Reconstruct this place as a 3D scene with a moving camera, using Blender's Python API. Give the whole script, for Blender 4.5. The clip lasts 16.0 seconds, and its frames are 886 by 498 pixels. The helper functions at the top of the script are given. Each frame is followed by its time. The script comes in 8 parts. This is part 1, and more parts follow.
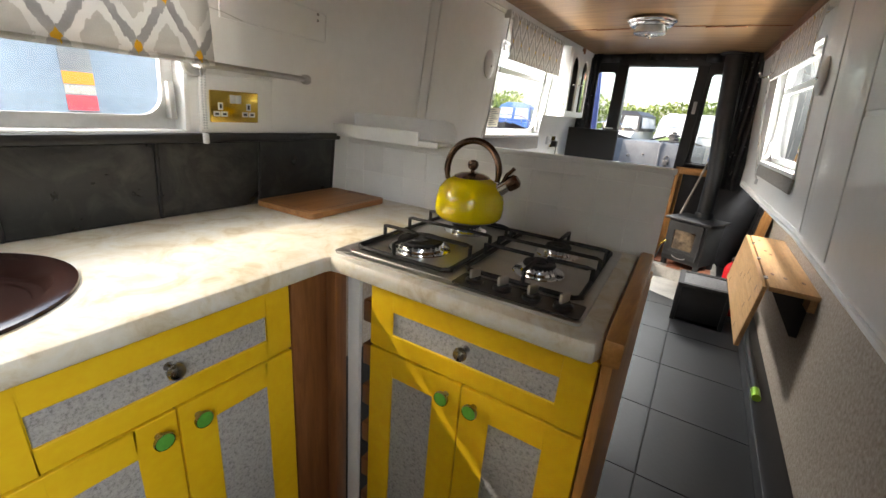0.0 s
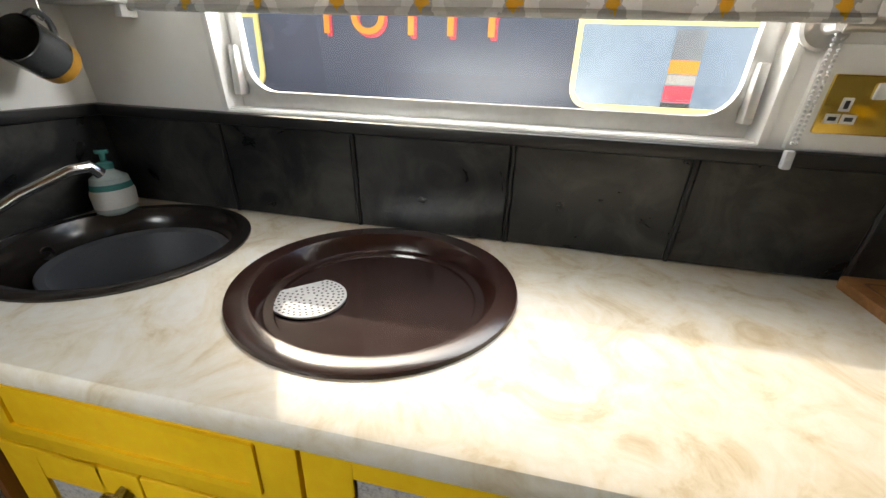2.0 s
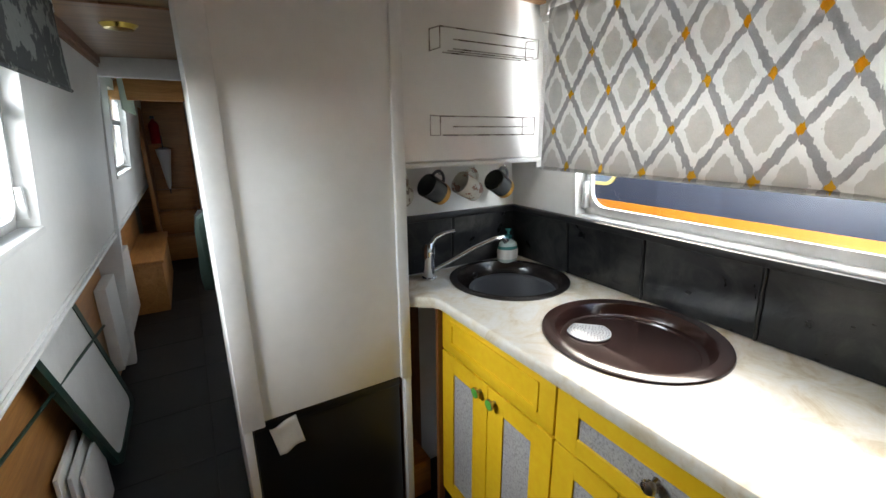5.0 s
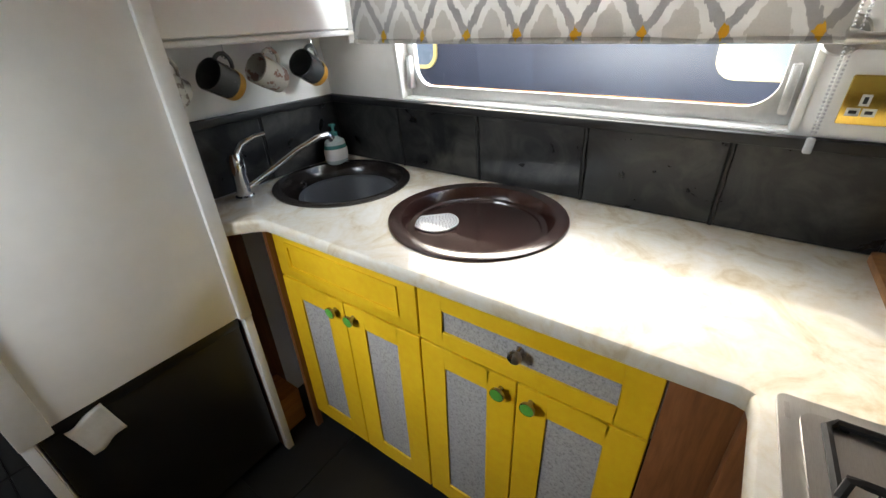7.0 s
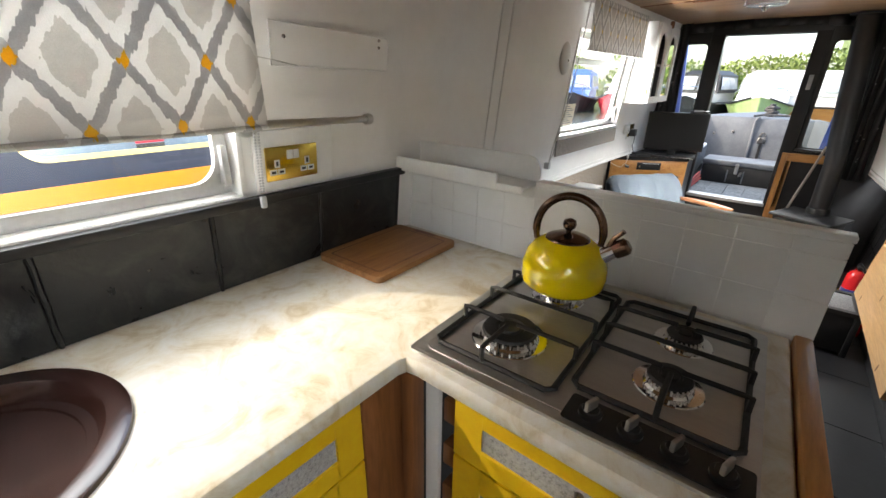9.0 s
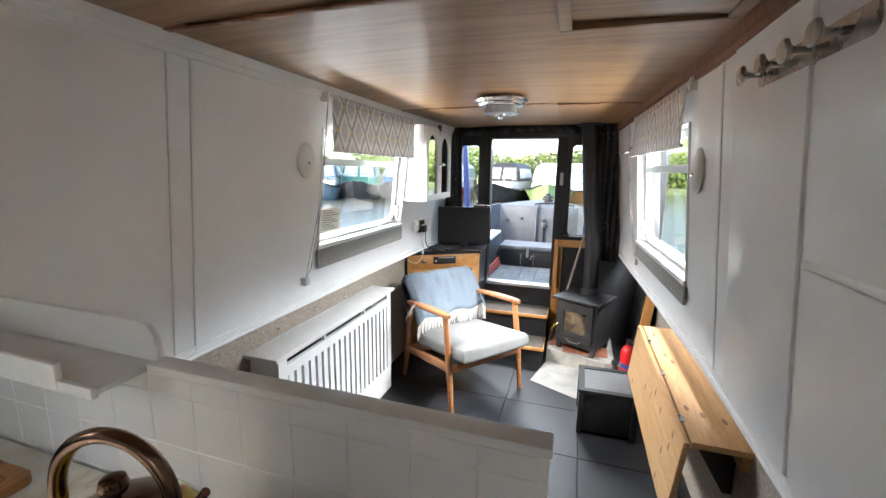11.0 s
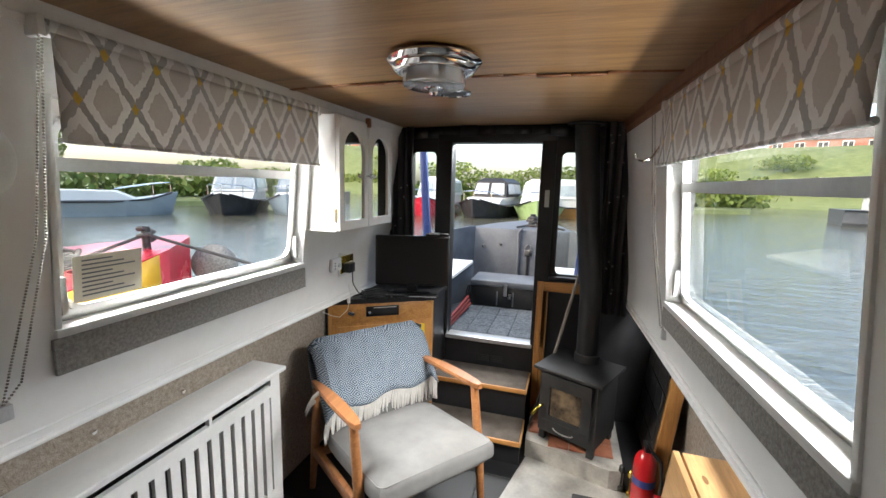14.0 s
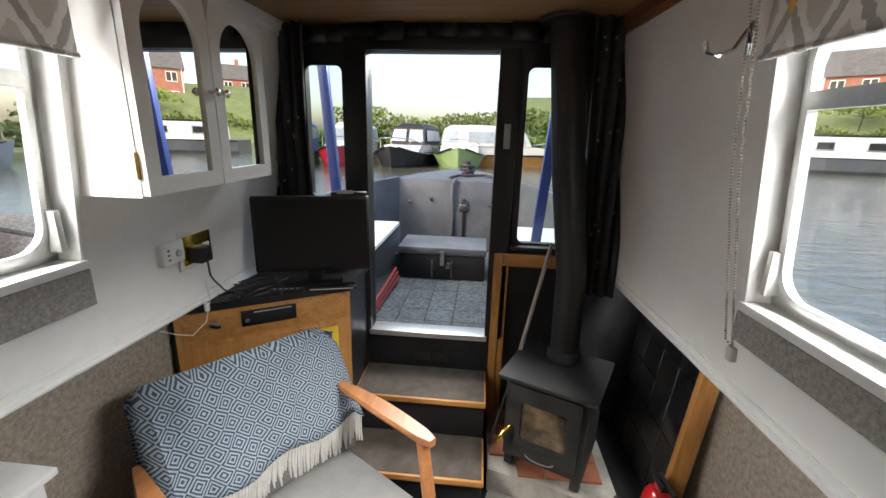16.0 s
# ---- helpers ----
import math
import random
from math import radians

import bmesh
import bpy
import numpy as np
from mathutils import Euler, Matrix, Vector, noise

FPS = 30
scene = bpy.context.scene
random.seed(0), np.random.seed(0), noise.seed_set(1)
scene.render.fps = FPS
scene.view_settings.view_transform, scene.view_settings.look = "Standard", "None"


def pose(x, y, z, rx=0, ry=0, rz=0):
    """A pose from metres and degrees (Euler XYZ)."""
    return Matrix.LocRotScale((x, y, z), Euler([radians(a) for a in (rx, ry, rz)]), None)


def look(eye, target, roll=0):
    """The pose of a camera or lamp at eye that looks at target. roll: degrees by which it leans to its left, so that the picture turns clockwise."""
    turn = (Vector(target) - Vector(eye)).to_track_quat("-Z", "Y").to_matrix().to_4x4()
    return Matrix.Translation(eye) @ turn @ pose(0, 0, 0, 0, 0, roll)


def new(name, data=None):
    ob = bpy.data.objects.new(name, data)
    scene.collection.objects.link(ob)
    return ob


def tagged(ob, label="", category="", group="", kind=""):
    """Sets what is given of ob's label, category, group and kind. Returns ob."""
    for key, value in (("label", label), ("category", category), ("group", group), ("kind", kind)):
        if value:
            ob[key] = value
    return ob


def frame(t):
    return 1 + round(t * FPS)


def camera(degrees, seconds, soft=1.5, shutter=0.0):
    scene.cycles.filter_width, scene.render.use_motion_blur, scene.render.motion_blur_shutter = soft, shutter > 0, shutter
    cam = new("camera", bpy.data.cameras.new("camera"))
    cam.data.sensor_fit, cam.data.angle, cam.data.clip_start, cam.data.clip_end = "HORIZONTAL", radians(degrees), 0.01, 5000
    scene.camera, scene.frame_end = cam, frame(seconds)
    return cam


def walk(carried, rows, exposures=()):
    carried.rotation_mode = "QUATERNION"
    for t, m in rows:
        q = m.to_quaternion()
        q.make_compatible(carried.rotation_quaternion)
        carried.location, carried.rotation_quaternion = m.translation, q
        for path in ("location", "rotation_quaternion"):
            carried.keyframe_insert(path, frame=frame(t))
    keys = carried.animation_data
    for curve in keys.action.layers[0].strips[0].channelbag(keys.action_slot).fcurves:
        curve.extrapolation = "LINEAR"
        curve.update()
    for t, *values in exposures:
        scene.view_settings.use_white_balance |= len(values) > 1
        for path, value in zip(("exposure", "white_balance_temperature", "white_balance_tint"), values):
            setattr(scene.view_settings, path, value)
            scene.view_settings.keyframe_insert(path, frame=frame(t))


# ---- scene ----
cam = camera(94.0, 16.0)
PATH = [
    (0, (0.402, -0.22, 1.243), (-0.569, 1.408, 0.608), 4.6),
    (0.5, (0.311, -0.15, 1.215), (-0.906, 1.261, 0.487), 4.8),
    (1, (0.182, -0.008, 1.218), (-1.376, 0.963, 0.424), 3.9),
    (1.5, (0.052, 0.038, 1.231), (-1.735, 0.396, 0.406), 3.2),
    (2, (-0.012, 0.04, 1.245), (-1.793, -0.336, 0.416), 2.2),
    (2.5, (0.087, 0.073, 1.262), (-1.416, -1.031, 0.539), -0.1),
    (3, (0.246, 0.185, 1.307), (-0.906, -1.35, 0.742), -1.6),
    (5.3, (0.37, 0.447, 1.429), (-0.601, -1.21, 0.872), -1.1),
    (5.5, (0.365, 0.476, 1.423), (-0.589, -1.16, 0.781), -1.7),
    (6, (0.376, 0.495, 1.365), (-0.628, -1.057, 0.601), -0.8),
    (6.5, (0.347, 0.445, 1.374), (-0.811, -0.922, 0.485), -1.6),
    (7, (0.271, 0.313, 1.361), (-1.142, -0.71, 0.383), -2.3),
    (7.5, (0.184, 0.2, 1.341), (-1.444, -0.326, 0.306), -2.9),
    (8, (0.074, 0.13, 1.318), (-1.62, 0.264, 0.265), -1.9),
    (8.5, (0.091, 0.066, 1.374), (-1.452, 0.933, 0.443), 0.1),
    (9, (0.19, -0.059, 1.412), (-0.965, 1.383, 0.647), 1.0),
    (9.5, (0.273, -0.06, 1.442), (-0.517, 1.664, 0.806), 1.1),
    (10, (0.332, 0.085, 1.454), (-0.293, 1.912, 0.932), 0.5),
    (10.2, (0.353, 0.2, 1.455), (-0.263, 2.04, 0.969), 0.6),
    (12.3, (0.354, 0.93, 1.522), (-0.235, 2.824, 1.264), 1.0),
    (12.5, (0.359, 1.007, 1.514), (-0.239, 2.899, 1.265), 1.1),
    (13, (0.381, 1.2, 1.515), (-0.216, 3.091, 1.258), 1.1),
    (13.5, (0.362, 1.371, 1.516), (-0.229, 3.261, 1.235), 1.3),
    (14, (0.343, 1.565, 1.487), (-0.223, 3.458, 1.182), 1.6),
    (14.5, (0.325, 1.715, 1.483), (-0.188, 3.618, 1.138), 1.9),
    (15, (0.294, 1.961, 1.46), (-0.128, 3.877, 1.071), 2.1),
    (15.5, (0.234, 2.16, 1.436), (-0.06, 4.088, 0.991), 2.0),
    (16, (0.126, 2.314, 1.423), (-0.047, 4.235, 0.893), 1.5),
]
walk(cam, [(t, look(eye, target, roll)) for t, eye, target, roll in PATH], exposures=[(0, 2.5, 7100, 10), (1.7, 2.25, 7300, 10), (3, 2.5, 6800, 9), (6.5, 2.6, 6600, 9), (8.5, 2.4, 7100, 10), (10, 2.8, 6400, 9), (12.5, 2.5, 6650, 9), (14, 1.85, 6900, 10), (16, 1.5, 7000, 10)])

# ---- world, sun and exposure ----
SUN_ELEV, SUN_FROM = 39.0, (-0.82, -0.57)
world = bpy.data.worlds.new("sky")
scene.world = world
world.use_nodes = True
wn = world.node_tree.nodes
sky = wn.new("ShaderNodeTexSky")
sky.sky_type, sky.sun_disc = "NISHITA", False
sky.sun_elevation = radians(SUN_ELEV)
sky.sun_rotation = math.atan2(SUN_FROM[0], SUN_FROM[1])
sky.air_density, sky.dust_density, sky.ozone_density = 1.0, 3.0, 1.0
wn["Background"].inputs["Strength"].default_value = 0.15
world.node_tree.links.new(sky.outputs["Color"], wn["Background"].inputs["Color"])
sun_data = bpy.data.lights.new("sun", "SUN")
sun_data.energy, sun_data.angle, sun_data.color = 0.42, radians(0.6), (1.0, 0.95, 0.86)
sun_lamp = new("sun", sun_data)
sun_lamp.matrix_world = look((-8.2, -5.7, 8.1), (0, 0, 0))
sun_lamp.rotation_euler = (Vector((-SUN_FROM[0], -SUN_FROM[1], -math.tan(radians(SUN_ELEV)))).to_track_quat("-Z", "Y").to_euler())


def fill_panel(name, at, target, w, h, watts):
    """Area fill lamp added outside an opening: stands in for sky or water light."""
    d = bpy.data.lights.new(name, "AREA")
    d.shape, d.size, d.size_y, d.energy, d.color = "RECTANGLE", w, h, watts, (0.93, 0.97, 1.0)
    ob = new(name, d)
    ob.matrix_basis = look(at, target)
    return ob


# fill lamps added above the windows and bow door, out of sight
fill_panel("sky_port_galley", (-1.30, -0.1, 2.05), (-0.5, -0.1, 1.1), 1.0, 0.6, 2.5)
fill_panel("sky_port_saloon", (-1.30, 2.7, 2.05), (-0.5, 2.7, 1.1), 1.0, 0.6, 42.0)
fill_panel("sky_starboard_saloon", (1.25, 2.66, 2.05), (0.4, 2.66, 1.1), 1.0, 0.6, 54.0)
fill_panel("sky_starboard_galley", (1.30, -0.40, 1.78), (0.3, -0.40, 1.35), 1.6, 0.5, 13.0)
fill_panel("sky_starboard_aft", (1.25, -3.42, 2.05), (0.4, -3.42, 1.1), 0.9, 0.6, 10.0)
fill_panel("sky_bow", (-0.1, 5.0, 2.3), (-0.1, 2.6, 1.2), 1.0, 0.8, 22.0)

# unseen fill strips added under the sills, aimed up at ceiling and walls
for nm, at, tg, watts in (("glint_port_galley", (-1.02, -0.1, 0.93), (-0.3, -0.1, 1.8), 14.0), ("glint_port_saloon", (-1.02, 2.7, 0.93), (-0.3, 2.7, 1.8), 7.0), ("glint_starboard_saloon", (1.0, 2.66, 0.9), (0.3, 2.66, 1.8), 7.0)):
    fill_panel(nm, at, tg, 1.0, 0.14, watts)

# ---- materials ----
def nodes_of(name):
    m = bpy.data.materials.new(name)
    m.use_nodes = True
    t = m.node_tree
    return m, t, t.nodes["Principled BSDF"]


def ramp(t, fac, stops):
    r = t.nodes.new("ShaderNodeValToRGB")
    e = r.color_ramp.elements
    while len(e) < len(stops):
        e.new(0.5)
    for i, (p, c) in enumerate(stops):
        e[i].position, e[i].color = p, (*c, 1)
    t.links.new(fac, r.inputs["Fac"])
    return r.outputs["Color"]


def coords(t, scale=(1, 1, 1)):
    tc, mp = t.nodes.new("ShaderNodeTexCoord"), t.nodes.new("ShaderNodeMapping")
    mp.inputs["Scale"].default_value = scale
    t.links.new(tc.outputs["Object"], mp.inputs["Vector"])
    return mp.outputs["Vector"]


def noise_tex(t, vec, scale, detail=4, rough=0.55, dist=0.0):
    n = t.nodes.new("ShaderNodeTexNoise")
    for k, v in (("Scale", scale), ("Detail", detail), ("Roughness", rough), ("Distortion", dist)):
        n.inputs[k].default_value = v
    t.links.new(vec, n.inputs["Vector"])
    return n.outputs["Fac"]


def blend(t, kind, fac, a, b):
    m = t.nodes.new("ShaderNodeMix")
    m.data_type, m.blend_type = "RGBA", kind
    for sock, v in ((m.inputs[0], fac), (m.inputs[6], a), (m.inputs[7], b)):
        if hasattr(v, "links"):
            t.links.new(v, sock)
        elif isinstance(v, tuple):
            sock.default_value = (*v, 1) if len(v) == 3 else v
        else:
            sock.default_value = v
    return m.outputs[2]


def bump(t, bsdf, height, strength, dist=0.002):
    b = t.nodes.new("ShaderNodeBump")
    b.inputs["Strength"].default_value, b.inputs["Distance"].default_value = strength, dist
    t.links.new(height, b.inputs["Height"])
    t.links.new(b.outputs["Normal"], bsdf.inputs["Normal"])


def scaled(t, fac, lo, hi):
    m = t.nodes.new("ShaderNodeMapRange")
    m.inputs["To Min"].default_value, m.inputs["To Max"].default_value = lo, hi
    t.links.new(fac, m.inputs["Value"])
    return m.outputs["Result"]


def surface(name, c1, c2, rough=0.5, metal=0.0, scale=6.0, fine=60.0, bumpy=0.1, stretch=(1, 1, 1), dist=0.0, rvar=0.12, vary=0.0, coat=0.0, sharp=(0.3, 0.7), bdist=0.002):
    """Two tones mixed by coarse noise, fine grain on top, fine relief, uneven gloss."""
    m, t, b = nodes_of(name)
    v = coords(t, stretch)
    n1, n2 = noise_tex(t, v, scale, 5, 0.6, dist), noise_tex(t, v, fine, 3)
    col = ramp(t, n1, [(sharp[0], c1), (sharp[1], c2)])
    col = blend(t, "OVERLAY", 0.22, col, ramp(t, n2, [(0.25, (0.3, 0.3, 0.3)), (0.75, (0.7, 0.7, 0.7))]))
    if vary:
        o = t.nodes.new("ShaderNodeObjectInfo")
        col = blend(t, "MULTIPLY", 1.0, col, ramp(t, o.outputs["Random"], [(0, (1 - vary,) * 3), (1, (1, 1, 1))]))
    t.links.new(col, b.inputs["Base Color"])
    t.links.new(scaled(t, n1, max(0.03, rough - rvar), min(1, rough + rvar)), b.inputs["Roughness"])
    b.inputs["Metallic"].default_value = metal
    b.inputs["Coat Weight"].default_value = coat
    b.inputs["Coat Roughness"].default_value = 0.12
    if bumpy:
        bump(t, b, n2, bumpy, bdist)
    return m


def wood(name, c1, c2, c3, along="y", rough=0.4, scale=1.0, coat=0.1):
    m, t, b = nodes_of(name)
    st = {"x": (1.2, 14, 14), "y": (14, 1.2, 14), "z": (14, 14, 1.2)}[along]
    v = coords(t, tuple(s * scale for s in st))
    n1, n2 = noise_tex(t, v, 1.6, 6, 0.65, 0.9), noise_tex(t, v, 9.0, 4, 0.7)
    col = ramp(t, n1, [(0.25, c1), (0.5, c2), (0.75, c3)])
    col = blend(t, "MULTIPLY", 0.55, col, ramp(t, n2, [(0.3, (0.55, 0.5, 0.45)), (0.6, (1, 1, 1))]))
    t.links.new(col, b.inputs["Base Color"])
    t.links.new(scaled(t, n2, rough - 0.08, rough + 0.15), b.inputs["Roughness"])
    b.inputs["Coat Weight"].default_value = coat
    b.inputs["Coat Roughness"].default_value = 0.2
    bump(t, b, n2, 0.12, 0.0015)
    return m


def plain(name, c, rough=0.4, metal=0.0, coat=0.0):
    return surface(name, tuple(x * 0.93 for x in c), c, rough, metal, 9, 140, 0.03, coat=coat, rvar=0.06)


WHITE = surface("white gloss paint", (0.80, 0.797, 0.78), (0.86, 0.857, 0.845), 0.32, 0, 3.0, 26, 0.06, rvar=0.08, bdist=0.003)
WHITE_TRIM = surface("white trim paint", (0.74, 0.74, 0.73), (0.82, 0.82, 0.81), 0.35, 0, 8, 60, 0.1)
LINING = surface("beige carpet lining", (0.25, 0.20, 0.155), (0.44, 0.38, 0.32), 0.95, 0, 70, 240, 0.9, rvar=0.04, bdist=0.006)
GREYFELT = surface("grey felt strip", (0.22, 0.21, 0.195), (0.42, 0.40, 0.375), 0.95, 0, 120, 320, 0.7, rvar=0.03, bdist=0.004)
CEIL = wood("oak veneer ceiling", (0.14, 0.070, 0.026), (0.27, 0.148, 0.060), (0.37, 0.215, 0.098), "x", 0.42, 0.9, 0.22)
OAK = wood("orange oak", (0.36, 0.15, 0.04), (0.50, 0.235, 0.07), (0.58, 0.30, 0.10), "z", 0.4)
OAK_Y = wood("orange oak lengthways", (0.36, 0.15, 0.04), (0.50, 0.235, 0.07), (0.58, 0.30, 0.10), "y", 0.38)
OAK_X = wood("orange oak crossways", (0.36, 0.15, 0.04), (0.50, 0.235, 0.07), (0.58, 0.30, 0.10), "x", 0.38)
TEAK = wood("dark teak", (0.13, 0.045, 0.015), (0.22, 0.085, 0.03), (0.30, 0.125, 0.05), "z", 0.4)
TEAK_Y = wood("teak chair frame", (0.20, 0.075, 0.025), (0.31, 0.125, 0.045), (0.40, 0.18, 0.07), "y", 0.33, 1.0, 0.3)
PINE = wood("knotty pine", (0.52, 0.29, 0.12), (0.62, 0.37, 0.17), (0.68, 0.44, 0.23), "y", 0.45)
BOARDW = wood("bamboo board", (0.25, 0.105, 0.035), (0.37, 0.175, 0.065), (0.46, 0.24, 0.10), "y", 0.45)
YELLOW = surface("yellow cabinet paint", (0.74, 0.455, 0.014), (0.82, 0.525, 0.022), 0.40, 0, 5, 45, 0.12, rvar=0.1)
KETTLE_Y = plain("yellow enamel", (0.90, 0.68, 0.005), 0.09, 0, 0.8)
BLACK = surface("black satin paint", (0.008, 0.008, 0.009), (0.02, 0.02, 0.022), 0.42, 0, 7, 70, 0.12)
IRON = surface("black cast iron", (0.012, 0.012, 0.013), (0.03, 0.03, 0.03), 0.55, 0.2, 8, 180, 0.35)
STOVE = surface("grey black stove paint", (0.012, 0.012, 0.013), (0.030, 0.030, 0.030), 0.55, 0.1, 9, 160, 0.3)
STEEL = surface("brushed steel", (0.55, 0.54, 0.52), (0.66, 0.65, 0.63), 0.38, 1.0, 3, 90, 0.05, stretch=(1, 12, 12))
HOBSTEEL = surface("dark hob steel", (0.46, 0.445, 0.43), (0.56, 0.54, 0.52), 0.36, 0.9, 3, 120, 0.04, stretch=(1, 10, 10))
CHROME = surface("chrome", (0.72, 0.72, 0.72), (0.82, 0.82, 0.82), 0.09, 1.0, 8, 60, 0.0, rvar=0.04)
ALU = surface("aluminium frame", (0.55, 0.55, 0.54), (0.68, 0.68, 0.67), 0.35, 0.7, 6, 80, 0.06)
BRASS = surface("polished brass", (0.62, 0.42, 0.07), (0.80, 0.58, 0.14), 0.2, 1.0, 14, 90, 0.1)
PEWTER = surface("pewter knob metal", (0.30, 0.28, 0.26), (0.45, 0.43, 0.40), 0.28, 1.0, 20, 90, 0.05)
BRONZE = surface("bronze handle metal", (0.12, 0.07, 0.045), (0.20, 0.125, 0.09), 0.18, 0.9, 20, 90, 0.04)
GREEN = plain("green knob face", (0.10, 0.36, 0.055), 0.3)
SLATE = surface("black slate tile", (0.011, 0.012, 0.014), (0.085, 0.082, 0.074), 0.34, 0, 7, 40, 0.4, dist=1.2, rvar=0.25, vary=0.4, sharp=(0.46, 0.80), bdist=0.004)
FLOORM = surface("dark vinyl floor", (0.006, 0.0065, 0.008), (0.018, 0.019, 0.022), 0.50, 0, 4, 50, 0.18, dist=0.8, rvar=0.12, vary=0.45)
GROUT = plain("dark joint", (0.012, 0.012, 0.012), 0.7)
TILEW = surface("white glazed tile", (0.80, 0.80, 0.79), (0.86, 0.86, 0.85), 0.2, 0, 6, 22, 0.12, vary=0.05)
SINKBROWN = surface("brown enamel drainer", (0.020, 0.008, 0.006), (0.036, 0.014, 0.011), 0.2, 0, 9, 90, 0.05, coat=0.4, rvar=0.08)
SINKBLACK = surface("black enamel sink", (0.012, 0.009, 0.008), (0.022, 0.017, 0.015), 0.22, 0, 9, 90, 0.05, coat=0.3)
TUB = plain("dark grey plastic tub", (0.075, 0.08, 0.09), 0.45)
PLASTW = plain("white plastic", (0.72, 0.72, 0.70), 0.35)
PLASTG = plain("light grey plastic", (0.50, 0.51, 0.52), 0.4)
PLASTB = plain("black plastic", (0.012, 0.012, 0.013), 0.3)
RED = plain("red paint", (0.50, 0.015, 0.02), 0.22, 0, 0.4)
SEATGREY = surface("grey woven upholstery", (0.125, 0.122, 0.118), (0.165, 0.162, 0.157), 0.95, 0, 10, 420, 0.5, rvar=0.03)
CURTAIN = surface("black curtain", (0.022, 0.022, 0.024), (0.05, 0.05, 0.052), 0.85, 0, 8, 200, 0.3)
STEPCARPET = surface("brown step carpet", (0.06, 0.048, 0.038), (0.12, 0.10, 0.085), 0.95, 0, 12, 240, 0.8)
DECKGREY = surface("grey deck paint", (0.09, 0.10, 0.115), (0.16, 0.175, 0.19), 0.6, 0, 5, 60, 0.2)
BLUEPAINT = plain("cratch blue paint", (0.035, 0.06, 0.22), 0.35)
NAVY = surface("navy boat paint", (0.026, 0.033, 0.056), (0.038, 0.047, 0.075), 0.42, 0, 2, 60, 0.02, rvar=0.06)
CREAM = plain("cream window surround", (0.78, 0.62, 0.22), 0.3)
ORANGE = plain("orange coach line", (0.62, 0.20, 0.010), 0.4)
PALEBLUE = surface("pale blue panel", (0.11, 0.16, 0.22), (0.16, 0.21, 0.27), 0.25, 0, 3, 40, 0.03)
BOATRED = surface("red bow paint", (0.44, 0.015, 0.035), (0.56, 0.03, 0.055), 0.25, 0, 4, 60, 0.05, coat=0.3)
BOATYEL = plain("yellow bow panel", (0.80, 0.42, 0.02), 0.3)
ROPE = surface("dark rope", (0.03, 0.03, 0.032), (0.10, 0.095, 0.09), 0.9, 0, 60, 200, 0.8)
ROPEPALE = surface("weathered rope fender", (0.16, 0.15, 0.135), (0.40, 0.38, 0.35), 0.95, 0, 60, 160, 1.0, bdist=0.01)
HULL = surface("black hull", (0.012, 0.012, 0.014), (0.03, 0.03, 0.032), 0.5, 0, 4, 40, 0.2)


def marble():
    m, t, b = nodes_of("cream marble laminate")
    v = coords(t)
    n1, n2, n3 = noise_tex(t, v, 9, 6, 0.65, 1.6), noise_tex(t, v, 30, 4, 0.6, 1.0), noise_tex(t, v, 3, 3)
    col = ramp(t, n1, [(0.34, (0.58, 0.49, 0.34)), (0.46, (0.70, 0.645, 0.53)), (0.56, (0.735, 0.705, 0.63)), (0.70, (0.77, 0.75, 0.70))])
    col = blend(t, "MULTIPLY", 0.35, col, ramp(t, n2, [(0.3, (0.82, 0.76, 0.64)), (0.55, (1, 1, 1))]))
    t.links.new(col, b.inputs["Base Color"])
    t.links.new(scaled(t, n3, 0.3, 0.45), b.inputs["Roughness"])
    return m


def speckle():
    m, t, b = nodes_of("grey speckled panel")
    v = coords(t)
    vo = t.nodes.new("ShaderNodeTexVoronoi")
    vo.inputs["Scale"].default_value = 240
    t.links.new(v, vo.inputs["Vector"])
    n = noise_tex(t, v, 150, 3, 0.7)
    col = ramp(t, n, [(0.30, (0.20, 0.195, 0.195)), (0.45, (0.35, 0.345, 0.34)), (0.65, (0.43, 0.425, 0.42))])
    col = blend(t, "MULTIPLY", 0.5, col, ramp(t, vo.outputs["Distance"], [(0.05, (0.5, 0.48, 0.46)), (0.4, (1, 1, 1))]))
    t.links.new(col, b.inputs["Base Color"])
    b.inputs["Roughness"].default_value = 0.8
    bump(t, b, n, 0.5, 0.002)
    return m


def math_node(t, op, a, b=None):
    n = t.nodes.new("ShaderNodeMath")
    n.operation = op
    for i, v in enumerate((a, b)):
        if v is None:
            continue
        if hasattr(v, "links"):
            t.links.new(v, n.inputs[i])
        else:
            n.inputs[i].default_value = v
    return n.outputs[0]


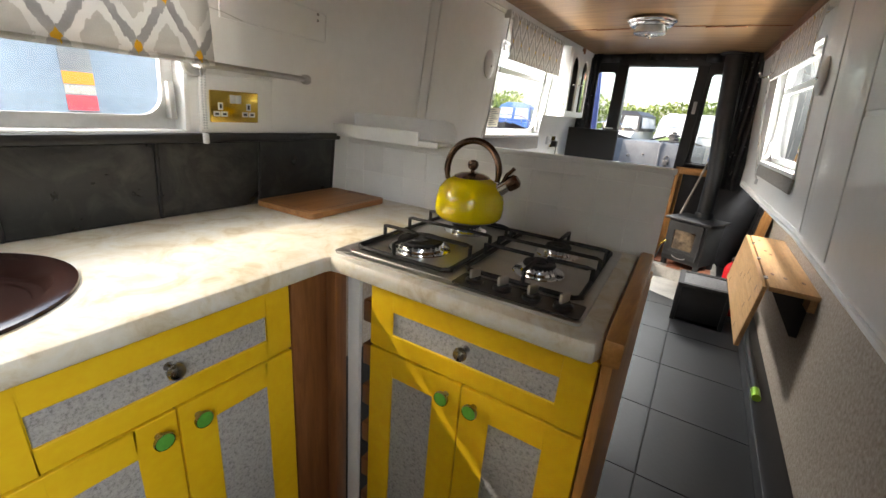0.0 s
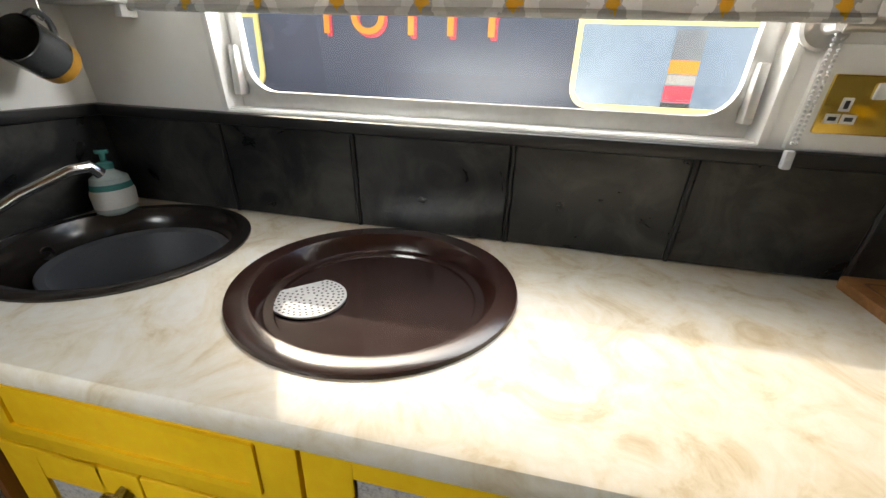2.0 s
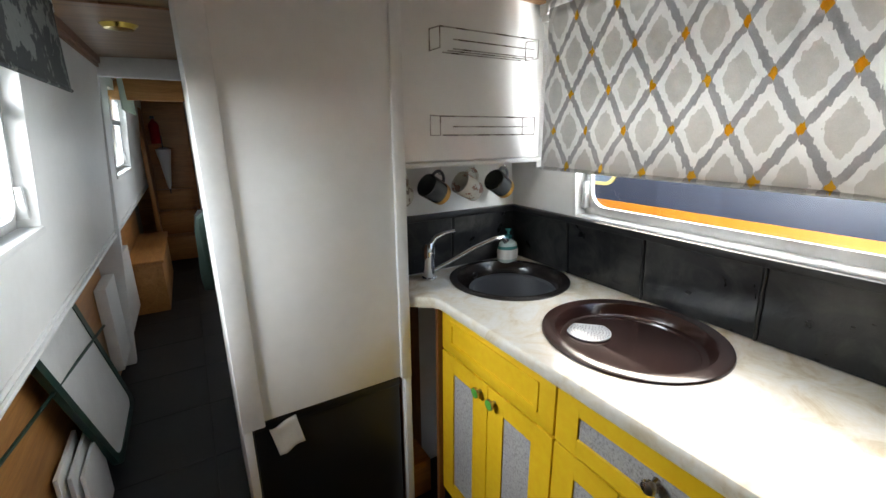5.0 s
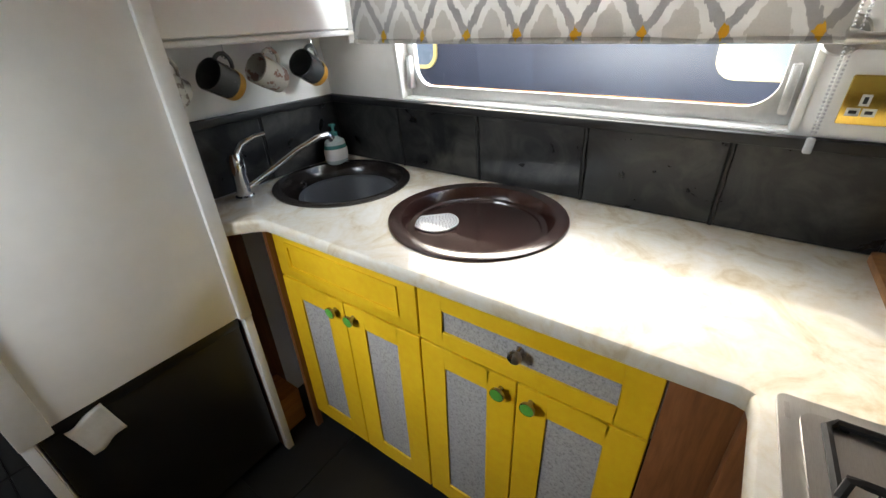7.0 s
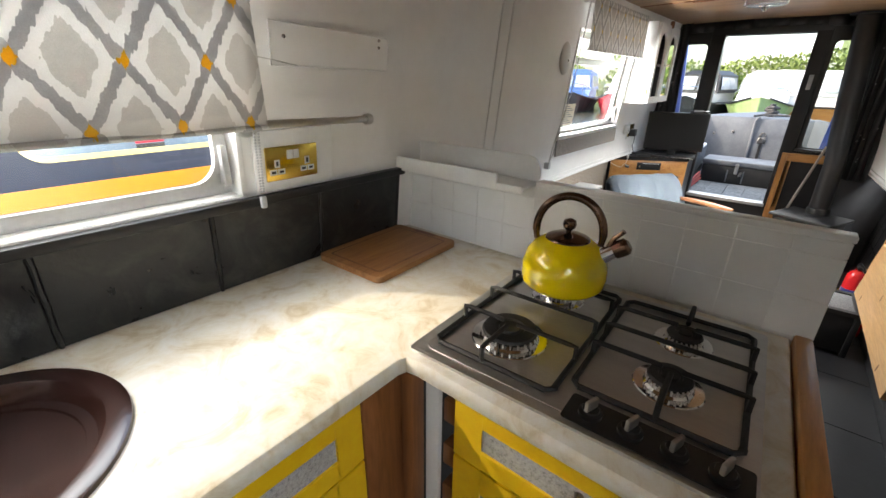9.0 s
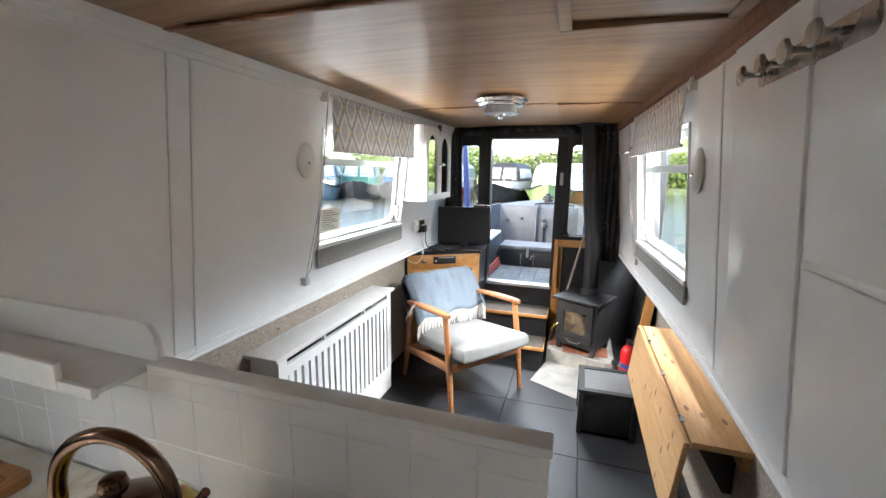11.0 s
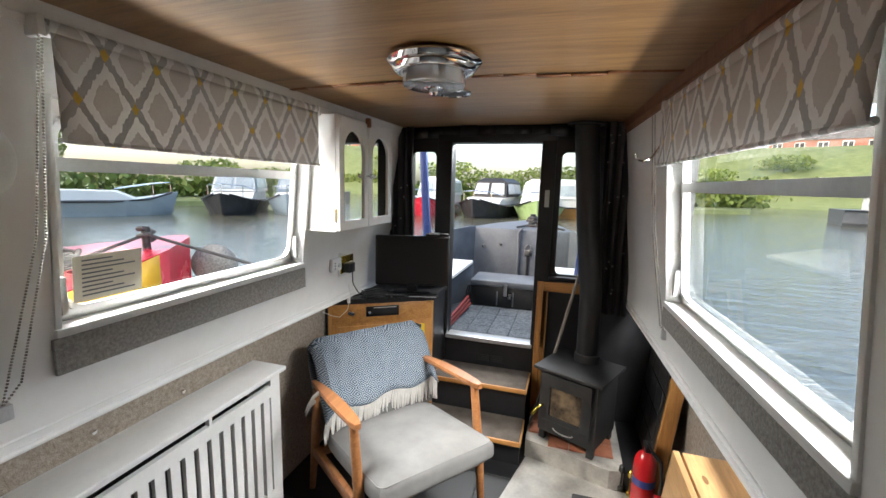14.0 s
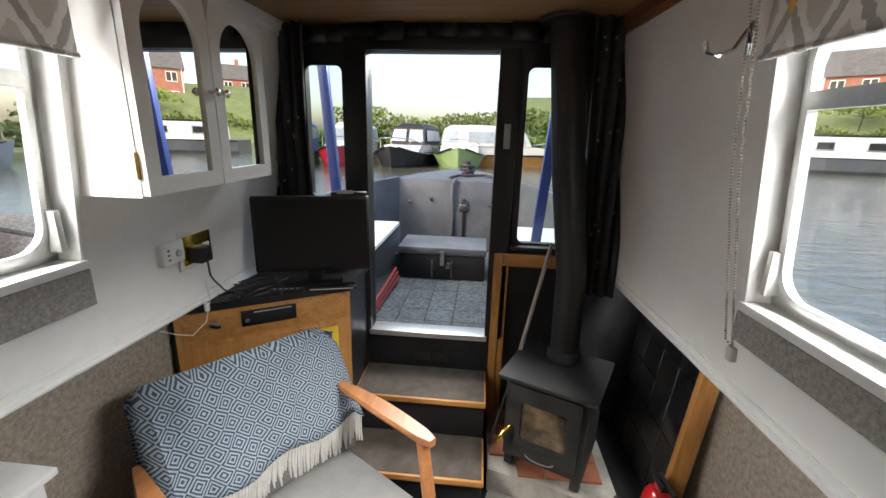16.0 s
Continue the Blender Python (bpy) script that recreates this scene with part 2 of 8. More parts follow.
def ikat(name, y_at, z_at, pitch, c_line=(0.47, 0.47, 0.48), c_hex=(0.66, 0.65, 0.64), c_dot=(0.82, 0.52, 0.04), c_bg=(0.84, 0.84, 0.83)):
    """Woven blind: diamond lattice of grey lines, pale hexagons inside, yellow dots at the crossings, fuzzy edges."""
    m, t, b = nodes_of(name)
    v = coords(t)
    sep = t.nodes.new("ShaderNodeSeparateXYZ")
    t.links.new(v, sep.inputs[0])
    fz = noise_tex(t, coords(t, (1, 1, 0.25)), 110, 2)
    jit = math_node(t, "MULTIPLY", math_node(t, "SUBTRACT", fz, 0.5), 0.16)
    u = math_node(t, "ADD", math_node(t, "DIVIDE", math_node(t, "SUBTRACT", sep.outputs["Y"], y_at), pitch), jit)
    w = math_node(t, "DIVIDE", math_node(t, "SUBTRACT", sep.outputs["Z"], z_at), 0.218)

    def tri(x):
        f = math_node(t, "FRACT", math_node(t, "ADD", x, 100.0))
        return math_node(t, "SUBTRACT", 0.5, math_node(t, "ABSOLUTE", math_node(t, "SUBTRACT", f, 0.5)))
    a, c = tri(math_node(t, "ADD", u, w)), tri(math_node(t, "SUBTRACT", u, w))
    near, far = math_node(t, "MINIMUM", a, c), math_node(t, "MAXIMUM", a, c)
    line = math_node(t, "LESS_THAN", near, 0.075)
    hexa = math_node(t, "GREATER_THAN", math_node(t, "ADD", near, math_node(t, "MULTIPLY", far, 0.15)), 0.275)
    dot = math_node(t, "LESS_THAN", far, 0.072)
    col = blend(t, "MIX", hexa, c_bg, c_hex)
    col = blend(t, "MIX", line, col, c_line)
    col = blend(t, "MIX", dot, col, c_dot)
    weave = noise_tex(t, v, 420, 2)
    col = blend(t, "OVERLAY", 0.25, col, ramp(t, weave, [(0.3, (0.4, 0.4, 0.4)), (0.7, (0.6, 0.6, 0.6))]))
    t.links.new(col, b.inputs["Base Color"])
    b.inputs["Roughness"].default_value = 0.9
    bump(t, b, weave, 0.3, 0.001)
    tr = t.nodes.new("ShaderNodeBsdfTranslucent")
    t.links.new(col, tr.inputs["Color"])
    mx = t.nodes.new("ShaderNodeMixShader")
    mx.inputs[0].default_value = 0.26
    t.links.new(b.outputs[0], mx.inputs[1])
    t.links.new(tr.outputs[0], mx.inputs[2])
    t.links.new(mx.outputs[0], t.nodes["Material Output"].inputs["Surface"])
    return m


def glass(name="window glass", gloss=0.06):
    m, t, b = nodes_of(name)
    t.nodes.remove(b)
    tr, gl, mx, fr = (t.nodes.new(k) for k in ("ShaderNodeBsdfTransparent", "ShaderNodeBsdfGlossy", "ShaderNodeMixShader", "ShaderNodeFresnel"))
    fr.inputs["IOR"].default_value = 1.45
    gl.inputs["Roughness"].default_value = 0.02
    tr.inputs["Color"].default_value = (0.93, 0.96, 0.95, 1)
    t.links.new(math_node(t, "MULTIPLY", fr.outputs[0], 1.0), mx.inputs[0])
    t.links.new(tr.outputs[0], mx.inputs[1])
    t.links.new(gl.outputs[0], mx.inputs[2])
    t.links.new(mx.outputs[0], t.nodes["Material Output"].inputs["Surface"])
    return m


def water():
    m, t, b = nodes_of("marina water")
    v = coords(t, (1, 2.2, 1))
    n = noise_tex(t, v, 2.6, 5, 0.6, 0.4)
    n2 = noise_tex(t, coords(t), 0.25, 3)
    t.links.new(ramp(t, n2, [(0.3, (0.09, 0.09, 0.065)), (0.7, (0.14, 0.14, 0.105))]), b.inputs["Base Color"])
    b.inputs["Roughness"].default_value = 0.08
    b.inputs["Specular IOR Level"].default_value = 0.9
    bump(t, b, n, 0.5, 0.05)
    return m


def diamond_throw():
    """Blue and white woven throw with small diamonds."""
    m, t, b = nodes_of("blue diamond weave")
    v = coords(t)
    sep = t.nodes.new("ShaderNodeSeparateXYZ")
    t.links.new(v, sep.inputs[0])
    lx = math_node(t, "ADD", math_node(t, "MULTIPLY", sep.outputs["X"], 0.6), math_node(t, "MULTIPLY", sep.outputs["Y"], 0.8))

    def fold(x, p):
        f = math_node(t, "FRACT", math_node(t, "ADD", math_node(t, "DIVIDE", x, p), 50.0))
        return math_node(t, "ABSOLUTE", math_node(t, "SUBTRACT", f, 0.5))
    d = math_node(t, "ADD", fold(lx, 0.060), fold(sep.outputs["Z"], 0.047))
    ring = math_node(t, "FRACT", math_node(t, "MULTIPLY", d, 5.0))
    on = math_node(t, "GREATER_THAN", ring, 0.50)
    col = blend(t, "MIX", on, (0.034, 0.060, 0.095), (0.29, 0.335, 0.375))
    n = noise_tex(t, v, 9, 3)
    col = blend(t, "MULTIPLY", 0.35, col, ramp(t, n, [(0.3, (0.7, 0.7, 0.72)), (0.7, (1, 1, 1))]))
    t.links.new(col, b.inputs["Base Color"])
    b.inputs["Roughness"].default_value = 0.95
    bump(t, b, ring, 0.4, 0.002)
    return m


MARBLE, SPECK, GLASS, WATER, THROW = marble(), speckle(), glass(), water(), diamond_throw()
# one fabric, light put into its tones: galley backlit pale, saloon unlit grey
IKAT_LIT = ikat("galley diamond print backlit tones", 0.052, 1.430, 0.1315, (0.53, 0.53, 0.54), (0.70, 0.69, 0.67), (0.80, 0.52, 0.06), (0.86, 0.86, 0.85))
IKAT_UNLIT = ikat("saloon diamond print unlit tones", 2.232, 1.651, 0.1315, (0.44, 0.44, 0.44), (0.60, 0.58, 0.56), (0.70, 0.50, 0.14), (0.78, 0.78, 0.77))
IKAT_DARK = surface("dark leafy blind fabric", (0.03, 0.035, 0.035), (0.16, 0.17, 0.16), 0.9, 0, 16, 80, 0.2, sharp=(0.52, 0.56))
LAWN = surface("grass", (0.13, 0.165, 0.06), (0.21, 0.245, 0.10), 0.9, 0, 0.8, 9, 0.4)
LEAF = surface("leaves", (0.12, 0.19, 0.03), (0.27, 0.34, 0.07), 0.7, 0, 1.5, 14, 0.4, vary=0.4)
BRICK = surface("red brick", (0.30, 0.115, 0.08), (0.40, 0.17, 0.12), 0.85, 0, 2, 16, 0.3)
ROOF = surface("grey roof tile", (0.10, 0.09, 0.085), (0.17, 0.155, 0.145), 0.85, 0, 2, 16, 0.3)
BARK = surface("bark", (0.05, 0.04, 0.03), (0.11, 0.09, 0.07), 0.9, 0, 8, 40, 0.6)

# ---- mesh helpers ----
def part(name, bm, material, parent=None, label="", smooth=True):
    """One bmesh as ONE mesh object, in world coordinates, under a thing or a part."""
    bmesh.ops.recalc_face_normals(bm, faces=bm.faces)
    me = bpy.data.meshes.new(name)
    bm.to_mesh(me)
    bm.free()
    me.materials.append(material)
    if smooth:
        me.shade_smooth()
        me.set_sharp_from_angle(angle=radians(35))
    ob = new(name, me)
    if parent is not None:
        ob.parent = parent
        ob.matrix_parent_inverse = whole(parent).inverted()
    return tagged(ob, label)


def whole(ob):
    m = ob.matrix_basis
    return whole(ob.parent) @ ob.matrix_parent_inverse @ m if ob.parent else m


def thing(name, at, label, category, group="", kind=""):
    ob = new(name)
    ob.empty_display_size = 0.05
    ob.matrix_basis = Matrix.Translation(at)
    return tagged(ob, label, category, group, kind)


def box(bm, x0, x1, y0, y1, z0, z1, bev=0.0, seg=2, m=None):
    r = bmesh.ops.create_cube(bm, size=1)
    mat = Matrix.Translation(((x0 + x1) / 2, (y0 + y1) / 2, (z0 + z1) / 2)) @ Matrix.Diagonal((abs(x1 - x0), abs(y1 - y0), abs(z1 - z0), 1))
    if m is not None:
        mat = m @ mat
    bmesh.ops.transform(bm, matrix=mat, verts=r["verts"])
    if bev:
        es = list({e for v in r["verts"] for e in v.link_edges})
        bmesh.ops.bevel(bm, geom=es, offset=bev, segments=seg, affect="EDGES", profile=0.5)
    return bm


def cube(x0, x1, y0, y1, z0, z1, bev=0.0, seg=2, m=None):
    return box(bmesh.new(), x0, x1, y0, y1, z0, z1, bev, seg, m)


def rod(bm, p0, p1, r0, r1=None, seg=14):
    p0, p1 = Vector(p0), Vector(p1)
    q = (p1 - p0).to_track_quat("Z", "Y").to_matrix().to_4x4()
    r = bmesh.ops.create_cone(bm, cap_ends=True, segments=seg, radius1=r0, radius2=r0 if r1 is None else r1, depth=(p1 - p0).length)
    bmesh.ops.transform(bm, matrix=Matrix.Translation((p0 + p1) / 2) @ q, verts=r["verts"])
    return bm


def tube(bm, pts, r, seg=8, closed=False):
    """A round bar along a line of points."""
    pts = [Vector(p) for p in pts]
    n, rings = len(pts), []
    side = None
    for i, p in enumerate(pts):
        a = pts[(i - 1) % n] if closed or i else p
        b = pts[(i + 1) % n] if closed or i < n - 1 else p
        d = (b - a).normalized()
        side = d.orthogonal().normalized() if side is None else (side - d * side.dot(d)).normalized()
        up = d.cross(side)
        rr = r[i] if isinstance(r, (list, tuple)) else r
        rings.append([bm.verts.new(p + (side * math.cos(k * math.tau / seg) + up * math.sin(k * math.tau / seg)) * rr) for k in range(seg)])
    for i in range(n if closed else n - 1):
        A, B = rings[i], rings[(i + 1) % n]
        for k in range(seg):
            bm.faces.new((A[k], A[(k + 1) % seg], B[(k + 1) % seg], B[k]))
    if not closed:
        bm.faces.new(rings[0]), bm.faces.new(rings[-1])
    return bm


def lathe(bm, profile, m, seg=32):
    """Turns (radius, height) points round z, placed by the pose m."""
    rings = []
    for r, h in profile:
        if r < 1e-5:
            rings.append([bm.verts.new(m @ Vector((0, 0, h)))])
        else:
            rings.append([bm.verts.new(m @ Vector((r * math.cos(k * math.tau / seg), r * math.sin(k * math.tau / seg), h))) for k in range(seg)])
    for A, B in zip(rings, rings[1:]):
        for k in range(seg):
            k2 = (k + 1) % seg
            if len(A) == 1 and len(B) == 1:
                continue
            if len(A) == 1:
                bm.faces.new((A[0], B[k], B[k2]))
            elif len(B) == 1:
                bm.faces.new((A[k], A[k2], B[0]))
            else:
                bm.faces.new((A[k], A[k2], B[k2], B[k]))
    return bm


def prism(bm, poly, m, depth):
    """A flat outline (x, y) pushed out along z by depth, placed by the pose m."""
    lo = [bm.verts.new(m @ Vector((x, y, 0))) for x, y in poly]
    hi = [bm.verts.new(m @ Vector((x, y, depth))) for x, y in poly]
    n = len(poly)
    for i in range(n):
        bm.faces.new((lo[i], lo[(i + 1) % n], hi[(i + 1) % n], hi[i]))
    bm.faces.new(lo), bm.faces.new(hi)
    return bm


def rounded(w, h, r, n=6):
    """Outline of a rectangle with round corners, centred."""
    out = []
    for cx, cy, a in ((w / 2 - r, h / 2 - r, 0), (-w / 2 + r, h / 2 - r, 90), (-w / 2 + r, -h / 2 + r, 180), (w / 2 - r, -h / 2 + r, 270)):
        out += [(cx + r * math.cos(radians(a + 90 * i / n)), cy + r * math.sin(radians(a + 90 * i / n))) for i in range(n + 1)]
    return out


def ringplate(bm, outer, inner, m, depth):
    """A frame between two outlines with the same count of points."""
    n = len(outer)
    L = [[bm.verts.new(m @ Vector((x, y, d))) for x, y in o] for o in (outer, inner) for d in (0, depth)]
    for i in range(n):
        j = (i + 1) % n
        for A, B in ((L[0], L[1]), (L[1], L[3]), (L[3], L[2]), (L[2], L[0])):
            bm.faces.new((A[i], A[j], B[j], B[i]))
    return bm


def along_y(p):
    """Pose that puts an outline's x along world y and its y along world z, facing +x from p."""
    return Matrix.Translation(p) @ Matrix(((0, 0, 1, 0), (1, 0, 0, 0), (0, 1, 0, 0), (0, 0, 0, 1)))


def along_x(p):
    """Pose that puts an outline's x along world x and its y along world z, pushing out to -y from p."""
    return Matrix.Translation(p) @ Matrix(((1, 0, 0, 0), (0, 0, -1, 0), (0, 1, 0, 0), (0, 0, 0, 1)))


# ---- the hull's shape ----
Y_AFT, Y_BOW = -5.6, 4.13


def x_left(y, z):
    return -0.835 + 0.10 * (z - 0.9) + 0.03 * max(0.0, y - 2.8)


def x_right(y, z):
    return 0.797 - 0.09 * (z - 0.85) - 0.05 * max(0.0, y - 2.0)


def z_ceil(x):
    return 1.853 - 0.016 * (x / 0.75) ** 2


def side_wall(name, fx, out, ys, zs, holes, label, material=WHITE, thick=0.07):
    """A leaning wall with openings: a skin inside, a skin outside, and the reveals between."""
    bm = bmesh.new()
    made = {}

    def vert(i, j, k):
        if (i, j, k) not in made:
            y, z = ys[i], zs[j]
            made[i, j, k] = bm.verts.new((fx(y, z) + (out * thick if k else 0), y, z))
        return made[i, j, k]

    def gone(i, j):
        if not (0 <= i < len(ys) - 1 and 0 <= j < len(zs) - 1):
            return True
        y, z = (ys[i] + ys[i + 1]) / 2, (zs[j] + zs[j + 1]) / 2
        return any(a < y < b and c < z < d for a, b, c, d in holes)
    for i in range(len(ys) - 1):
        for j in range(len(zs) - 1):
            if gone(i, j):
                continue
            for k in (0, 1):
                bm.faces.new((vert(i, j, k), vert(i + 1, j, k), vert(i + 1, j + 1, k), vert(i, j + 1, k)))
            for (di, dj), (p, q) in {(-1, 0): ((i, j), (i, j + 1)), (1, 0): ((i + 1, j), (i + 1, j + 1)), (0, -1): ((i, j), (i + 1, j)), (0, 1): ((i, j + 1), (i + 1, j + 1))}.items():
                if gone(i + di, j + dj):
                    bm.faces.new((vert(*p, 0), vert(*q, 0), vert(*q, 1), vert(*p, 1)))
    return tagged(part(name, bm, material, None, label, smooth=False), label, "wall", "", "structure")

# ---- floor, walls, ceiling ----
def grid(lo, hi, extra):
    pts = sorted({round(v, 4) for v in [lo, hi, *extra] if lo <= v <= hi})
    return pts


KW = (-0.605, 0.40, 1.135, 1.66)      # kitchen window
LW = (2.215, 3.155, 1.115, 1.66)      # saloon window, port
RW = (2.25, 3.215, 1.085, 1.66)        # saloon window, starboard
AW = (-1.23, -0.30, 1.165, 1.66)      # window beside the galley, starboard
BW = (-3.85, -3.0, 1.17, 1.72)       # window in the next cabin
floor_slab = tagged(part("floor", cube(-1.0, 1.0, Y_AFT, Y_BOW, -0.05, -0.006), GROUT, None, smooth=False), "dark vinyl tiled cabin floor", "floor", "", "structure")
side_wall("wall_port", x_left, -1, grid(Y_AFT, Y_BOW, [-0.95, 1.02, 2.8, *KW[:2], *LW[:2]]), [0.845, *sorted({KW[2], LW[2], 1.66}), 1.92], [KW, LW], "white glossy painted cabin side panelling")
side_wall("wall_starboard", x_right, 1, grid(Y_AFT, Y_BOW, [2.0, *RW[:2], *AW[:2], *BW[:2]]), [0.855, RW[2], AW[2], BW[2], 1.66, 1.72, 1.92], [RW, AW, BW], "white glossy painted cabin side panelling")
for nm, s in (("lower_wall_port", -1), ("lower_wall_starboard", 1)):
    bm = cube(min(s * 0.93, s), max(s * 0.93, s), Y_AFT, Y_BOW, 0, 0.86)
    tagged(part(nm, bm, LINING, None, smooth=False), "beige carpet-lined lower cabin side", "wall", "", "structure")
# ceiling: shallow camber
bm = bmesh.new()
xs = [-0.86 + 1.72 * i / 16 for i in range(17)]
rows_c = [[[bm.verts.new((x, y, z_ceil(x) + dz)) for x in xs] for y in (Y_AFT, Y_BOW)] for dz in (0, 0.05)]
for r0, r1 in rows_c:
    for i in range(16):
        bm.faces.new((r0[i], r0[i + 1], r1[i + 1], r1[i]))
for k in (0, 1):
    for i in range(16):
        bm.faces.new((rows_c[0][k][i], rows_c[0][k][i + 1], rows_c[1][k][i + 1], rows_c[1][k][i]))
tagged(part("ceiling", bm, CEIL), "varnished oak veneer ceiling boards", "ceiling", "", "structure")
# cover strips over the joints between boards
for i, y in enumerate((3.0, 1.45, -1.45)):
    bm = bmesh.new()
    for a, b in zip(xs, xs[1:]):
        if abs(a) < 0.72 or abs(b) < 0.72:
            bm.faces.new([bm.verts.new(p) for p in ((a, y - 0.012, z_ceil(a) - 0.004), (b, y - 0.012, z_ceil(b) - 0.004), (b, y + 0.012, z_ceil(b) - 0.004), (a, y + 0.012, z_ceil(a) - 0.004))])
    ob = tagged(part("ceiling_trim_%d" % (i + 1), bm, TEAK), "dark wooden cover strip over a ceiling joint", "trim", "", "structure")
    so = ob.modifiers.new("thick", "SOLIDIFY")
    so.thickness = 0.006
for nm, fx, s in (("cornice_port", x_left, 1), ("cornice_starboard", x_right, -1)):
    bm = bmesh.new()
    for z0, z1, w in ((1.805, 1.845, 0.018), (1.786, 1.806, 0.010)):
        ys_c = [Y_AFT, -2.05, 2.0, 2.8, 3.4, Y_BOW]
        for a, b in zip(ys_c, ys_c[1:]):
            c = [(fx(y, z) + s * d, y, z) for y in (a, b) for z in (z0, z1) for d in (-0.005, w)]
            vs = [bm.verts.new(p) for p in c]
            for f in ((0, 1, 3, 2), (4, 5, 7, 6), (0, 1, 5, 4), (2, 3, 7, 6), (0, 2, 6, 4), (1, 3, 7, 5)):
                bm.faces.new([vs[i] for i in f])
    tagged(part(nm, bm, TEAK if s < 0 else WHITE_TRIM), "narrow moulding under the ceiling edge", "trim", "", "structure")
# bottom bead of the white panelling
for nm, fx, s in (("ledge_bead_port", x_left, 1), ("ledge_bead_starboard", x_right, -1)):
    bm = bmesh.new()
    for dz, r in ((0.0, 0.009), (0.03, 0.004)):
        ys_c = [1.05 if s > 0 else Y_AFT, 2.0, 2.8, 3.4, Y_BOW]
        tube(bm, [(fx(y, 0.85 + dz) + s * 0.003, y, 0.85 + dz) for y in ys_c], r, 8)
    tagged(part(nm, bm, WHITE_TRIM), "white half-round bead along the panelling", "trim", "", "structure")
tagged(part("skirting_box", cube(0.835, 0.93, -0.2, 3.2, 0, 0.07, 0.006), BLACK), "black painted box skirting along the hull side", "skirting", "", "structure")

# ---- windows ----
def window(name, fx, s, hole, bar=None, deep=0.055):
    """Aluminium window with round corners set at the outer face of the wall. s: +1 when the room lies towards +x."""
    y0, y1, z0, z1 = hole
    w, h, cy, cz = y1 - y0, z1 - z0, (y0 + y1) / 2, (z0 + z1) / 2
    lean = (fx(cy, z1) - fx(cy, z0)) / h
    skew = (fx(y1, cz) - fx(y0, cz)) / w
    at = (fx(cy, cz) - s * deep, cy, cz)

    def m(dx=0.0):
        return Matrix(((lean * 0 + skew, lean, s, at[0] + s * dx), (1, 0, 0, at[1]), (0, 1, 0, at[2]), (0, 0, 0, 1)))
    top = thing(name, at, "aluminium-framed boat window with rounded corners", "window", "", "structure")
    bm = bmesh.new()
    ringplate(bm, rounded(w + 0.02, h + 0.02, 0.004), rounded(w - 0.05, h - 0.05, 0.065), m(-0.004), 0.012)
    ringplate(bm, rounded(w - 0.045, h - 0.045, 0.068), rounded(w - 0.075, h - 0.075, 0.055), m(0.002), 0.018)
    part("window_frame", bm, ALU, top)
    bm = bmesh.new()
    lo = -h / 2 + 0.03
    bm.faces.new([bm.verts.new(m(0.0) @ Vector((x, y, 0))) for x, y in rounded(w - 0.06, h - 0.06, 0.06)])
    pane = part("pane", bm, GLASS, top, smooth=False)
    if pane.data.polygons[0].normal.x * s < 0:
        pane.data.flip_normals()
    pane.visible_shadow = False
    if bar is not None:
        bm = bmesh.new()
        zb = bar - cz
        prism(bm, [(-w / 2 + 0.03, zb), (w / 2 - 0.03, zb), (w / 2 - 0.03, zb + 0.032), (-w / 2 + 0.03, zb + 0.032)], m(0.0), 0.022)
        part("glazing_bar", bm, ALU, top)
    for e in (-1, 1):
        bm = bmesh.new()
        ye = cy + e * (w / 2 - 0.022)
        box(bm, fx(ye, z0 + 0.08) - s * 0.045, fx(ye, z0 + 0.08) - s * 0.015, ye - 0.008, ye + 0.008, z0 + 0.03, z0 + 0.125, 0.003)
        part("catch", bm, ALU, top)
    return top


window("window_1", x_left, 1, KW)
window("window_2", x_left, 1, LW, 1.495)
window("window_3", x_right, -1, RW, 1.485)
window("window_4", x_right, -1, AW, 1.49)
window("window_5", x_right, -1, BW, 1.5)


def sill(name, fx, s, hole, felt=True):
    y0, y1, z0, _ = hole
    m = Matrix(((1, (fx(y1, z0) - fx(y0, z0)) / (y1 - y0), 0, 0), (0, 1, 0, 0), (0, 0, 1, 0), (0, 0, 0, 1)))
    x = fx(y0, z0) - m[0][1] * y0
    ob = thing(name, (x, (y0 + y1) / 2, z0), "white painted window board", "window sill", "", "structure")
    nose = s * (-0.003 if hole is KW else 0.012)
    part("board", cube(min(x - s * 0.065, x + nose), max(x - s * 0.065, x + nose), y0 - 0.012, y1 + 0.012, z0 - 0.018, z0 + 0.004, 0.004, m=m), WHITE_TRIM, ob)
    for ye in (y0, y1):
        a = -0.011 if ye == y0 else -0.003
        part("reveal_lining", cube(min(x - s * 0.062, x + s * 0.006), max(x - s * 0.062, x + s * 0.006), ye + a, ye + a + 0.014, z0 + 0.004, 1.66, 0.002, m=m @ Matrix(((1, 0, (fx(y0, 1.66) - fx(y0, z0)) / (1.66 - z0), -(fx(y0, 1.66) - fx(y0, z0)) / (1.66 - z0) * z0), (0, 1, 0, 0), (0, 0, 1, 0), (0, 0, 0, 1)))), WHITE_TRIM, ob)
    if felt:
        part("felt_strip", cube(min(x - s * 0.002, x + s * 0.010), max(x - s * 0.002, x + s * 0.010), y0 - 0.02, y1 + 0.012, z0 - (0.11 if s > 0 else 0.088), z0 - 0.019, 0.003, m=m), GREYFELT, ob, "grey felt-covered board under the sill")
    return ob


sill("window_sill_1", x_left, 1, KW, False)
sill("window_sill_2", x_left, 1, LW)
sill("window_sill_3", x_right, -1, RW)
sill("window_sill_4", x_right, -1, AW, False)
sill("window_sill_5", x_right, -1, BW, False)

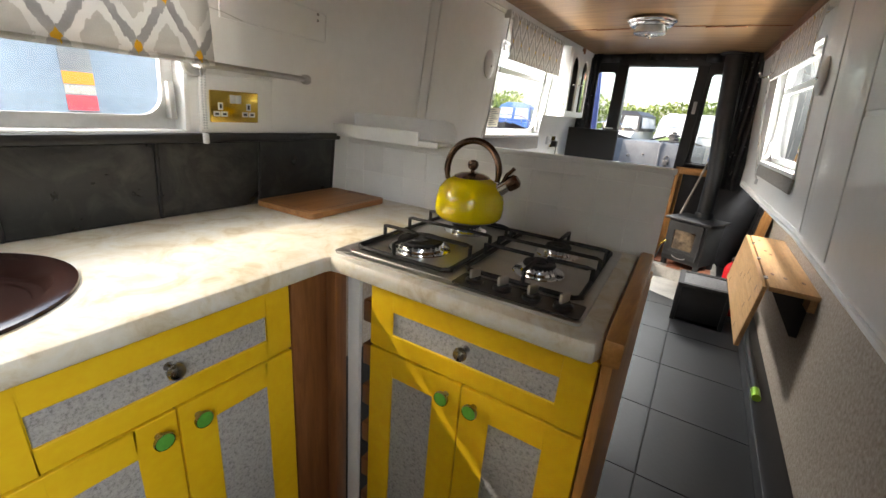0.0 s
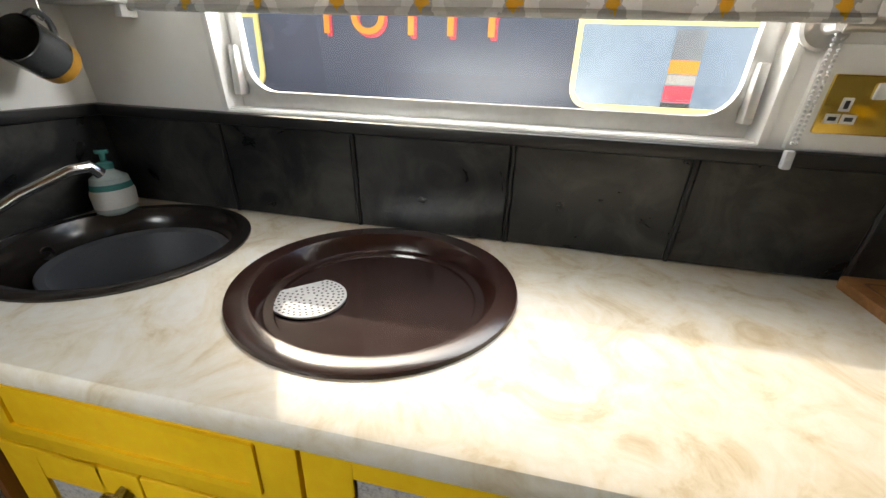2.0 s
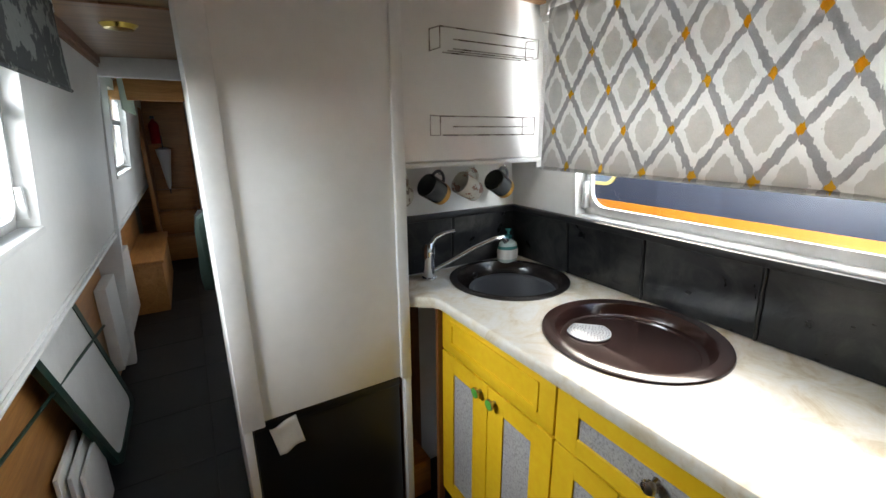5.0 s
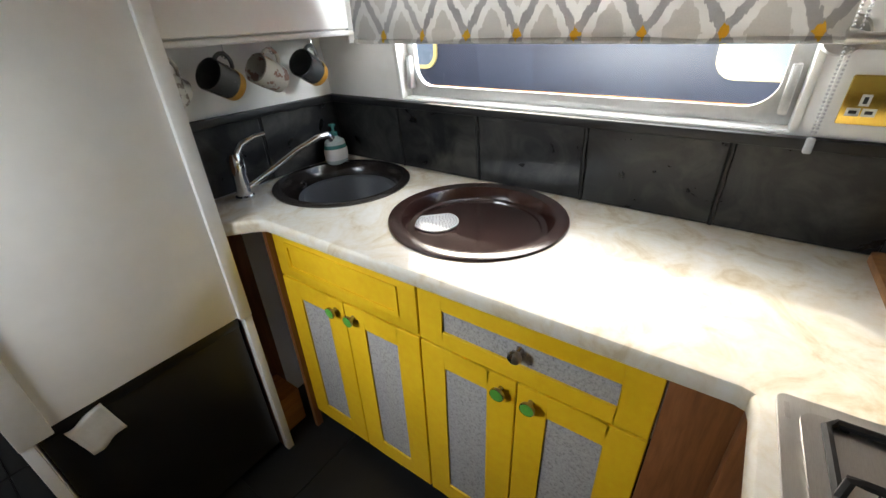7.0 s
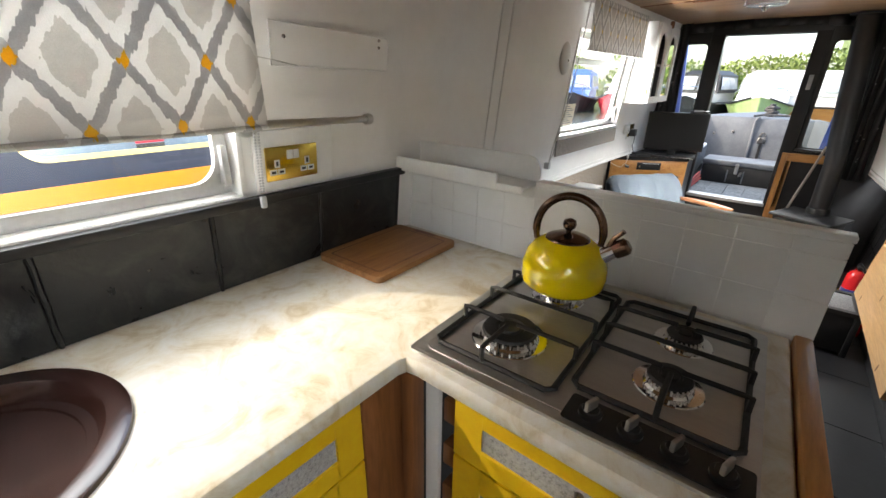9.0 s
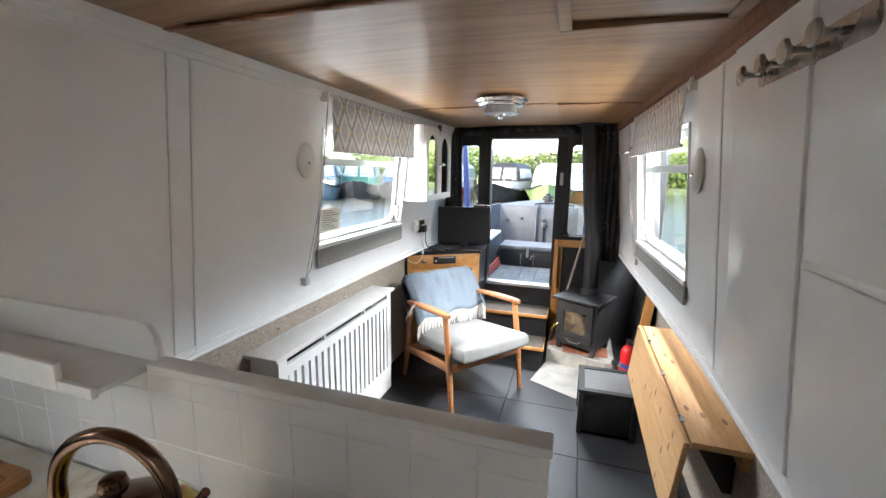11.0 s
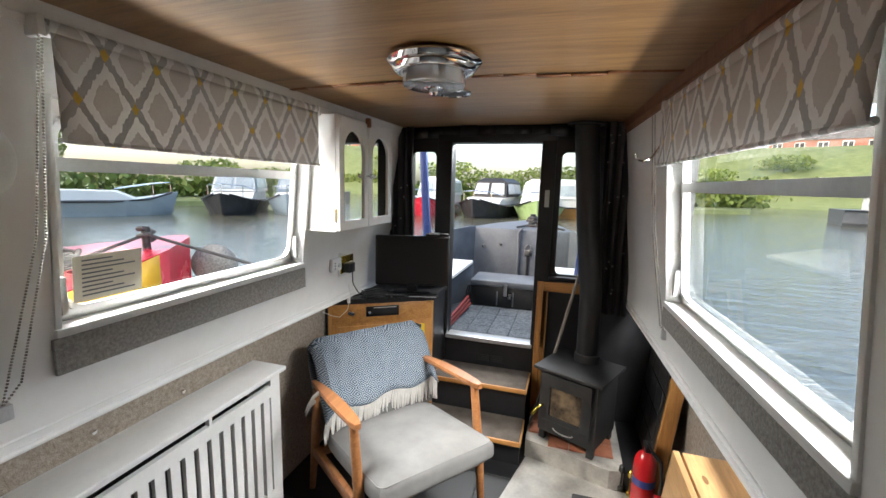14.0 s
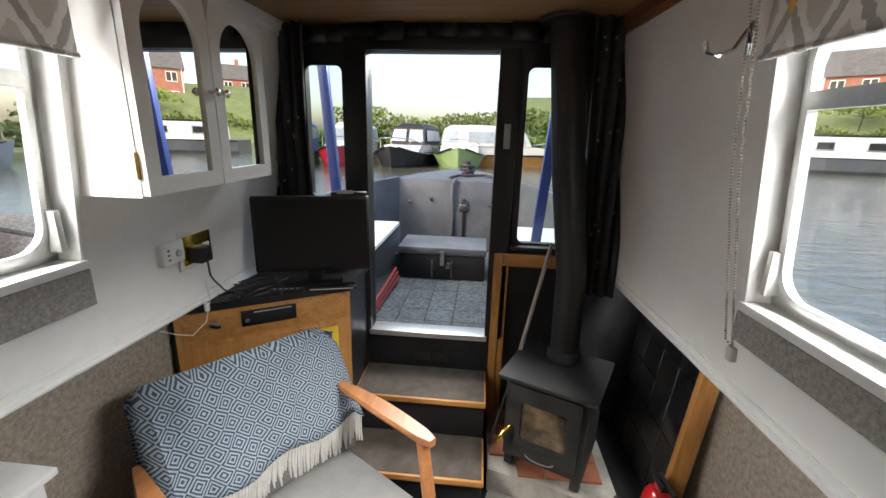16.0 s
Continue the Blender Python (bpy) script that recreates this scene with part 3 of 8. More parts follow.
# ---- bow bulkhead with doorway and side lights ----
DOOR = (-0.372, 0.172, 0.51, 1.748)
SL, SR = (-0.645, -0.475, 1.14, 1.70), (0.285, 0.50, 0.965, 1.70)


def flat_wall(name, y0, y1, xs_, zs_, holes, material, label):
    bm = bmesh.new()
    made = {}

    def v(i, j, k):
        if (i, j, k) not in made:
            x, z = xs_[i], zs_[j]
            made[i, j, k] = bm.verts.new((x, y1 if k else y0, z))
        return made[i, j, k]

    def gone(i, j):
        if not (0 <= i < len(xs_) - 1 and 0 <= j < len(zs_) - 1):
            return True
        x, z = (xs_[i] + xs_[i + 1]) / 2, (zs_[j] + zs_[j + 1]) / 2
        return any(a < x < b and c < z < d for a, b, c, d in holes)
    for i in range(len(xs_) - 1):
        for j in range(len(zs_) - 1):
            if gone(i, j):
                continue
            for k in (0, 1):
                bm.faces.new((v(i, j, k), v(i + 1, j, k), v(i + 1, j + 1, k), v(i, j + 1, k)))
            for (di, dj), (p, q) in {(-1, 0): ((i, j), (i, j + 1)), (1, 0): ((i + 1, j), (i + 1, j + 1)), (0, -1): ((i, j), (i + 1, j)), (0, 1): ((i, j + 1), (i + 1, j + 1))}.items():
                if gone(i + di, j + dj):
                    bm.faces.new((v(*p, 0), v(*q, 0), v(*q, 1), v(*p, 1)))
    return tagged(part(name, bm, material, None, smooth=False), label, "wall", "", "structure")


flat_wall("wall_bow", Y_BOW, Y_BOW + 0.05, [-1.0, SL[0], SL[1], DOOR[0], DOOR[1], SR[0], SR[1], 1.0], [-0.05, DOOR[2], SR[2], SL[2], 1.70, DOOR[3], 1.97],
          [DOOR, SL, SR], BLACK, "black painted bow bulkhead with doorway and side lights")
bm = bmesh.new()
for a, b in zip(xs, xs[1:]):
    vs = [bm.verts.new(p) for p in ((a, Y_BOW - 0.02, z_ceil(a) - 0.065), (b, Y_BOW - 0.02, z_ceil(b) - 0.065), (b, Y_BOW - 0.02, z_ceil(b)), (a, Y_BOW - 0.02, z_ceil(a)))]
    bm.faces.new(vs)
bw = tagged(part("beam_bow", bm, BLACK), "black painted curved beam over the bow doors", "trim", "", "structure")
bw.modifiers.new("thick", "SOLIDIFY").thickness = 0.02
door_frame = thing("door_frame", (-0.1, Y_BOW, 0.5), "black painted door frame with threshold and latch plate", "door frame", "", "structure")
for x0, x1 in ((DOOR[0] - 0.095, DOOR[0]), (DOOR[1], DOOR[1] + 0.085)):
    part("jamb", cube(x0, x1, Y_BOW - 0.03, Y_BOW + 0.07, 0.5, 1.76, 0.004), BLACK, door_frame)
part("head", cube(DOOR[0] - 0.095, DOOR[1] + 0.085, Y_BOW - 0.028, Y_BOW + 0.068, 1.75, 1.80, 0.004), BLACK, door_frame)
part("threshold", cube(DOOR[0] - 0.01, DOOR[1] + 0.01, Y_BOW - 0.035, Y_BOW + 0.06, 0.485, 0.513, 0.004), ALU, door_frame, "worn aluminium threshold strip")
part("latch_plate", cube(0.205, 0.232, Y_BOW - 0.036, Y_BOW - 0.028, 1.375, 1.475, 0.002), PLASTG, door_frame, "pale latch plate")
for nm, (a, b, c, d) in (("window_6", SL), ("window_7", SR)):
    w6 = thing(nm, ((a + b) / 2, Y_BOW, c), "narrow fixed side light in the bow bulkhead", "window", "", "structure")
    bm = bmesh.new()
    ringplate(bm, rounded(b - a + 0.03, d - c + 0.03, 0.01), rounded(b - a - 0.012, d - c - 0.012, 0.03), along_x(((a + b) / 2, Y_BOW + 0.004, (c + d) / 2)), 0.014)
    part("window_frame", bm, BLACK, w6)
    p6 = part("pane", cube(a, b, Y_BOW + 0.022, Y_BOW + 0.026, c, d), GLASS, w6)
    p6.visible_shadow = False
# aft end of the cabin
flat_wall("wall_aft", Y_AFT - 0.05, Y_AFT, [-1.0, 1.0], [-0.05, 1.97], [], OAK_X, "orange varnished wooden bulkhead at the aft end")

# ---- galley: black wall tiles, trim, side return wall ----
flat_wall("wall_galley_end", -0.99, -0.95, [-0.86, 0.33], [0, 1.95], [], WHITE, "white painted partition behind the sink")

# ---- galley furniture ----
FX = -0.31      # front of the long run of cabinets


def front(name, parent, m, w, h, panel=None, molding=False, label=""):
    """A painted front with rounded edges: x across, y up, facing +z of m; optional sunk speckled panel (x0, x1, y0, y1)."""
    bm = bmesh.new()
    if panel is None:
        box(bm, 0, w, 0, h, 0, 0.018, 0.003, m=m)
        d = part(name, bm, YELLOW, parent, label)
        if molding:
            bm = bmesh.new()
            o, i = rounded(w - 0.11, h - 0.07, 0.002, 1), rounded(w - 0.135, h - 0.095, 0.002, 1)
            ringplate(bm, o, i, m @ Matrix.Translation((w / 2, h / 2, 0.0175)), 0.005)
            part("moulding", bm, YELLOW, d)
        return d
    a, b, c, e = panel
    for x0, x1, y0, y1 in ((0, a, 0, h), (b, w, 0, h), (a, b, 0, c), (a, b, e, h)):
        box(bm, x0, x1, y0, y1, 0, 0.018, m=m)
    bmesh.ops.remove_doubles(bm, verts=bm.verts, dist=1e-5)
    d = part(name, bm, YELLOW, parent, label, smooth=False)
    bv = d.modifiers.new("soft", "BEVEL")
    bv.width, bv.segments, bv.limit_method = 0.0022, 2, "ANGLE"
    part("inset_panel", box(bmesh.new(), a - 0.002, b + 0.002, c - 0.002, e + 0.002, 0.002, 0.0125, m=m), SPECK, d, "grey speckled inset panel", smooth=False)
    return d


def green_knob(parent, m):
    bm = lathe(bmesh.new(), [(0, 0), (0.007, 0), (0.006, 0.012), (0.0165, 0.017), (0.0175, 0.021), (0.0165, 0.0245), (0.0155, 0.0245), (0.0155, 0.0235)], m, 24)
    k = part("knob", bm, PEWTER, parent, "round knob with a green face")
    part("knob_face", lathe(bmesh.new(), [(0.0156, 0.0232), (0.0152, 0.0246), (0.008, 0.0256), (0, 0.026)], m, 24), GREEN, k)


def ball_knob(parent, m):
    part("knob", lathe(bmesh.new(), [(0, 0), (0.009, 0), (0.007, 0.004), (0.0055, 0.012), (0.008, 0.016), (0.014, 0.022), (0.0155, 0.028), (0.013, 0.034), (0.006, 0.0375), (0, 0.038)], m, 20), PEWTER, parent, "pewter ball knob")


def cabinet(name, base, turn, w, depth, panel_drawer, label):
    """Base unit with a drawer over two doors; local x across the front, y inwards, z up."""
    M = Matrix.Translation(base) @ turn
    ob = thing(name, base, label, "kitchen cabinet", "yellow galley cabinets")
    carcass = box(bmesh.new(), 0, w, 0.0, depth, 0.085, 0.86, m=M)
    bmesh.ops.delete(carcass, geom=[f for f in carcass.faces if min(v.co.z for v in f.verts) > 0.85 or (depth < 0.52 and max((M.inverted() @ v.co).y for v in f.verts) > 0.1 and max(v.co.z for v in f.verts) > 0.5)], context="FACES_ONLY")
    part("body", carcass, TEAK, ob, smooth=False)
    part("plinth", box(bmesh.new(), 0.005, w - 0.005, 0.03, depth - 0.02, 0.0, 0.086, m=M), BLACK, ob, smooth=False)
    F = M @ Matrix(((1, 0, 0, 0), (0, 0, -1, 0), (0, 1, 0, 0), (0, 0, 0, 1)))
    dw, dz = w - 0.004, 0.695
    dr = front("drawer_front", ob, F @ Matrix.Translation((0.002, dz, 0)), dw, 0.16,
               (0.065, dw - 0.06, 0.044, 0.102) if panel_drawer else None, not panel_drawer)
    if panel_drawer:
        ball_knob(dr, F @ Matrix.Translation((w / 2, dz + 0.082, 0.012)))
    hw = w / 2 - 0.0035
    for i in (0, 1):
        x = 0.002 + i * (w / 2)
        dd = front("door", ob, F @ Matrix.Translation((x, 0.088, 0)), hw, 0.60, (hw / 2 - 0.059, hw / 2 + 0.059, 0.065, 0.537))
        green_knob(dd, F @ Matrix.Translation((w / 2 - 0.035 if i == 0 else w / 2 + 0.035, 0.652, 0.018)))
    return ob


TURN_LEFT_RUN = Matrix.Rotation(radians(90), 4, "Z")
cabinet("kitchen_cabinet", (FX - 0.018, -0.722, 0), TURN_LEFT_RUN, 0.533, 0.50, False, "yellow painted sink cabinet with grey speckled door panels")
cabinet("kitchen_cabinet", (FX - 0.018, -0.187, 0), TURN_LEFT_RUN, 0.512, 0.50, True, "yellow painted drawer cabinet under the worktop")
cabinet("kitchen_cabinet", (-0.185, 0.470, 0), Matrix.Identity(4), 0.517, 0.55, True, "yellow painted cabinet under the gas hob")
ep = thing("corner_post", (-0.31, 0.37, 0), "dark teak corner panel between the cabinets", "panel")
part("panel", cube(-0.328, -0.308, 0.327, 0.460, 0.0, 0.86, 0.002), TEAK, ep)
part("panel", cube(-0.305, -0.272, 0.425, 0.462, 0.0, 0.86, 0.002), TEAK, ep)
part("white_edge", cube(-0.272, -0.235, 0.467, 0.48, 0.02, 0.86, 0.002), WHITE_TRIM, ep)
rk = thing("bottle_rack", (-0.21, 0.6, 0.05), "teak bottle rack slats beside the hob cabinet", "rack")
for i in range(6):
    part("slat", cube(-0.234, -0.19, 0.482, 0.52, 0.10 + i * 0.125, 0.16 + i * 0.125, 0.003), TEAK, rk)
part("back", cube(-0.30, -0.19, 0.90, 0.915, 0.02, 0.86), TEAK, rk)
sp = thing("end_panel", (0.34, 0.7, 0), "orange oak end panel of the hob unit", "panel")
part("panel", cube(0.334, 0.352, 0.452, 1.015, 0.0, 0.862, 0.002), OAK, sp)
el = thing("filler_panel", (-0.25, -0.74, 0), "dark teak panel beside the sink cabinet", "panel")
part("panel", cube(-0.32, -0.295, -0.74, -0.724, 0.0, 0.86), TEAK, el)
part("back_panel", cube(-0.33, -0.192, -0.948, -0.936, 0.0, 0.86), TEAK, el, smooth=False)
part("box", cube(-0.30, -0.192, -0.935, -0.80, 0.0, 0.16, 0.004), OAK_X, el, "orange wooden box at the foot")

# worktop: L shape with round openings, rolled front edge
BOWL, BOWL_R = Vector((-0.60, -0.715)), 0.222
DRAIN, DRAIN_R = Vector((-0.588, -0.193)), 0.236


def loop_offset(poly, d):
    out = []
    n = len(poly)
    for i in range(n):
        p, a, b = Vector(poly[i]), Vector(poly[i - 1]), Vector(poly[(i + 1) % n])
        e0, e1 = (p - a).normalized(), (b - p).normalized()
        n0, n1 = Vector((-e0.y, e0.x)), Vector((-e1.y, e1.x))
        k = (n0 + n1).normalized()
        out.append(p + k * (d / max(0.3, k.dot(n0))))
    return out


bm = bmesh.new()
outline = [(-0.845, -0.948), (-0.185, -0.948), (-0.185, -0.765), (-0.262, -0.70), (-0.274, -0.68), (-0.288, 0.408), (-0.283, 0.421), (-0.262, 0.425), (0.305, 0.420), (0.322, 0.424), (0.329, 0.442), (0.309, 1.016), (-0.845, 1.016)]
loops = []
for d, dz in ((0.012, 0.0), (0.005, -0.002), (0.001, -0.007), (0.0, -0.014), (0.0, -0.032), (0.004, -0.038)):
    loops.append([bm.verts.new((p.x, p.y, 0.9 + dz)) for p in loop_offset(outline, d)])
for A, B in zip(loops, loops[1:]):
    for i in range(len(A)):
        bm.faces.new((A[i], A[(i + 1) % len(A)], B[(i + 1) % len(A)], B[i]))
edges = [bm.edges.get((loops[0][i], loops[0][(i + 1) % len(loops[0])])) for i in range(len(loops[0]))]
for c, r in ((BOWL, BOWL_R - 0.012), (DRAIN, DRAIN_R - 0.012)):
    ring = [bm.verts.new((c.x + r * math.cos(k * math.tau / 40), c.y + r * math.sin(k * math.tau / 40), 0.9)) for k in range(40)]
    edges += [bm.edges.new((ring[k], ring[(k + 1) % 40])) for k in range(40)]
bmesh.ops.triangle_fill(bm, edges=edges, use_beauty=True)
filled = [f for f in bm.faces if any((f.calc_center_median().xy - c).length < r - 0.012 and max((v.co.xy - c).length for v in f.verts) < r for c, r in ((BOWL, BOWL_R - 0.011), (DRAIN, DRAIN_R - 0.011)))]
bmesh.ops.delete(bm, geom=filled, context="FACES_ONLY")
wt = thing("worktop", (-0.5, 0, 0.862), "cream marble-effect laminate worktop with rolled edge", "worktop")
part("slab", bm, MARBLE, wt)
lip = part("oak_edging", cube(0.331, 0.364, 0.432, 1.016, 0.862, 0.912, 0.006, m=Matrix(((1, -0.035, 0, 0.0151), (0, 1, 0, 0), (0, 0, 1, 0), (0, 0, 0, 1)))), OAK_Y, wt, "orange oak edging strip")

snk = thing("sink", (BOWL.x, BOWL.y, 0.75), "round black enamel sink holding a grey washing-up tub", "sink")
part("bowl", lathe(bmesh.new(), [(0.0, -0.165), (0.15, -0.165), (0.165, -0.15), (0.178, -0.03), (0.186, -0.008), (0.195, 0.004), (0.212, 0.006), (0.222, 0.002), (0.222, -0.004)], Matrix.Translation((BOWL.x, BOWL.y, 0.902)), 48), SINKBLACK, snk)
part("overflow", lathe(bmesh.new(), [(0.006, 0.002), (0.013, 0.004), (0.015, 0.0), (0.015, -0.003)], Matrix.Translation((BOWL.x + 0.03, BOWL.y - 0.176, 0.865)) @ Matrix.Rotation(radians(-85), 4, "X"), 16), CHROME, snk)
tb = thing("washing_up_bowl", (BOWL.x, BOWL.y, 0.742), "dark grey plastic washing-up bowl in the sink", "bowl")
part("tub", lathe(bmesh.new(), [(0, -0.15), (0.125, -0.15), (0.15, -0.04), (0.162, -0.034), (0.160, -0.031), (0.146, -0.036), (0.12, -0.143), (0, -0.143)], Matrix.Translation((BOWL.x - 0.01, BOWL.y + 0.01, 0.897)), 40), TUB, tb)
dr = thing("drainer", (DRAIN.x, DRAIN.y, 0.87), "round brown enamel draining bowl with glossy rim", "drainer")
part("dish", lathe(bmesh.new(), [(0, -0.036), (0.165, -0.034), (0.182, -0.028), (0.192, -0.006), (0.200, 0.003), (0.222, 0.006), (0.234, 0.003), (0.236, -0.002), (0.235, -0.006)], Matrix.Translation((DRAIN.x, DRAIN.y, 0.903)), 56), SINKBROWN, dr)
part("recess_step", lathe(bmesh.new(), [(0.185, -0.027), (0.168, -0.030), (0.166, -0.0345)], Matrix.Translation((DRAIN.x, DRAIN.y, 0.904)), 56), SINKBROWN, dr)
# perforated drain plate: a disc with a flat side and rings of dark holes
pl = thing("drain_plate", (-0.55, -0.305, 0.87), "white perforated drain plate lying in the drainer", "drain plate")
pc = Vector((-0.552, -0.302))
arc = [(0.062 * math.cos(radians(a)), 0.062 * math.sin(radians(a))) for a in range(-125, 146, 10)]
part("plate", prism(bmesh.new(), arc, Matrix.Translation((pc.x, pc.y, 0.8700)) @ Matrix.Rotation(radians(35), 4, "Z"), 0.004), PLASTG, pl, smooth=False)
bm = bmesh.new()
for r, n in ((0.013, 8), (0.022, 14), (0.031, 20), (0.040, 26), (0.049, 32), (0.056, 36)):
    for k in range(n):
        a = k * math.tau / n
        if r > 0.034 and 150 < (math.degrees(a) % 360) < 230:
            continue
        q = Matrix.Rotation(radians(35), 4, "Z") @ Vector((r * math.cos(a), r * math.sin(a), 0))
        bmesh.ops.create_circle(bm, cap_ends=True, segments=6, radius=0.0024, matrix=Matrix.Translation((pc.x + q.x, pc.y + q.y, 0.8744)))
tagged(part("drain_hole", bm, BLACK, pl, smooth=False), kind="stuff")

# mixer tap
tap = thing("mixer_tap", (-0.345, -0.865, 0.9), "chrome single-lever kitchen mixer tap with angled spout", "tap")
T0 = Vector((-0.345, -0.87, 0.9))
part("body", lathe(bmesh.new(), [(0, 0), (0.028, 0), (0.028, 0.008), (0.022, 0.012), (0.021, 0.075), (0.024, 0.085), (0.024, 0.12), (0.016, 0.137), (0, 0.14)], Matrix.Translation(T0), 28), CHROME, tap)
part("spout", tube(bmesh.new(), [T0 + Vector(p) for p in ((-0.015, 0.005, 0.03), (-0.09, 0.02, 0.062), (-0.18, 0.04, 0.105), (-0.26, 0.058, 0.132), (-0.295, 0.066, 0.134), (-0.31, 0.07, 0.116))], [0.010, 0.010, 0.0095, 0.0095, 0.011, 0.012], 14), CHROME, tap)
part("lever", tube(bmesh.new(), [T0 + Vector(p) for p in ((-0.008, 0.0, 0.128), (-0.028, 0.004, 0.158), (-0.065, 0.012, 0.172), (-0.10, 0.02, 0.176))], [0.014, 0.010, 0.007, 0.006], 12), CHROME, tap)
# soap bottle
so = thing("soap_bottle", (-0.735, -0.885, 0.9), "clear and teal hand soap bottle with white label", "soap bottle")
S0 = Matrix.Translation((-0.735, -0.885, 0.9)) @ Matrix.Diagonal((1.2, 1.2, 0.94, 1))
TEAL = plain("teal soap plastic", (0.05, 0.20, 0.19), 0.2)
MILK = plain("pale soap", (0.42, 0.50, 0.50), 0.25)
bm = lathe(bmesh.new(), [(0, 0.001), (0.03, 0.001), (0.037, 0.008), (0.039, 0.05), (0.033, 0.088), (0.014, 0.102), (0.012, 0.11), (0, 0.11)], S0 @ Matrix.Diagonal((1, 0.75, 1, 1)), 24)
part("bottle", bm, MILK, so)
part("pump", lathe(bmesh.new(), [(0.013, 0.108), (0.013, 0.122), (0.005, 0.125), (0.005, 0.142), (0.011, 0.144), (0.011, 0.152), (0, 0.153)], S0, 16), TEAL, so)
part("label", lathe(bmesh.new(), [(0.0385, 0.018), (0.0398, 0.05), (0.0378, 0.062)], S0 @ Matrix.Diagonal((1, 0.76, 1, 1)), 24), PLASTW, so, "white paper label")
part("label_band", lathe(bmesh.new(), [(0.0382, 0.062), (0.0365, 0.076)], S0 @ Matrix.Diagonal((1, 0.76, 1, 1)), 24), TEAL, so, "teal label band")

# chopping board
cb = thing("chopping_board", (-0.71, 0.78, 0.9), "worn brown bamboo chopping board with juice groove", "chopping board")
BM = Matrix(((1, -0.035, 0, -0.690), (0.02, 1, 0, 0.775), (0, 0, 1, 0.9005), (0, 0, 0, 1)))
part("board", prism(bmesh.new(), rounded(0.26, 0.355, 0.018, 4), BM, 0.018), BOARDW, cb)
bm = bmesh.new()
ringplate(bm, rounded(0.212, 0.306, 0.012, 4), rounded(0.200, 0.294, 0.010, 4), BM @ Matrix.Translation((0, 0, 0.0183)), 0.0004)
part("groove", bm, TEAK, cb, "dark juice groove")
part("handle_slot", prism(bmesh.new(), rounded(0.02, 0.09, 0.009, 4), BM @ Matrix.Translation((0.0, 0.168, 0.0181)) @ Matrix.Rotation(radians(90), 4, "Z"), 0.0006), TEAK, cb)

# ---- gas hob ----
hob = thing("gas_hob", (-0.02, 0.71, 0.9), "stainless four-burner gas hob with black iron pan supports", "hob")
HX0, HX1, HY0, HY1 = -0.308, 0.276, 0.455, 0.968
bm = bmesh.new()
prism(bm, rounded(HX1 - HX0, HY1 - HY0, 0.012, 4), Matrix.Translation(((HX0 + HX1) / 2, (HY0 + HY1) / 2, 0.9004)), 0.006)
part("rim", bm, STEEL, hob)
bm = bmesh.new()
prism(bm, rounded(HX1 - HX0 - 0.045, HY1 - HY0 - 0.045, 0.02, 4), Matrix.Translation(((HX0 + HX1) / 2, (HY0 + HY1) / 2, 0.9066)), 0.0015)
part("plate", bm, HOBSTEEL, hob)
part("control_panel", prism(bmesh.new(), rounded(0.262, 0.066, 0.006, 3), Matrix.Translation((0.140, 0.498, 0.9082)), 0.002), PLASTB, hob)
for i in range(4):
    k = Matrix.Translation((0.048 + i * 0.062, 0.497, 0.9102))
    kn = part("control_knob", lathe(bmesh.new(), [(0, 0), (0.019, 0), (0.019, 0.006), (0.014, 0.009), (0.013, 0.012), (0, 0.012)], k, 20), PLASTB, hob)
    bm = bmesh.new()
    box(bm, -0.004, 0.004, -0.014, 0.014, 0.010, 0.030, 0.003, m=k @ Matrix.Rotation(radians(-20), 4, "Z"))
    part("grip", bm, STEEL, kn)
BURN = [(-0.163, 0.612, 0.058), (-0.150, 0.84, 0.042), (0.133, 0.822, 0.034), (0.135, 0.655, 0.038)]
for x, y, r in BURN:
    B0 = Matrix.Translation((x, y, 0.908))
    bn = part("burner", lathe(bmesh.new(), [(r + 0.022, 0), (r + 0.020, 0.002), (r + 0.004, 0.002), (r, 0.006), (r, 0.014), (r - 0.004, 0.016), (0, 0.016)], B0, 36), CHROME, hob)
    bm = lathe(bmesh.new(), [(r - 0.002, 0.016), (r, 0.019), (r - 0.003, 0.024), (r * 0.55, 0.025), (r * 0.5, 0.02), (r * 0.42, 0.02), (r * 0.38, 0.026), (0, 0.026)], B0, 36)
    part("burner_cap", bm, IRON, bn)
    bm = bmesh.new()
    for k in range(24):
        a = k * math.tau / 24
        box(bm, r - 0.002, r + 0.0015, -0.0015, 0.0015, 0.008, 0.016, m=B0 @ Matrix.Rotation(a, 4, "Z"))
    part("flame_ring", bm, STEEL, bn, smooth=False)


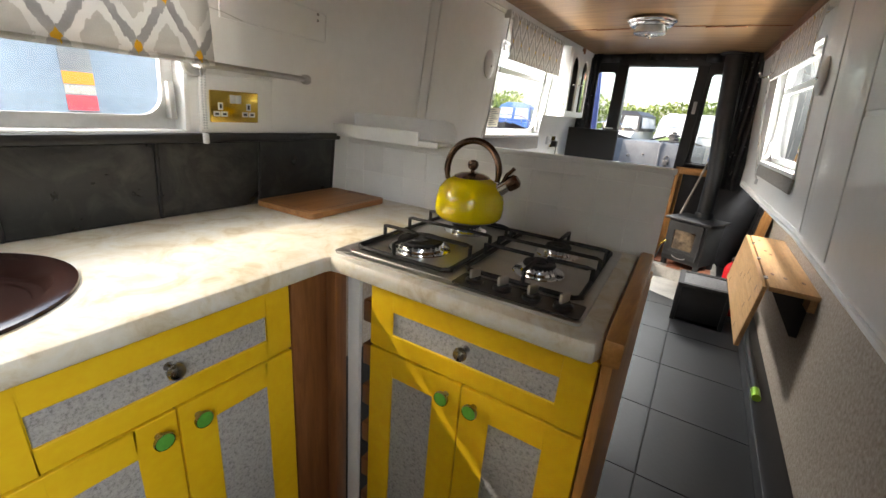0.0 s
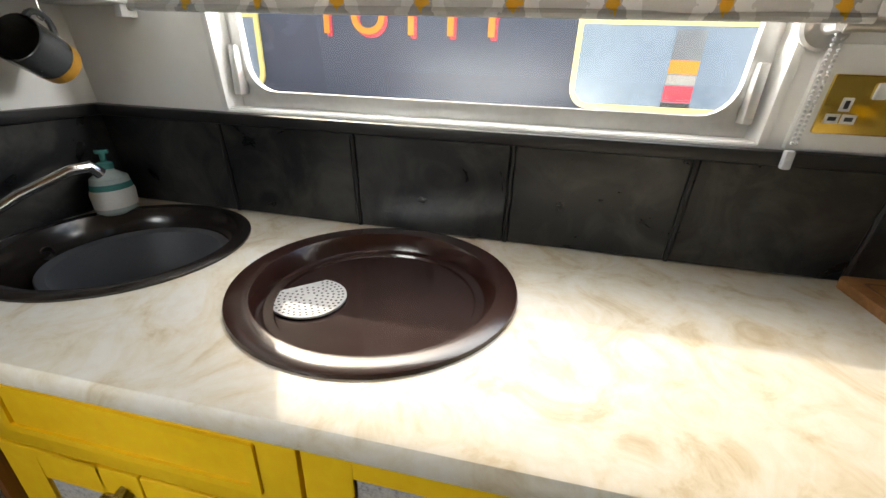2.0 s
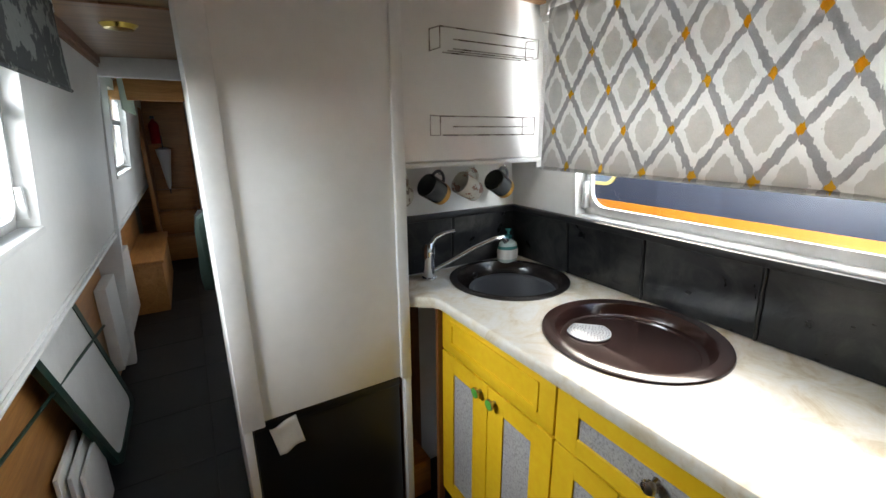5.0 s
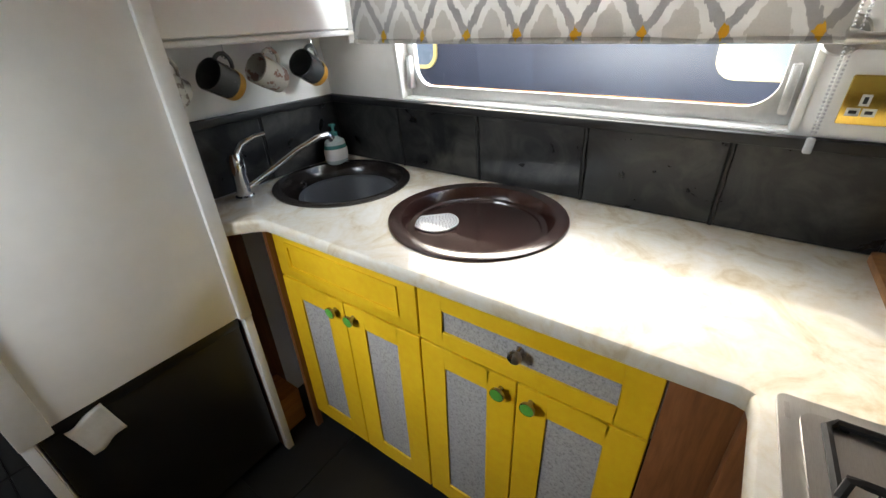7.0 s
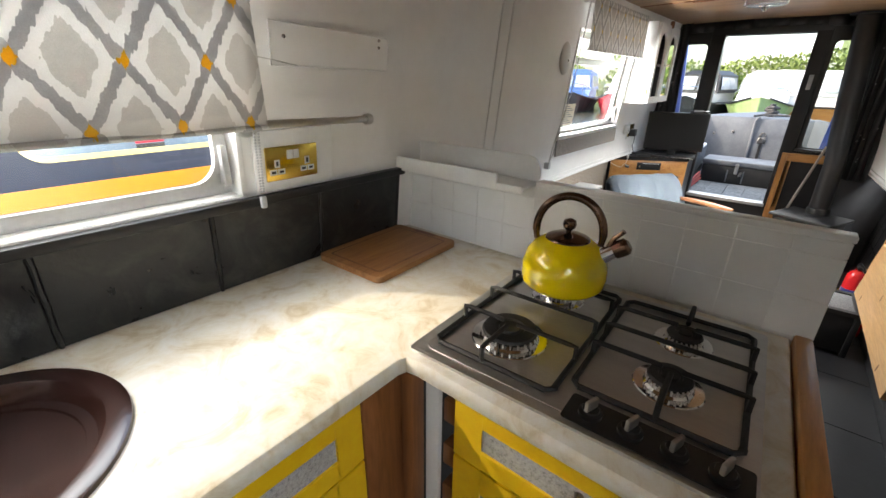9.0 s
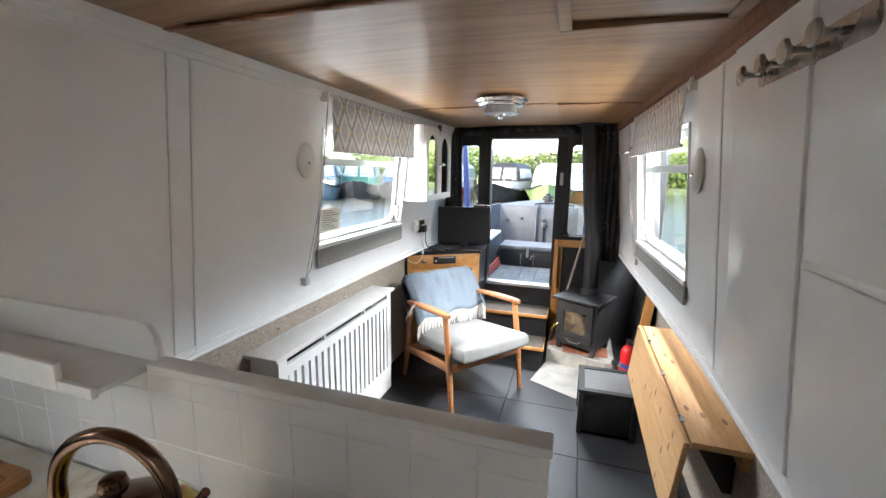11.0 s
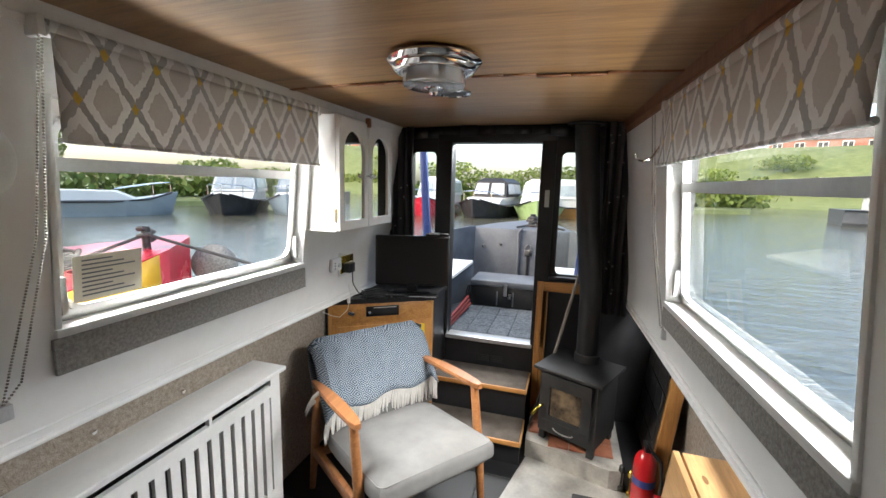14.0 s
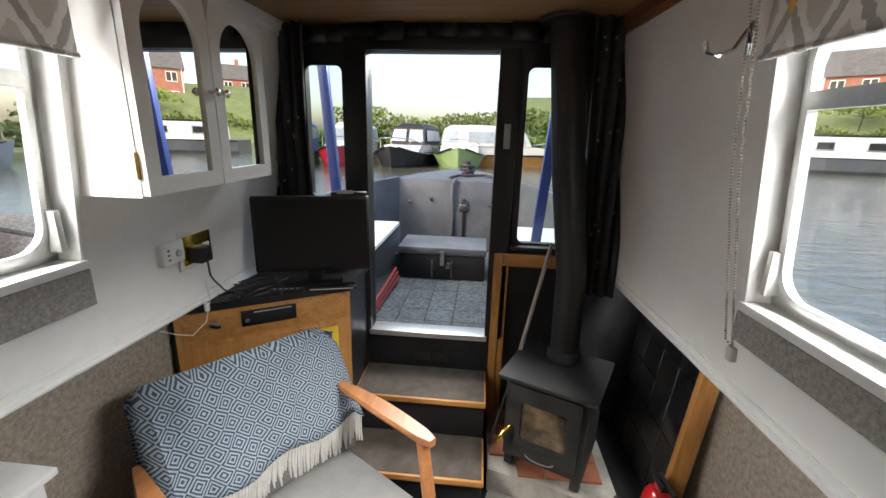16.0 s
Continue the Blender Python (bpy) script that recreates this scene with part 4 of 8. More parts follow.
def pan_support(x0, x1, y0, y1, centres):
    """A wire frame on four feet; raised arms that point at the burners."""
    z0, zt = 0.914, 0.944
    frame_ = part("pan_support", tube(bmesh.new(), [(x0 + 0.012, y0, z0), (x1 - 0.012, y0, z0), (x1, y0 + 0.012, z0), (x1, y1 - 0.012, z0), (x1 - 0.012, y1, z0), (x0 + 0.012, y1, z0), (x0, y1 - 0.012, z0), (x0, y0 + 0.012, z0)], 0.0055, 6, True), IRON, hob, "black cast iron pan support")
    for cx, cy in centres:
        for dx, dy in ((1, 0), (-1, 0), (0, 1), (0, -1)):
            ex = x1 if dx > 0 else x0
            if dx:
                line = [(ex, cy, z0), (ex, cy, zt), (ex - dx * 0.012, cy, zt), (cx + dx * 0.016, cy, zt)]
            else:
                ey = (y1 if dy > 0 else y0) if abs((y1 if dy > 0 else y0) - cy) < 0.13 else cy + dy * 0.105
                line = [(cx, ey, z0 if ey in (y0, y1) else zt), (cx, ey, zt), (cx, ey - dy * 0.012, zt), (cx, cy + dy * 0.016, zt)]
            part("support_arm", tube(bmesh.new(), line, 0.0052, 6), IRON, frame_)
    my = (centres[0][1] + centres[1][1]) / 2
    part("cross_bar", tube(bmesh.new(), [(x0, my, z0), (x0, my, zt - 0.002), (x0 + 0.01, my, zt), (x1 - 0.01, my, zt), (x1, my, zt - 0.002), (x1, my, z0)], 0.0052, 6), IRON, frame_)
    for fx_ in (x0, x1):
        for fy in (y0 + 0.02, y1 - 0.02):
            part("foot", rod(bmesh.new(), (fx_, fy, 0.908), (fx_, fy, z0), 0.006, None, 8), IRON, frame_)


pan_support(-0.275, -0.022, 0.500, 0.928, [(-0.163, 0.612), (-0.150, 0.84)])
pan_support(-0.002, 0.252, 0.545, 0.926, [(0.135, 0.655), (0.133, 0.822)])
bars = part("maker_mark", cube(-0.292, -0.262, 0.462, 0.468, 0.9066, 0.9069), HOBSTEEL, hob)

# the hob sits slightly askew in its cut-out
ASKEW = Matrix.Translation((-0.02, 0.71, 0)) @ Matrix.Rotation(radians(1.9), 4, "Z") @ Matrix.Translation((0.02, -0.71, 0))
for ob in hob.children_recursive:
    ob.data.transform(ASKEW)

# ---- whistling kettle ----
K0 = Matrix.Translation((-0.150, 0.835, 0.9485))
ket = thing("kettle", (-0.150, 0.835, 0.9485), "bright yellow enamel whistling kettle with bronze handle", "kettle")
part("body", lathe(bmesh.new(), [(0, 0), (0.082, 0), (0.090, 0.003), (0.0985, 0.014), (0.1005, 0.035), (0.0985, 0.062), (0.090, 0.088), (0.074, 0.108), (0.054, 0.119), (0.050, 0.12)], K0, 56), KETTLE_Y, ket)
part("base_ring", lathe(bmesh.new(), [(0.06, -0.003), (0.080, -0.003), (0.084, 0.001), (0.08, 0.003)], K0, 48), CHROME, ket)
ld = part("lid", lathe(bmesh.new(), [(0.052, 0.118), (0.050, 0.123), (0.034, 0.130), (0.012, 0.134), (0, 0.135)], K0, 40), BRONZE, ket, "bronze lid")
part("lid_knob", lathe(bmesh.new(), [(0.006, 0.133), (0.006, 0.140), (0.0135, 0.146), (0.016, 0.155), (0.0135, 0.164), (0.006, 0.168), (0, 0.169)], K0, 24), BRONZE, ld)
KH = K0 @ Matrix.Rotation(radians(12), 4, "Z")
hp = [KH @ Vector((-0.076 * math.cos(radians(a)) * (1.0 + 0.04 * math.sin(radians(a))), 0, 0.133 + 0.088 * math.sin(radians(a)))) for a in range(-16, 197, 8)]
part("handle", tube(bmesh.new(), hp, [0.0075] * 2 + [0.0095] * (len(hp) - 4) + [0.0075] * 2, 12), BRONZE, ket)
spo = part("spout", tube(bmesh.new(), [KH @ Vector(p) for p in ((0.070, 0, 0.082), (0.092, 0, 0.100), (0.108, 0, 0.112))], [0.021, 0.018, 0.016], 18), CHROME, ket)
part("whistle", tube(bmesh.new(), [KH @ Vector(p) for p in ((0.105, 0, 0.109), (0.118, 0, 0.118), (0.128, 0, 0.125), (0.133, 0, 0.129))], [0.019, 0.0205, 0.0195, 0.012], 18), BRONZE, spo)
part("whistle_lever", tube(bmesh.new(), [KH @ Vector(p) for p in ((0.092, 0, 0.116), (0.100, 0, 0.138), (0.112, 0, 0.150), (0.118, 0, 0.158))], [0.007, 0.006, 0.005, 0.006], 10), BRONZE, spo)

# ---- splashback, its shelf and wall fittings ----
spl = thing("splashback", (-0.25, 1.03, 0.9), "white painted tiled splashback wall behind the hob", "splashback", "", "structure")
part("core", cube(-0.84, 0.340, 1.0197, 1.048, 0.86, 1.128), WHITE, spl, smooth=False)
part("cap", cube(-0.335, 0.347, 1.017, 1.055, 1.128, 1.143, 0.003), WHITE_TRIM, spl)
for ix in range(12):
    for iz, (z0, z1) in enumerate(((0.901, 0.9938), (0.995, 1.0928), (1.094, 1.127))):
        x0 = -0.828 + ix * 0.0985
        x1 = min(x0 + 0.0973, 0.344)
        if x1 - x0 > 0.01:
            part("tile", cube(x0, x1, 1.0185, 1.024, z0, z1, 0.0012, 1), TILEW, spl)
sh = thing("wall_shelf", (-0.58, 0.98, 1.13), "narrow white painted shelf tray with raised lip", "shelf")
part("board", cube(-0.822, -0.335, 0.935, 1.05, 1.128, 1.137, 0.002), WHITE_TRIM, sh)
part("front_lip", cube(-0.822, -0.415, 0.930, 0.942, 1.122, 1.168, 0.003), WHITE_TRIM, sh)
part("front_lip", cube(-0.415, -0.335, 0.930, 0.942, 1.122, 1.142, 0.003), WHITE_TRIM, sh)
bm = prism(bmesh.new(), [(-0.80, 1.137), (-0.335, 1.137), (-0.335, 1.165), (-0.34, 1.185), (-0.355, 1.202), (-0.38, 1.208), (-0.80, 1.208)], Matrix.Translation((0, 1.050, 0)) @ Matrix(((1, 0, 0, 0), (0, 0, -1, 0), (0, 1, 0, 0), (0, 0, 0, 1))), 0.010)
part("back_board", bm, WHITE_TRIM, sh)

# ---- blinds ----
def chain(name, parent, pts, step=0.0068, r=0.0030, material=PEWTER):
    bm = bmesh.new()
    for a, b in zip(pts, pts[1:]):
        a, b = Vector(a), Vector(b)
        n = max(1, int((b - a).length / step))
        for i in range(n):
            bmesh.ops.create_icosphere(bm, subdivisions=1, radius=r, matrix=Matrix.Translation(a.lerp(b, i / n)))
    return tagged(part(name, bm, material, parent, "beaded control chain"), kind="stuff")


def roller_blind(label, fx, s, y0, y1, z0, z1, off, fabric=None, roll=0.018):
    fabric = fabric or IKAT_LIT
    ob = thing("roller_blind", (fx(y0, z1), (y0 + y1) / 2, z1), label, "blind", "diamond print roller blinds" if fabric in (IKAT_LIT, IKAT_UNLIT) else "")
    bm = bmesh.new()
    nu, nv = 28, 14
    gridv = []
    for j in range(nv + 1):
        z = z0 + (z1 - z0) * j / nv
        row = []
        for i in range(nu + 1):
            y = y0 + (y1 - y0) * i / nu
            wob = 0.003 * math.sin(9 * y + 4 * z) + 0.002 * math.sin(23 * y - 7 * z)
            row.append(bm.verts.new((fx(y, z1) + s * (off + wob), y, z)))
        gridv.append(row)
    for j in range(nv):
        for i in range(nu):
            bm.faces.new((gridv[j][i], gridv[j][i + 1], gridv[j + 1][i + 1], gridv[j + 1][i]))
    fb = part("fabric", bm, fabric, ob)
    fb.modifiers.new("thick", "SOLIDIFY").thickness = 0.0012
    nr = 12
    def ax(y):
        return (fx(y, z1) + s * (off - roll * 0.8), y, z1 + roll * 0.6)
    ys_r = [y0 + (y1 - y0) * i / nr for i in range(nr + 1)]
    part("roll", tube(bmesh.new(), [ax(y) for y in ys_r], roll, 18), fabric, ob)
    part("bottom_bar", tube(bmesh.new(), [(fx(y, z1) + s * off, y, z0 + 0.004) for y in ys_r], 0.006, 8), fabric, ob)
    for y in (y0 - 0.012, y1 + 0.012):
        x, _, z = ax(y)
        part("bracket", cube(min(x - s * 0.03, x + s * 0.016), max(x - s * 0.03, x + s * 0.016), y - 0.008, y + 0.008, z - 0.022, z + 0.022, 0.006), PLASTW, ob)
    return ob


kb = roller_blind("grey and white diamond print blind half lowered", x_left, 1, -0.655, 0.415, 1.305, 1.80, -0.005 + 0.075)
chain("control_chain", kb, [(x_left(0, 1.8) + 0.075, 0.425, 1.80), (-0.755, 0.428, 1.45), (-0.775, 0.43, 1.14)], material=PLASTG)
chain("control_chain", kb, [(x_left(0, 1.8) + 0.085, 0.437, 1.80), (-0.75, 0.441, 1.45), (-0.775, 0.436, 1.14)], material=PLASTG)
part("chain_clip", cube(-0.785, -0.772, 0.427, 0.441, 1.105, 1.135, 0.003), PLASTG, kb)
lb = roller_blind("grey and white diamond print blind rolled up over the window", x_left, 1, 2.195, 3.14, 1.555, 1.775, 0.045, IKAT_UNLIT)
chain("control_chain", lb, [(-0.715, 2.19, 1.79), (-0.75, 2.175, 1.35), (-0.79, 2.12, 1.03), (-0.795, 2.085, 0.985)])
chain("control_chain", lb, [(-0.705, 2.18, 1.79), (-0.745, 2.155, 1.35), (-0.79, 2.10, 1.05), (-0.795, 2.085, 0.985)])
part("chain_clip", cube(-0.815, -0.785, 2.07, 2.10, 0.955, 0.99, 0.003), PLASTG, lb)
rb = roller_blind("grey and white diamond print blind rolled up over the window", x_right, -1, 2.195, 3.205, 1.572, 1.765, 0.024, IKAT_UNLIT)
chain("control_chain", rb, [(0.612, 3.222, 1.75), (0.650, 3.225, 1.35), (0.712, 3.228, 0.985), (0.720, 3.235, 0.965)])
chain("control_chain", rb, [(0.606, 3.236, 1.75), (0.644, 3.242, 1.35), (0.706, 3.244, 0.985), (0.720, 3.235, 0.965)])
part("chain_clip", cube(0.712, 0.730, 3.224, 3.246, 0.935, 0.97, 0.003), PLASTG, rb)
ab = roller_blind("dark leaf print blind over the galley window", x_right, -1, -1.42, -0.20, 1.56, 1.80, 0.06, IKAT_DARK)
gb = roller_blind("pale green roller blind in the next cabin", x_right, -1, -3.9, -2.95, 1.58, 1.80, 0.05, plain("pale green fabric", (0.36, 0.44, 0.36), 0.85))

# ---- galley wall fittings ----
def wx(y, z, d=0.0):
    return x_left(y, z) + d


bp = thing("backing_board", (-0.79, 0.54, 1.13), "white painted board behind the socket", "board")
LEANM = Matrix(((1, 0, 0.10, 0), (0, 1, 0, 0), (0, 0, 1, 0), (0, 0, 0, 1)))
X0 = -0.925        # wall plane at height nought, before leaning
part("board", cube(X0, X0 + 0.012, 0.435, 0.66, 1.134, 1.288, 0.002, m=LEANM), WHITE_TRIM, bp)
sk = thing("double_socket", (-0.79, 0.53, 1.2), "polished brass double electrical socket", "socket")
part("plate", cube(X0 + 0.012, X0 + 0.019, 0.458, 0.606, 1.162, 1.248, 0.003, m=LEANM), BRASS, sk)
for y in (0.487, 0.573):
    for dy, z, w, h in ((0, 1.206, 0.006, 0.012), (-0.011, 1.185, 0.011, 0.006), (0.011, 1.185, 0.011, 0.006)):
        ins = part("socket_face", cube(X0 + 0.019, X0 + 0.0205, y + dy - w / 2 - 0.004, y + dy + w / 2 + 0.004, z - h / 2 - 0.004, z + h / 2 + 0.004, m=LEANM), PLASTW, sk, smooth=False)
        part("pin_hole", cube(X0 + 0.0205, X0 + 0.021, y + dy - w / 2, y + dy + w / 2, z - h / 2, z + h / 2, m=LEANM), BLACK, ins, smooth=False)
for y in (0.522, 0.540):
    part("rocker_switch", cube(X0 + 0.019, X0 + 0.025, y - 0.008, y + 0.008, 1.215, 1.238, 0.002, m=LEANM), PLASTW, sk)
rl = thing("towel_rail", (-0.78, 0.6, 1.3), "brushed steel towel rail on a round wall plate", "rail")
def leaned(y, z, d):
    return Vector((X0 + 0.10 * z + d, y, z))
part("wall_plate", lathe(bmesh.new(), [(0, 0), (0.034, 0), (0.034, 0.008), (0.03, 0.012), (0.012, 0.014), (0.010, 0.045), (0, 0.045)], Matrix.Translation(leaned(0.425, 1.31, 0)) @ Matrix.Rotation(radians(90), 4, "Y"), 28), STEEL, rl)
part("bar", tube(bmesh.new(), [leaned(0.425, 1.31, 0.05), leaned(0.445, 1.308, 0.058), leaned(0.75, 1.302, 0.058)], [0.013, 0.009, 0.0085], 14), STEEL, rl)
part("end_cap", lathe(bmesh.new(), [(0, -0.012), (0.014, -0.012), (0.015, 0.0), (0.013, 0.008), (0, 0.009)], Matrix.Translation(leaned(0.752, 1.302, 0.058)) @ Matrix.Rotation(radians(-90), 4, "X"), 20), STEEL, rl)
ps = thing("perspex_holder", (-0.78, 0.7, 1.43), "clear perspex letter holder screwed to the wall", "holder")
bm = bmesh.new()
outl = [(0.50, 1.433), (0.865, 1.428), (0.865, 1.505), (0.855, 1.512), (0.50, 1.525)]
prism(bm, outl, Matrix(((0, 0.10, 1, X0 + 0.004), (1, 0, 0, 0), (0, 1, 0, 0), (0, 0, 0, 1))), 0.004)
part("sheet", bm, WHITE, ps)
part("wire", tube(bmesh.new(), [leaned(0.44, 1.452, 0.012), leaned(0.50, 1.444, 0.02), leaned(0.545, 1.436, 0.018), leaned(0.57, 1.434, 0.006)], 0.0013, 6), STEEL, ps)
for y, z in ((0.535, 1.495), (0.83, 1.487), (0.83, 1.505)):
    part("screw", lathe(bmesh.new(), [(0, 0.003), (0.004, 0.002), (0.0045, 0)], Matrix.Translation(leaned(y, z, 0.009)) @ Matrix.Rotation(radians(90), 4, "Y"), 10), PEWTER, ps)
part("edge_bead", tube(bmesh.new(), [leaned(y, z, 0.009) for y, z in outl], 0.0022, 6, True), WHITE_TRIM, ps)

# black tile band and its top trim
tb_ = thing("tile_band", (-0.82, 0, 0.9), "band of black slate tiles under the window", "tile band", "", "structure")
JO = [-0.947, -0.633, -0.324, 0.0, 0.315, 0.617, 0.93]
part("backing", cube(X0 - 0.0, X0 + 0.004, -0.948, 0.945, 0.9005, 1.128, m=Matrix(((1, 0, 0.10, 0), (0, 1, 0, 0), (0, 0, 1, 0), (0, 0, 0, 1)))), GROUT, tb_, smooth=False)
for a, b in zip(JO, JO[1:]):
    part("tile", cube(X0 + 0.004, X0 + 0.011, a + 0.005, b - 0.005, 0.903, 1.106, 0.002, 1, m=LEANM), SLATE, tb_)
for y in JO[1:-1]:
    bm = bmesh.new()
    tube(bm, [leaned(y + 0.0015 * math.sin(i * 2.1), 0.903 + i * 0.0255, 0.011) for i in range(9)], [0.0045 + 0.001 * math.sin(i * 1.7) for i in range(9)], 6)
    part("joint_bead", bm, BLACK, tb_)
part("top_trim", cube(X0 + 0.0, X0 + 0.026, -0.948, 0.95, 1.107, 1.131, 0.004, m=LEANM), BLACK, tb_, "black painted top strip")
tr_ = thing("tile_band_end", (-0.5, -0.945, 0.9), "band of black slate tiles behind the sink tap", "tile band", "", "structure")
part("backing", cube(-0.80, -0.19, -0.95, -0.946, 0.9, 1.128), GROUT, tr_, smooth=False)
for a, b in ((-0.832, -0.50), (-0.49, -0.19)):
    part("tile", cube(a, b, -0.946, -0.939, 0.903, 1.106, 0.002, 1), SLATE, tr_)
part("top_trim", cube(-0.815, -0.19, -0.95, -0.925, 1.107, 1.131, 0.004), BLACK, tr_)

# wall cupboard over the sink with racks, mugs on hooks
wc = thing("wall_cupboard", (-0.5, -0.85, 1.325), "white wall cupboard with two wire spice racks on its door", "cupboard")
part("body", cube(-0.775, -0.19, -0.948, -0.772, 1.335, 1.885), WHITE, wc, smooth=False)
dd = part("door", cube(-0.752, -0.195, -0.772, -0.752, 1.34, 1.878, 0.005), WHITE, wc)
part("lower_rail", cube(-0.80, -0.19, -0.952, -0.748, 1.322, 1.336, 0.004), WHITE_TRIM, wc)
part("edge_strip", cube(-0.792, -0.755, -0.776, -0.76, 1.30, 1.885, 0.003), WHITE_TRIM, wc)
for z in (1.475, 1.715):
    bm = bmesh.new()
    xa, xb, yb, yf = -0.665, -0.29, -0.748, -0.688
    for zz, y in ((z, yf), (z - 0.03, yf), (z - 0.055, yf), (z - 0.055, yb), (z - 0.055, (yb + yf) / 2)):
        tube(bm, [(xa if zz == z else xa + 0.02, y, zz), (xb if zz == z else xb - 0.045, y, zz)], 0.0021, 6)
    for x in (xa, xb):
        tube(bm, [(x, yb, z + 0.004), (x, yf, z), (x, yf, z - 0.055), (x, yb, z - 0.055), (x, yb, z + 0.004)], 0.0022, 6)
    part("wire_rack", bm, PEWTER, dd, "chrome wire spice rack")


def mug(at, body, band=None, rot=0.0, label=""):
    ob = thing("mug", at, label, "mug", "mugs hanging under the cupboard")
    # the axis slopes, mouth towards the passage; the handle hooks at the top
    L = Matrix.Translation(at) @ Matrix.Rotation(radians(rot), 4, "Z") @ Matrix.Rotation(radians(62), 4, "Y") @ Matrix.Translation((0.064, 0, -0.048))
    part("cup", lathe(bmesh.new(), [(0, 0), (0.034, 0), (0.038, 0.004), (0.0415, 0.05), (0.042, 0.092), (0.040, 0.093), (0.0385, 0.05), (0.035, 0.008), (0, 0.006)], L, 28), body, ob)
    if band:
        part("band", lathe(bmesh.new(), [(0.0345, 0.0), (0.0386, 0.004), (0.0402, 0.024), (0.0406, 0.026)], L @ Matrix.Diagonal((1.012, 1.012, 1, 1)), 28), band, ob, "mustard band")
    pts = [L @ Vector((-0.038 - 0.03 * math.sin(radians(a)), 0, 0.048 - 0.03 * math.cos(radians(a)))) for a in range(0, 181, 18)]
    part("handle", tube(bmesh.new(), pts, 0.0055, 8), body, ob)
    return ob


def floral(name, base, ink):
    return surface(name, base, ink, 0.25, 0, 38, 120, 0.0, sharp=(0.54, 0.57), coat=0.3)


MUGW, MUGG = floral("white floral china", (0.62, 0.60, 0.55), (0.20, 0.16, 0.14)), plain("grey glazed china", (0.075, 0.08, 0.085), 0.25, 0, 0.4)
MUSTARD = plain("mustard glaze", (0.62, 0.32, 0.05), 0.3)
MUGC = floral("cream rose china", (0.68, 0.65, 0.60), (0.34, 0.20, 0.16))
for x, body, band, rot, lab in ((-0.24, MUGW, None, 12, "white mug with a dark floral print"), (-0.385, MUGG, MUSTARD, 16, "dark grey mug with a mustard base"),
                                (-0.53, MUGC, None, 8, "cream mug with a rose print"), (-0.675, MUGG, MUSTARD, 16, "dark grey mug with a mustard base")):
    mug((x, -0.85, 1.292), body, band, rot, lab)
    hk = thing("cup_hook", (x, -0.85, 1.322), "small white screw-in cup hook", "hook", "cup hooks")
    part("hook", tube(bmesh.new(), [(x, -0.85, 1.322), (x, -0.85, 1.305), (x - 0.008, -0.85, 1.293), (x, -0.85, 1.285), (x + 0.009, -0.85, 1.292)], 0.0018, 6), CHROME, hk)

# ---- tall fridge housing ----
fh = thing("fridge_housing", (0.08, -0.9, 0), "tall white painted housing over the fridge", "cupboard")
PY = -0.742
part("panel", cube(-0.16, 0.315, PY - 0.018, PY, 0.618, 1.885, 0.002), WHITE, fh)
part("stile", cube(-0.192, -0.155, PY - 0.02, PY + 0.012, 0.612, 1.885, 0.003), WHITE_TRIM, fh)
part("stile", cube(0.285, 0.345, PY - 0.02, PY + 0.012, 0.606, 1.885, 0.003), WHITE_TRIM, fh)
for x0, x1 in ((-0.192, -0.168), (0.322, 0.344)):
    part("post", cube(x0, x1, PY - 0.02, PY + 0.006, 0.0, 0.612, 0.002), WHITE_TRIM, fh)
part("side", cube(0.320, 0.343, -1.45, PY - 0.02, 0.0, 1.9), WHITE, fh, smooth=False)
part("side", cube(-0.19, -0.170, -0.95, PY - 0.02, 0.0, 1.9), TEAK, fh, smooth=False)
fr = thing("fridge", (0.08, -1.0, 0), "black built-in fridge with a white cloth on its door", "fridge")
part("body", cube(-0.162, 0.318, -1.35, -0.80, 0.02, 0.60), PLASTB, fr, smooth=False)
fd = part("door", cube(-0.160, 0.316, -0.80, -0.765, 0.03, 0.592, 0.006), PLASTB, fr)
part("top_edge", cube(-0.160, 0.316, -0.775, -0.757, 0.575, 0.606, 0.005), PLASTB, fd)
for x0, x1 in ((-0.166, -0.156), (0.312, 0.32)):
    part("foot", cube(x0, x1, -0.83, -0.80, 0.0, 0.03), PLASTB, fr)
cl = thing("cloth", (0.23, -0.755, 0.5), "crumpled white cloth hung over the fridge latch", "cloth")
bm = bmesh.new()
gv = [[bm.verts.new((0.275 - 0.078 * i / 8 - 0.020 * j / 8, -0.752 + 0.0022 * math.sin(i * 1.3 + j * 0.6) + 0.0015 * math.sin(j * 1.7), 0.578 - 0.100 * j / 8 + 0.022 * i / 8 - 0.004 * math.sin(i * 0.8))) for i in range(9)] for j in range(9)]
for j in range(8):
    for i in range(8):
        bm.faces.new((gv[j][i], gv[j][i + 1], gv[j + 1][i + 1], gv[j + 1][i]))
c_ = part("sheet", bm, PLASTW, cl)
c_.modifiers.new("thick", "SOLIDIFY").thickness = 0.003

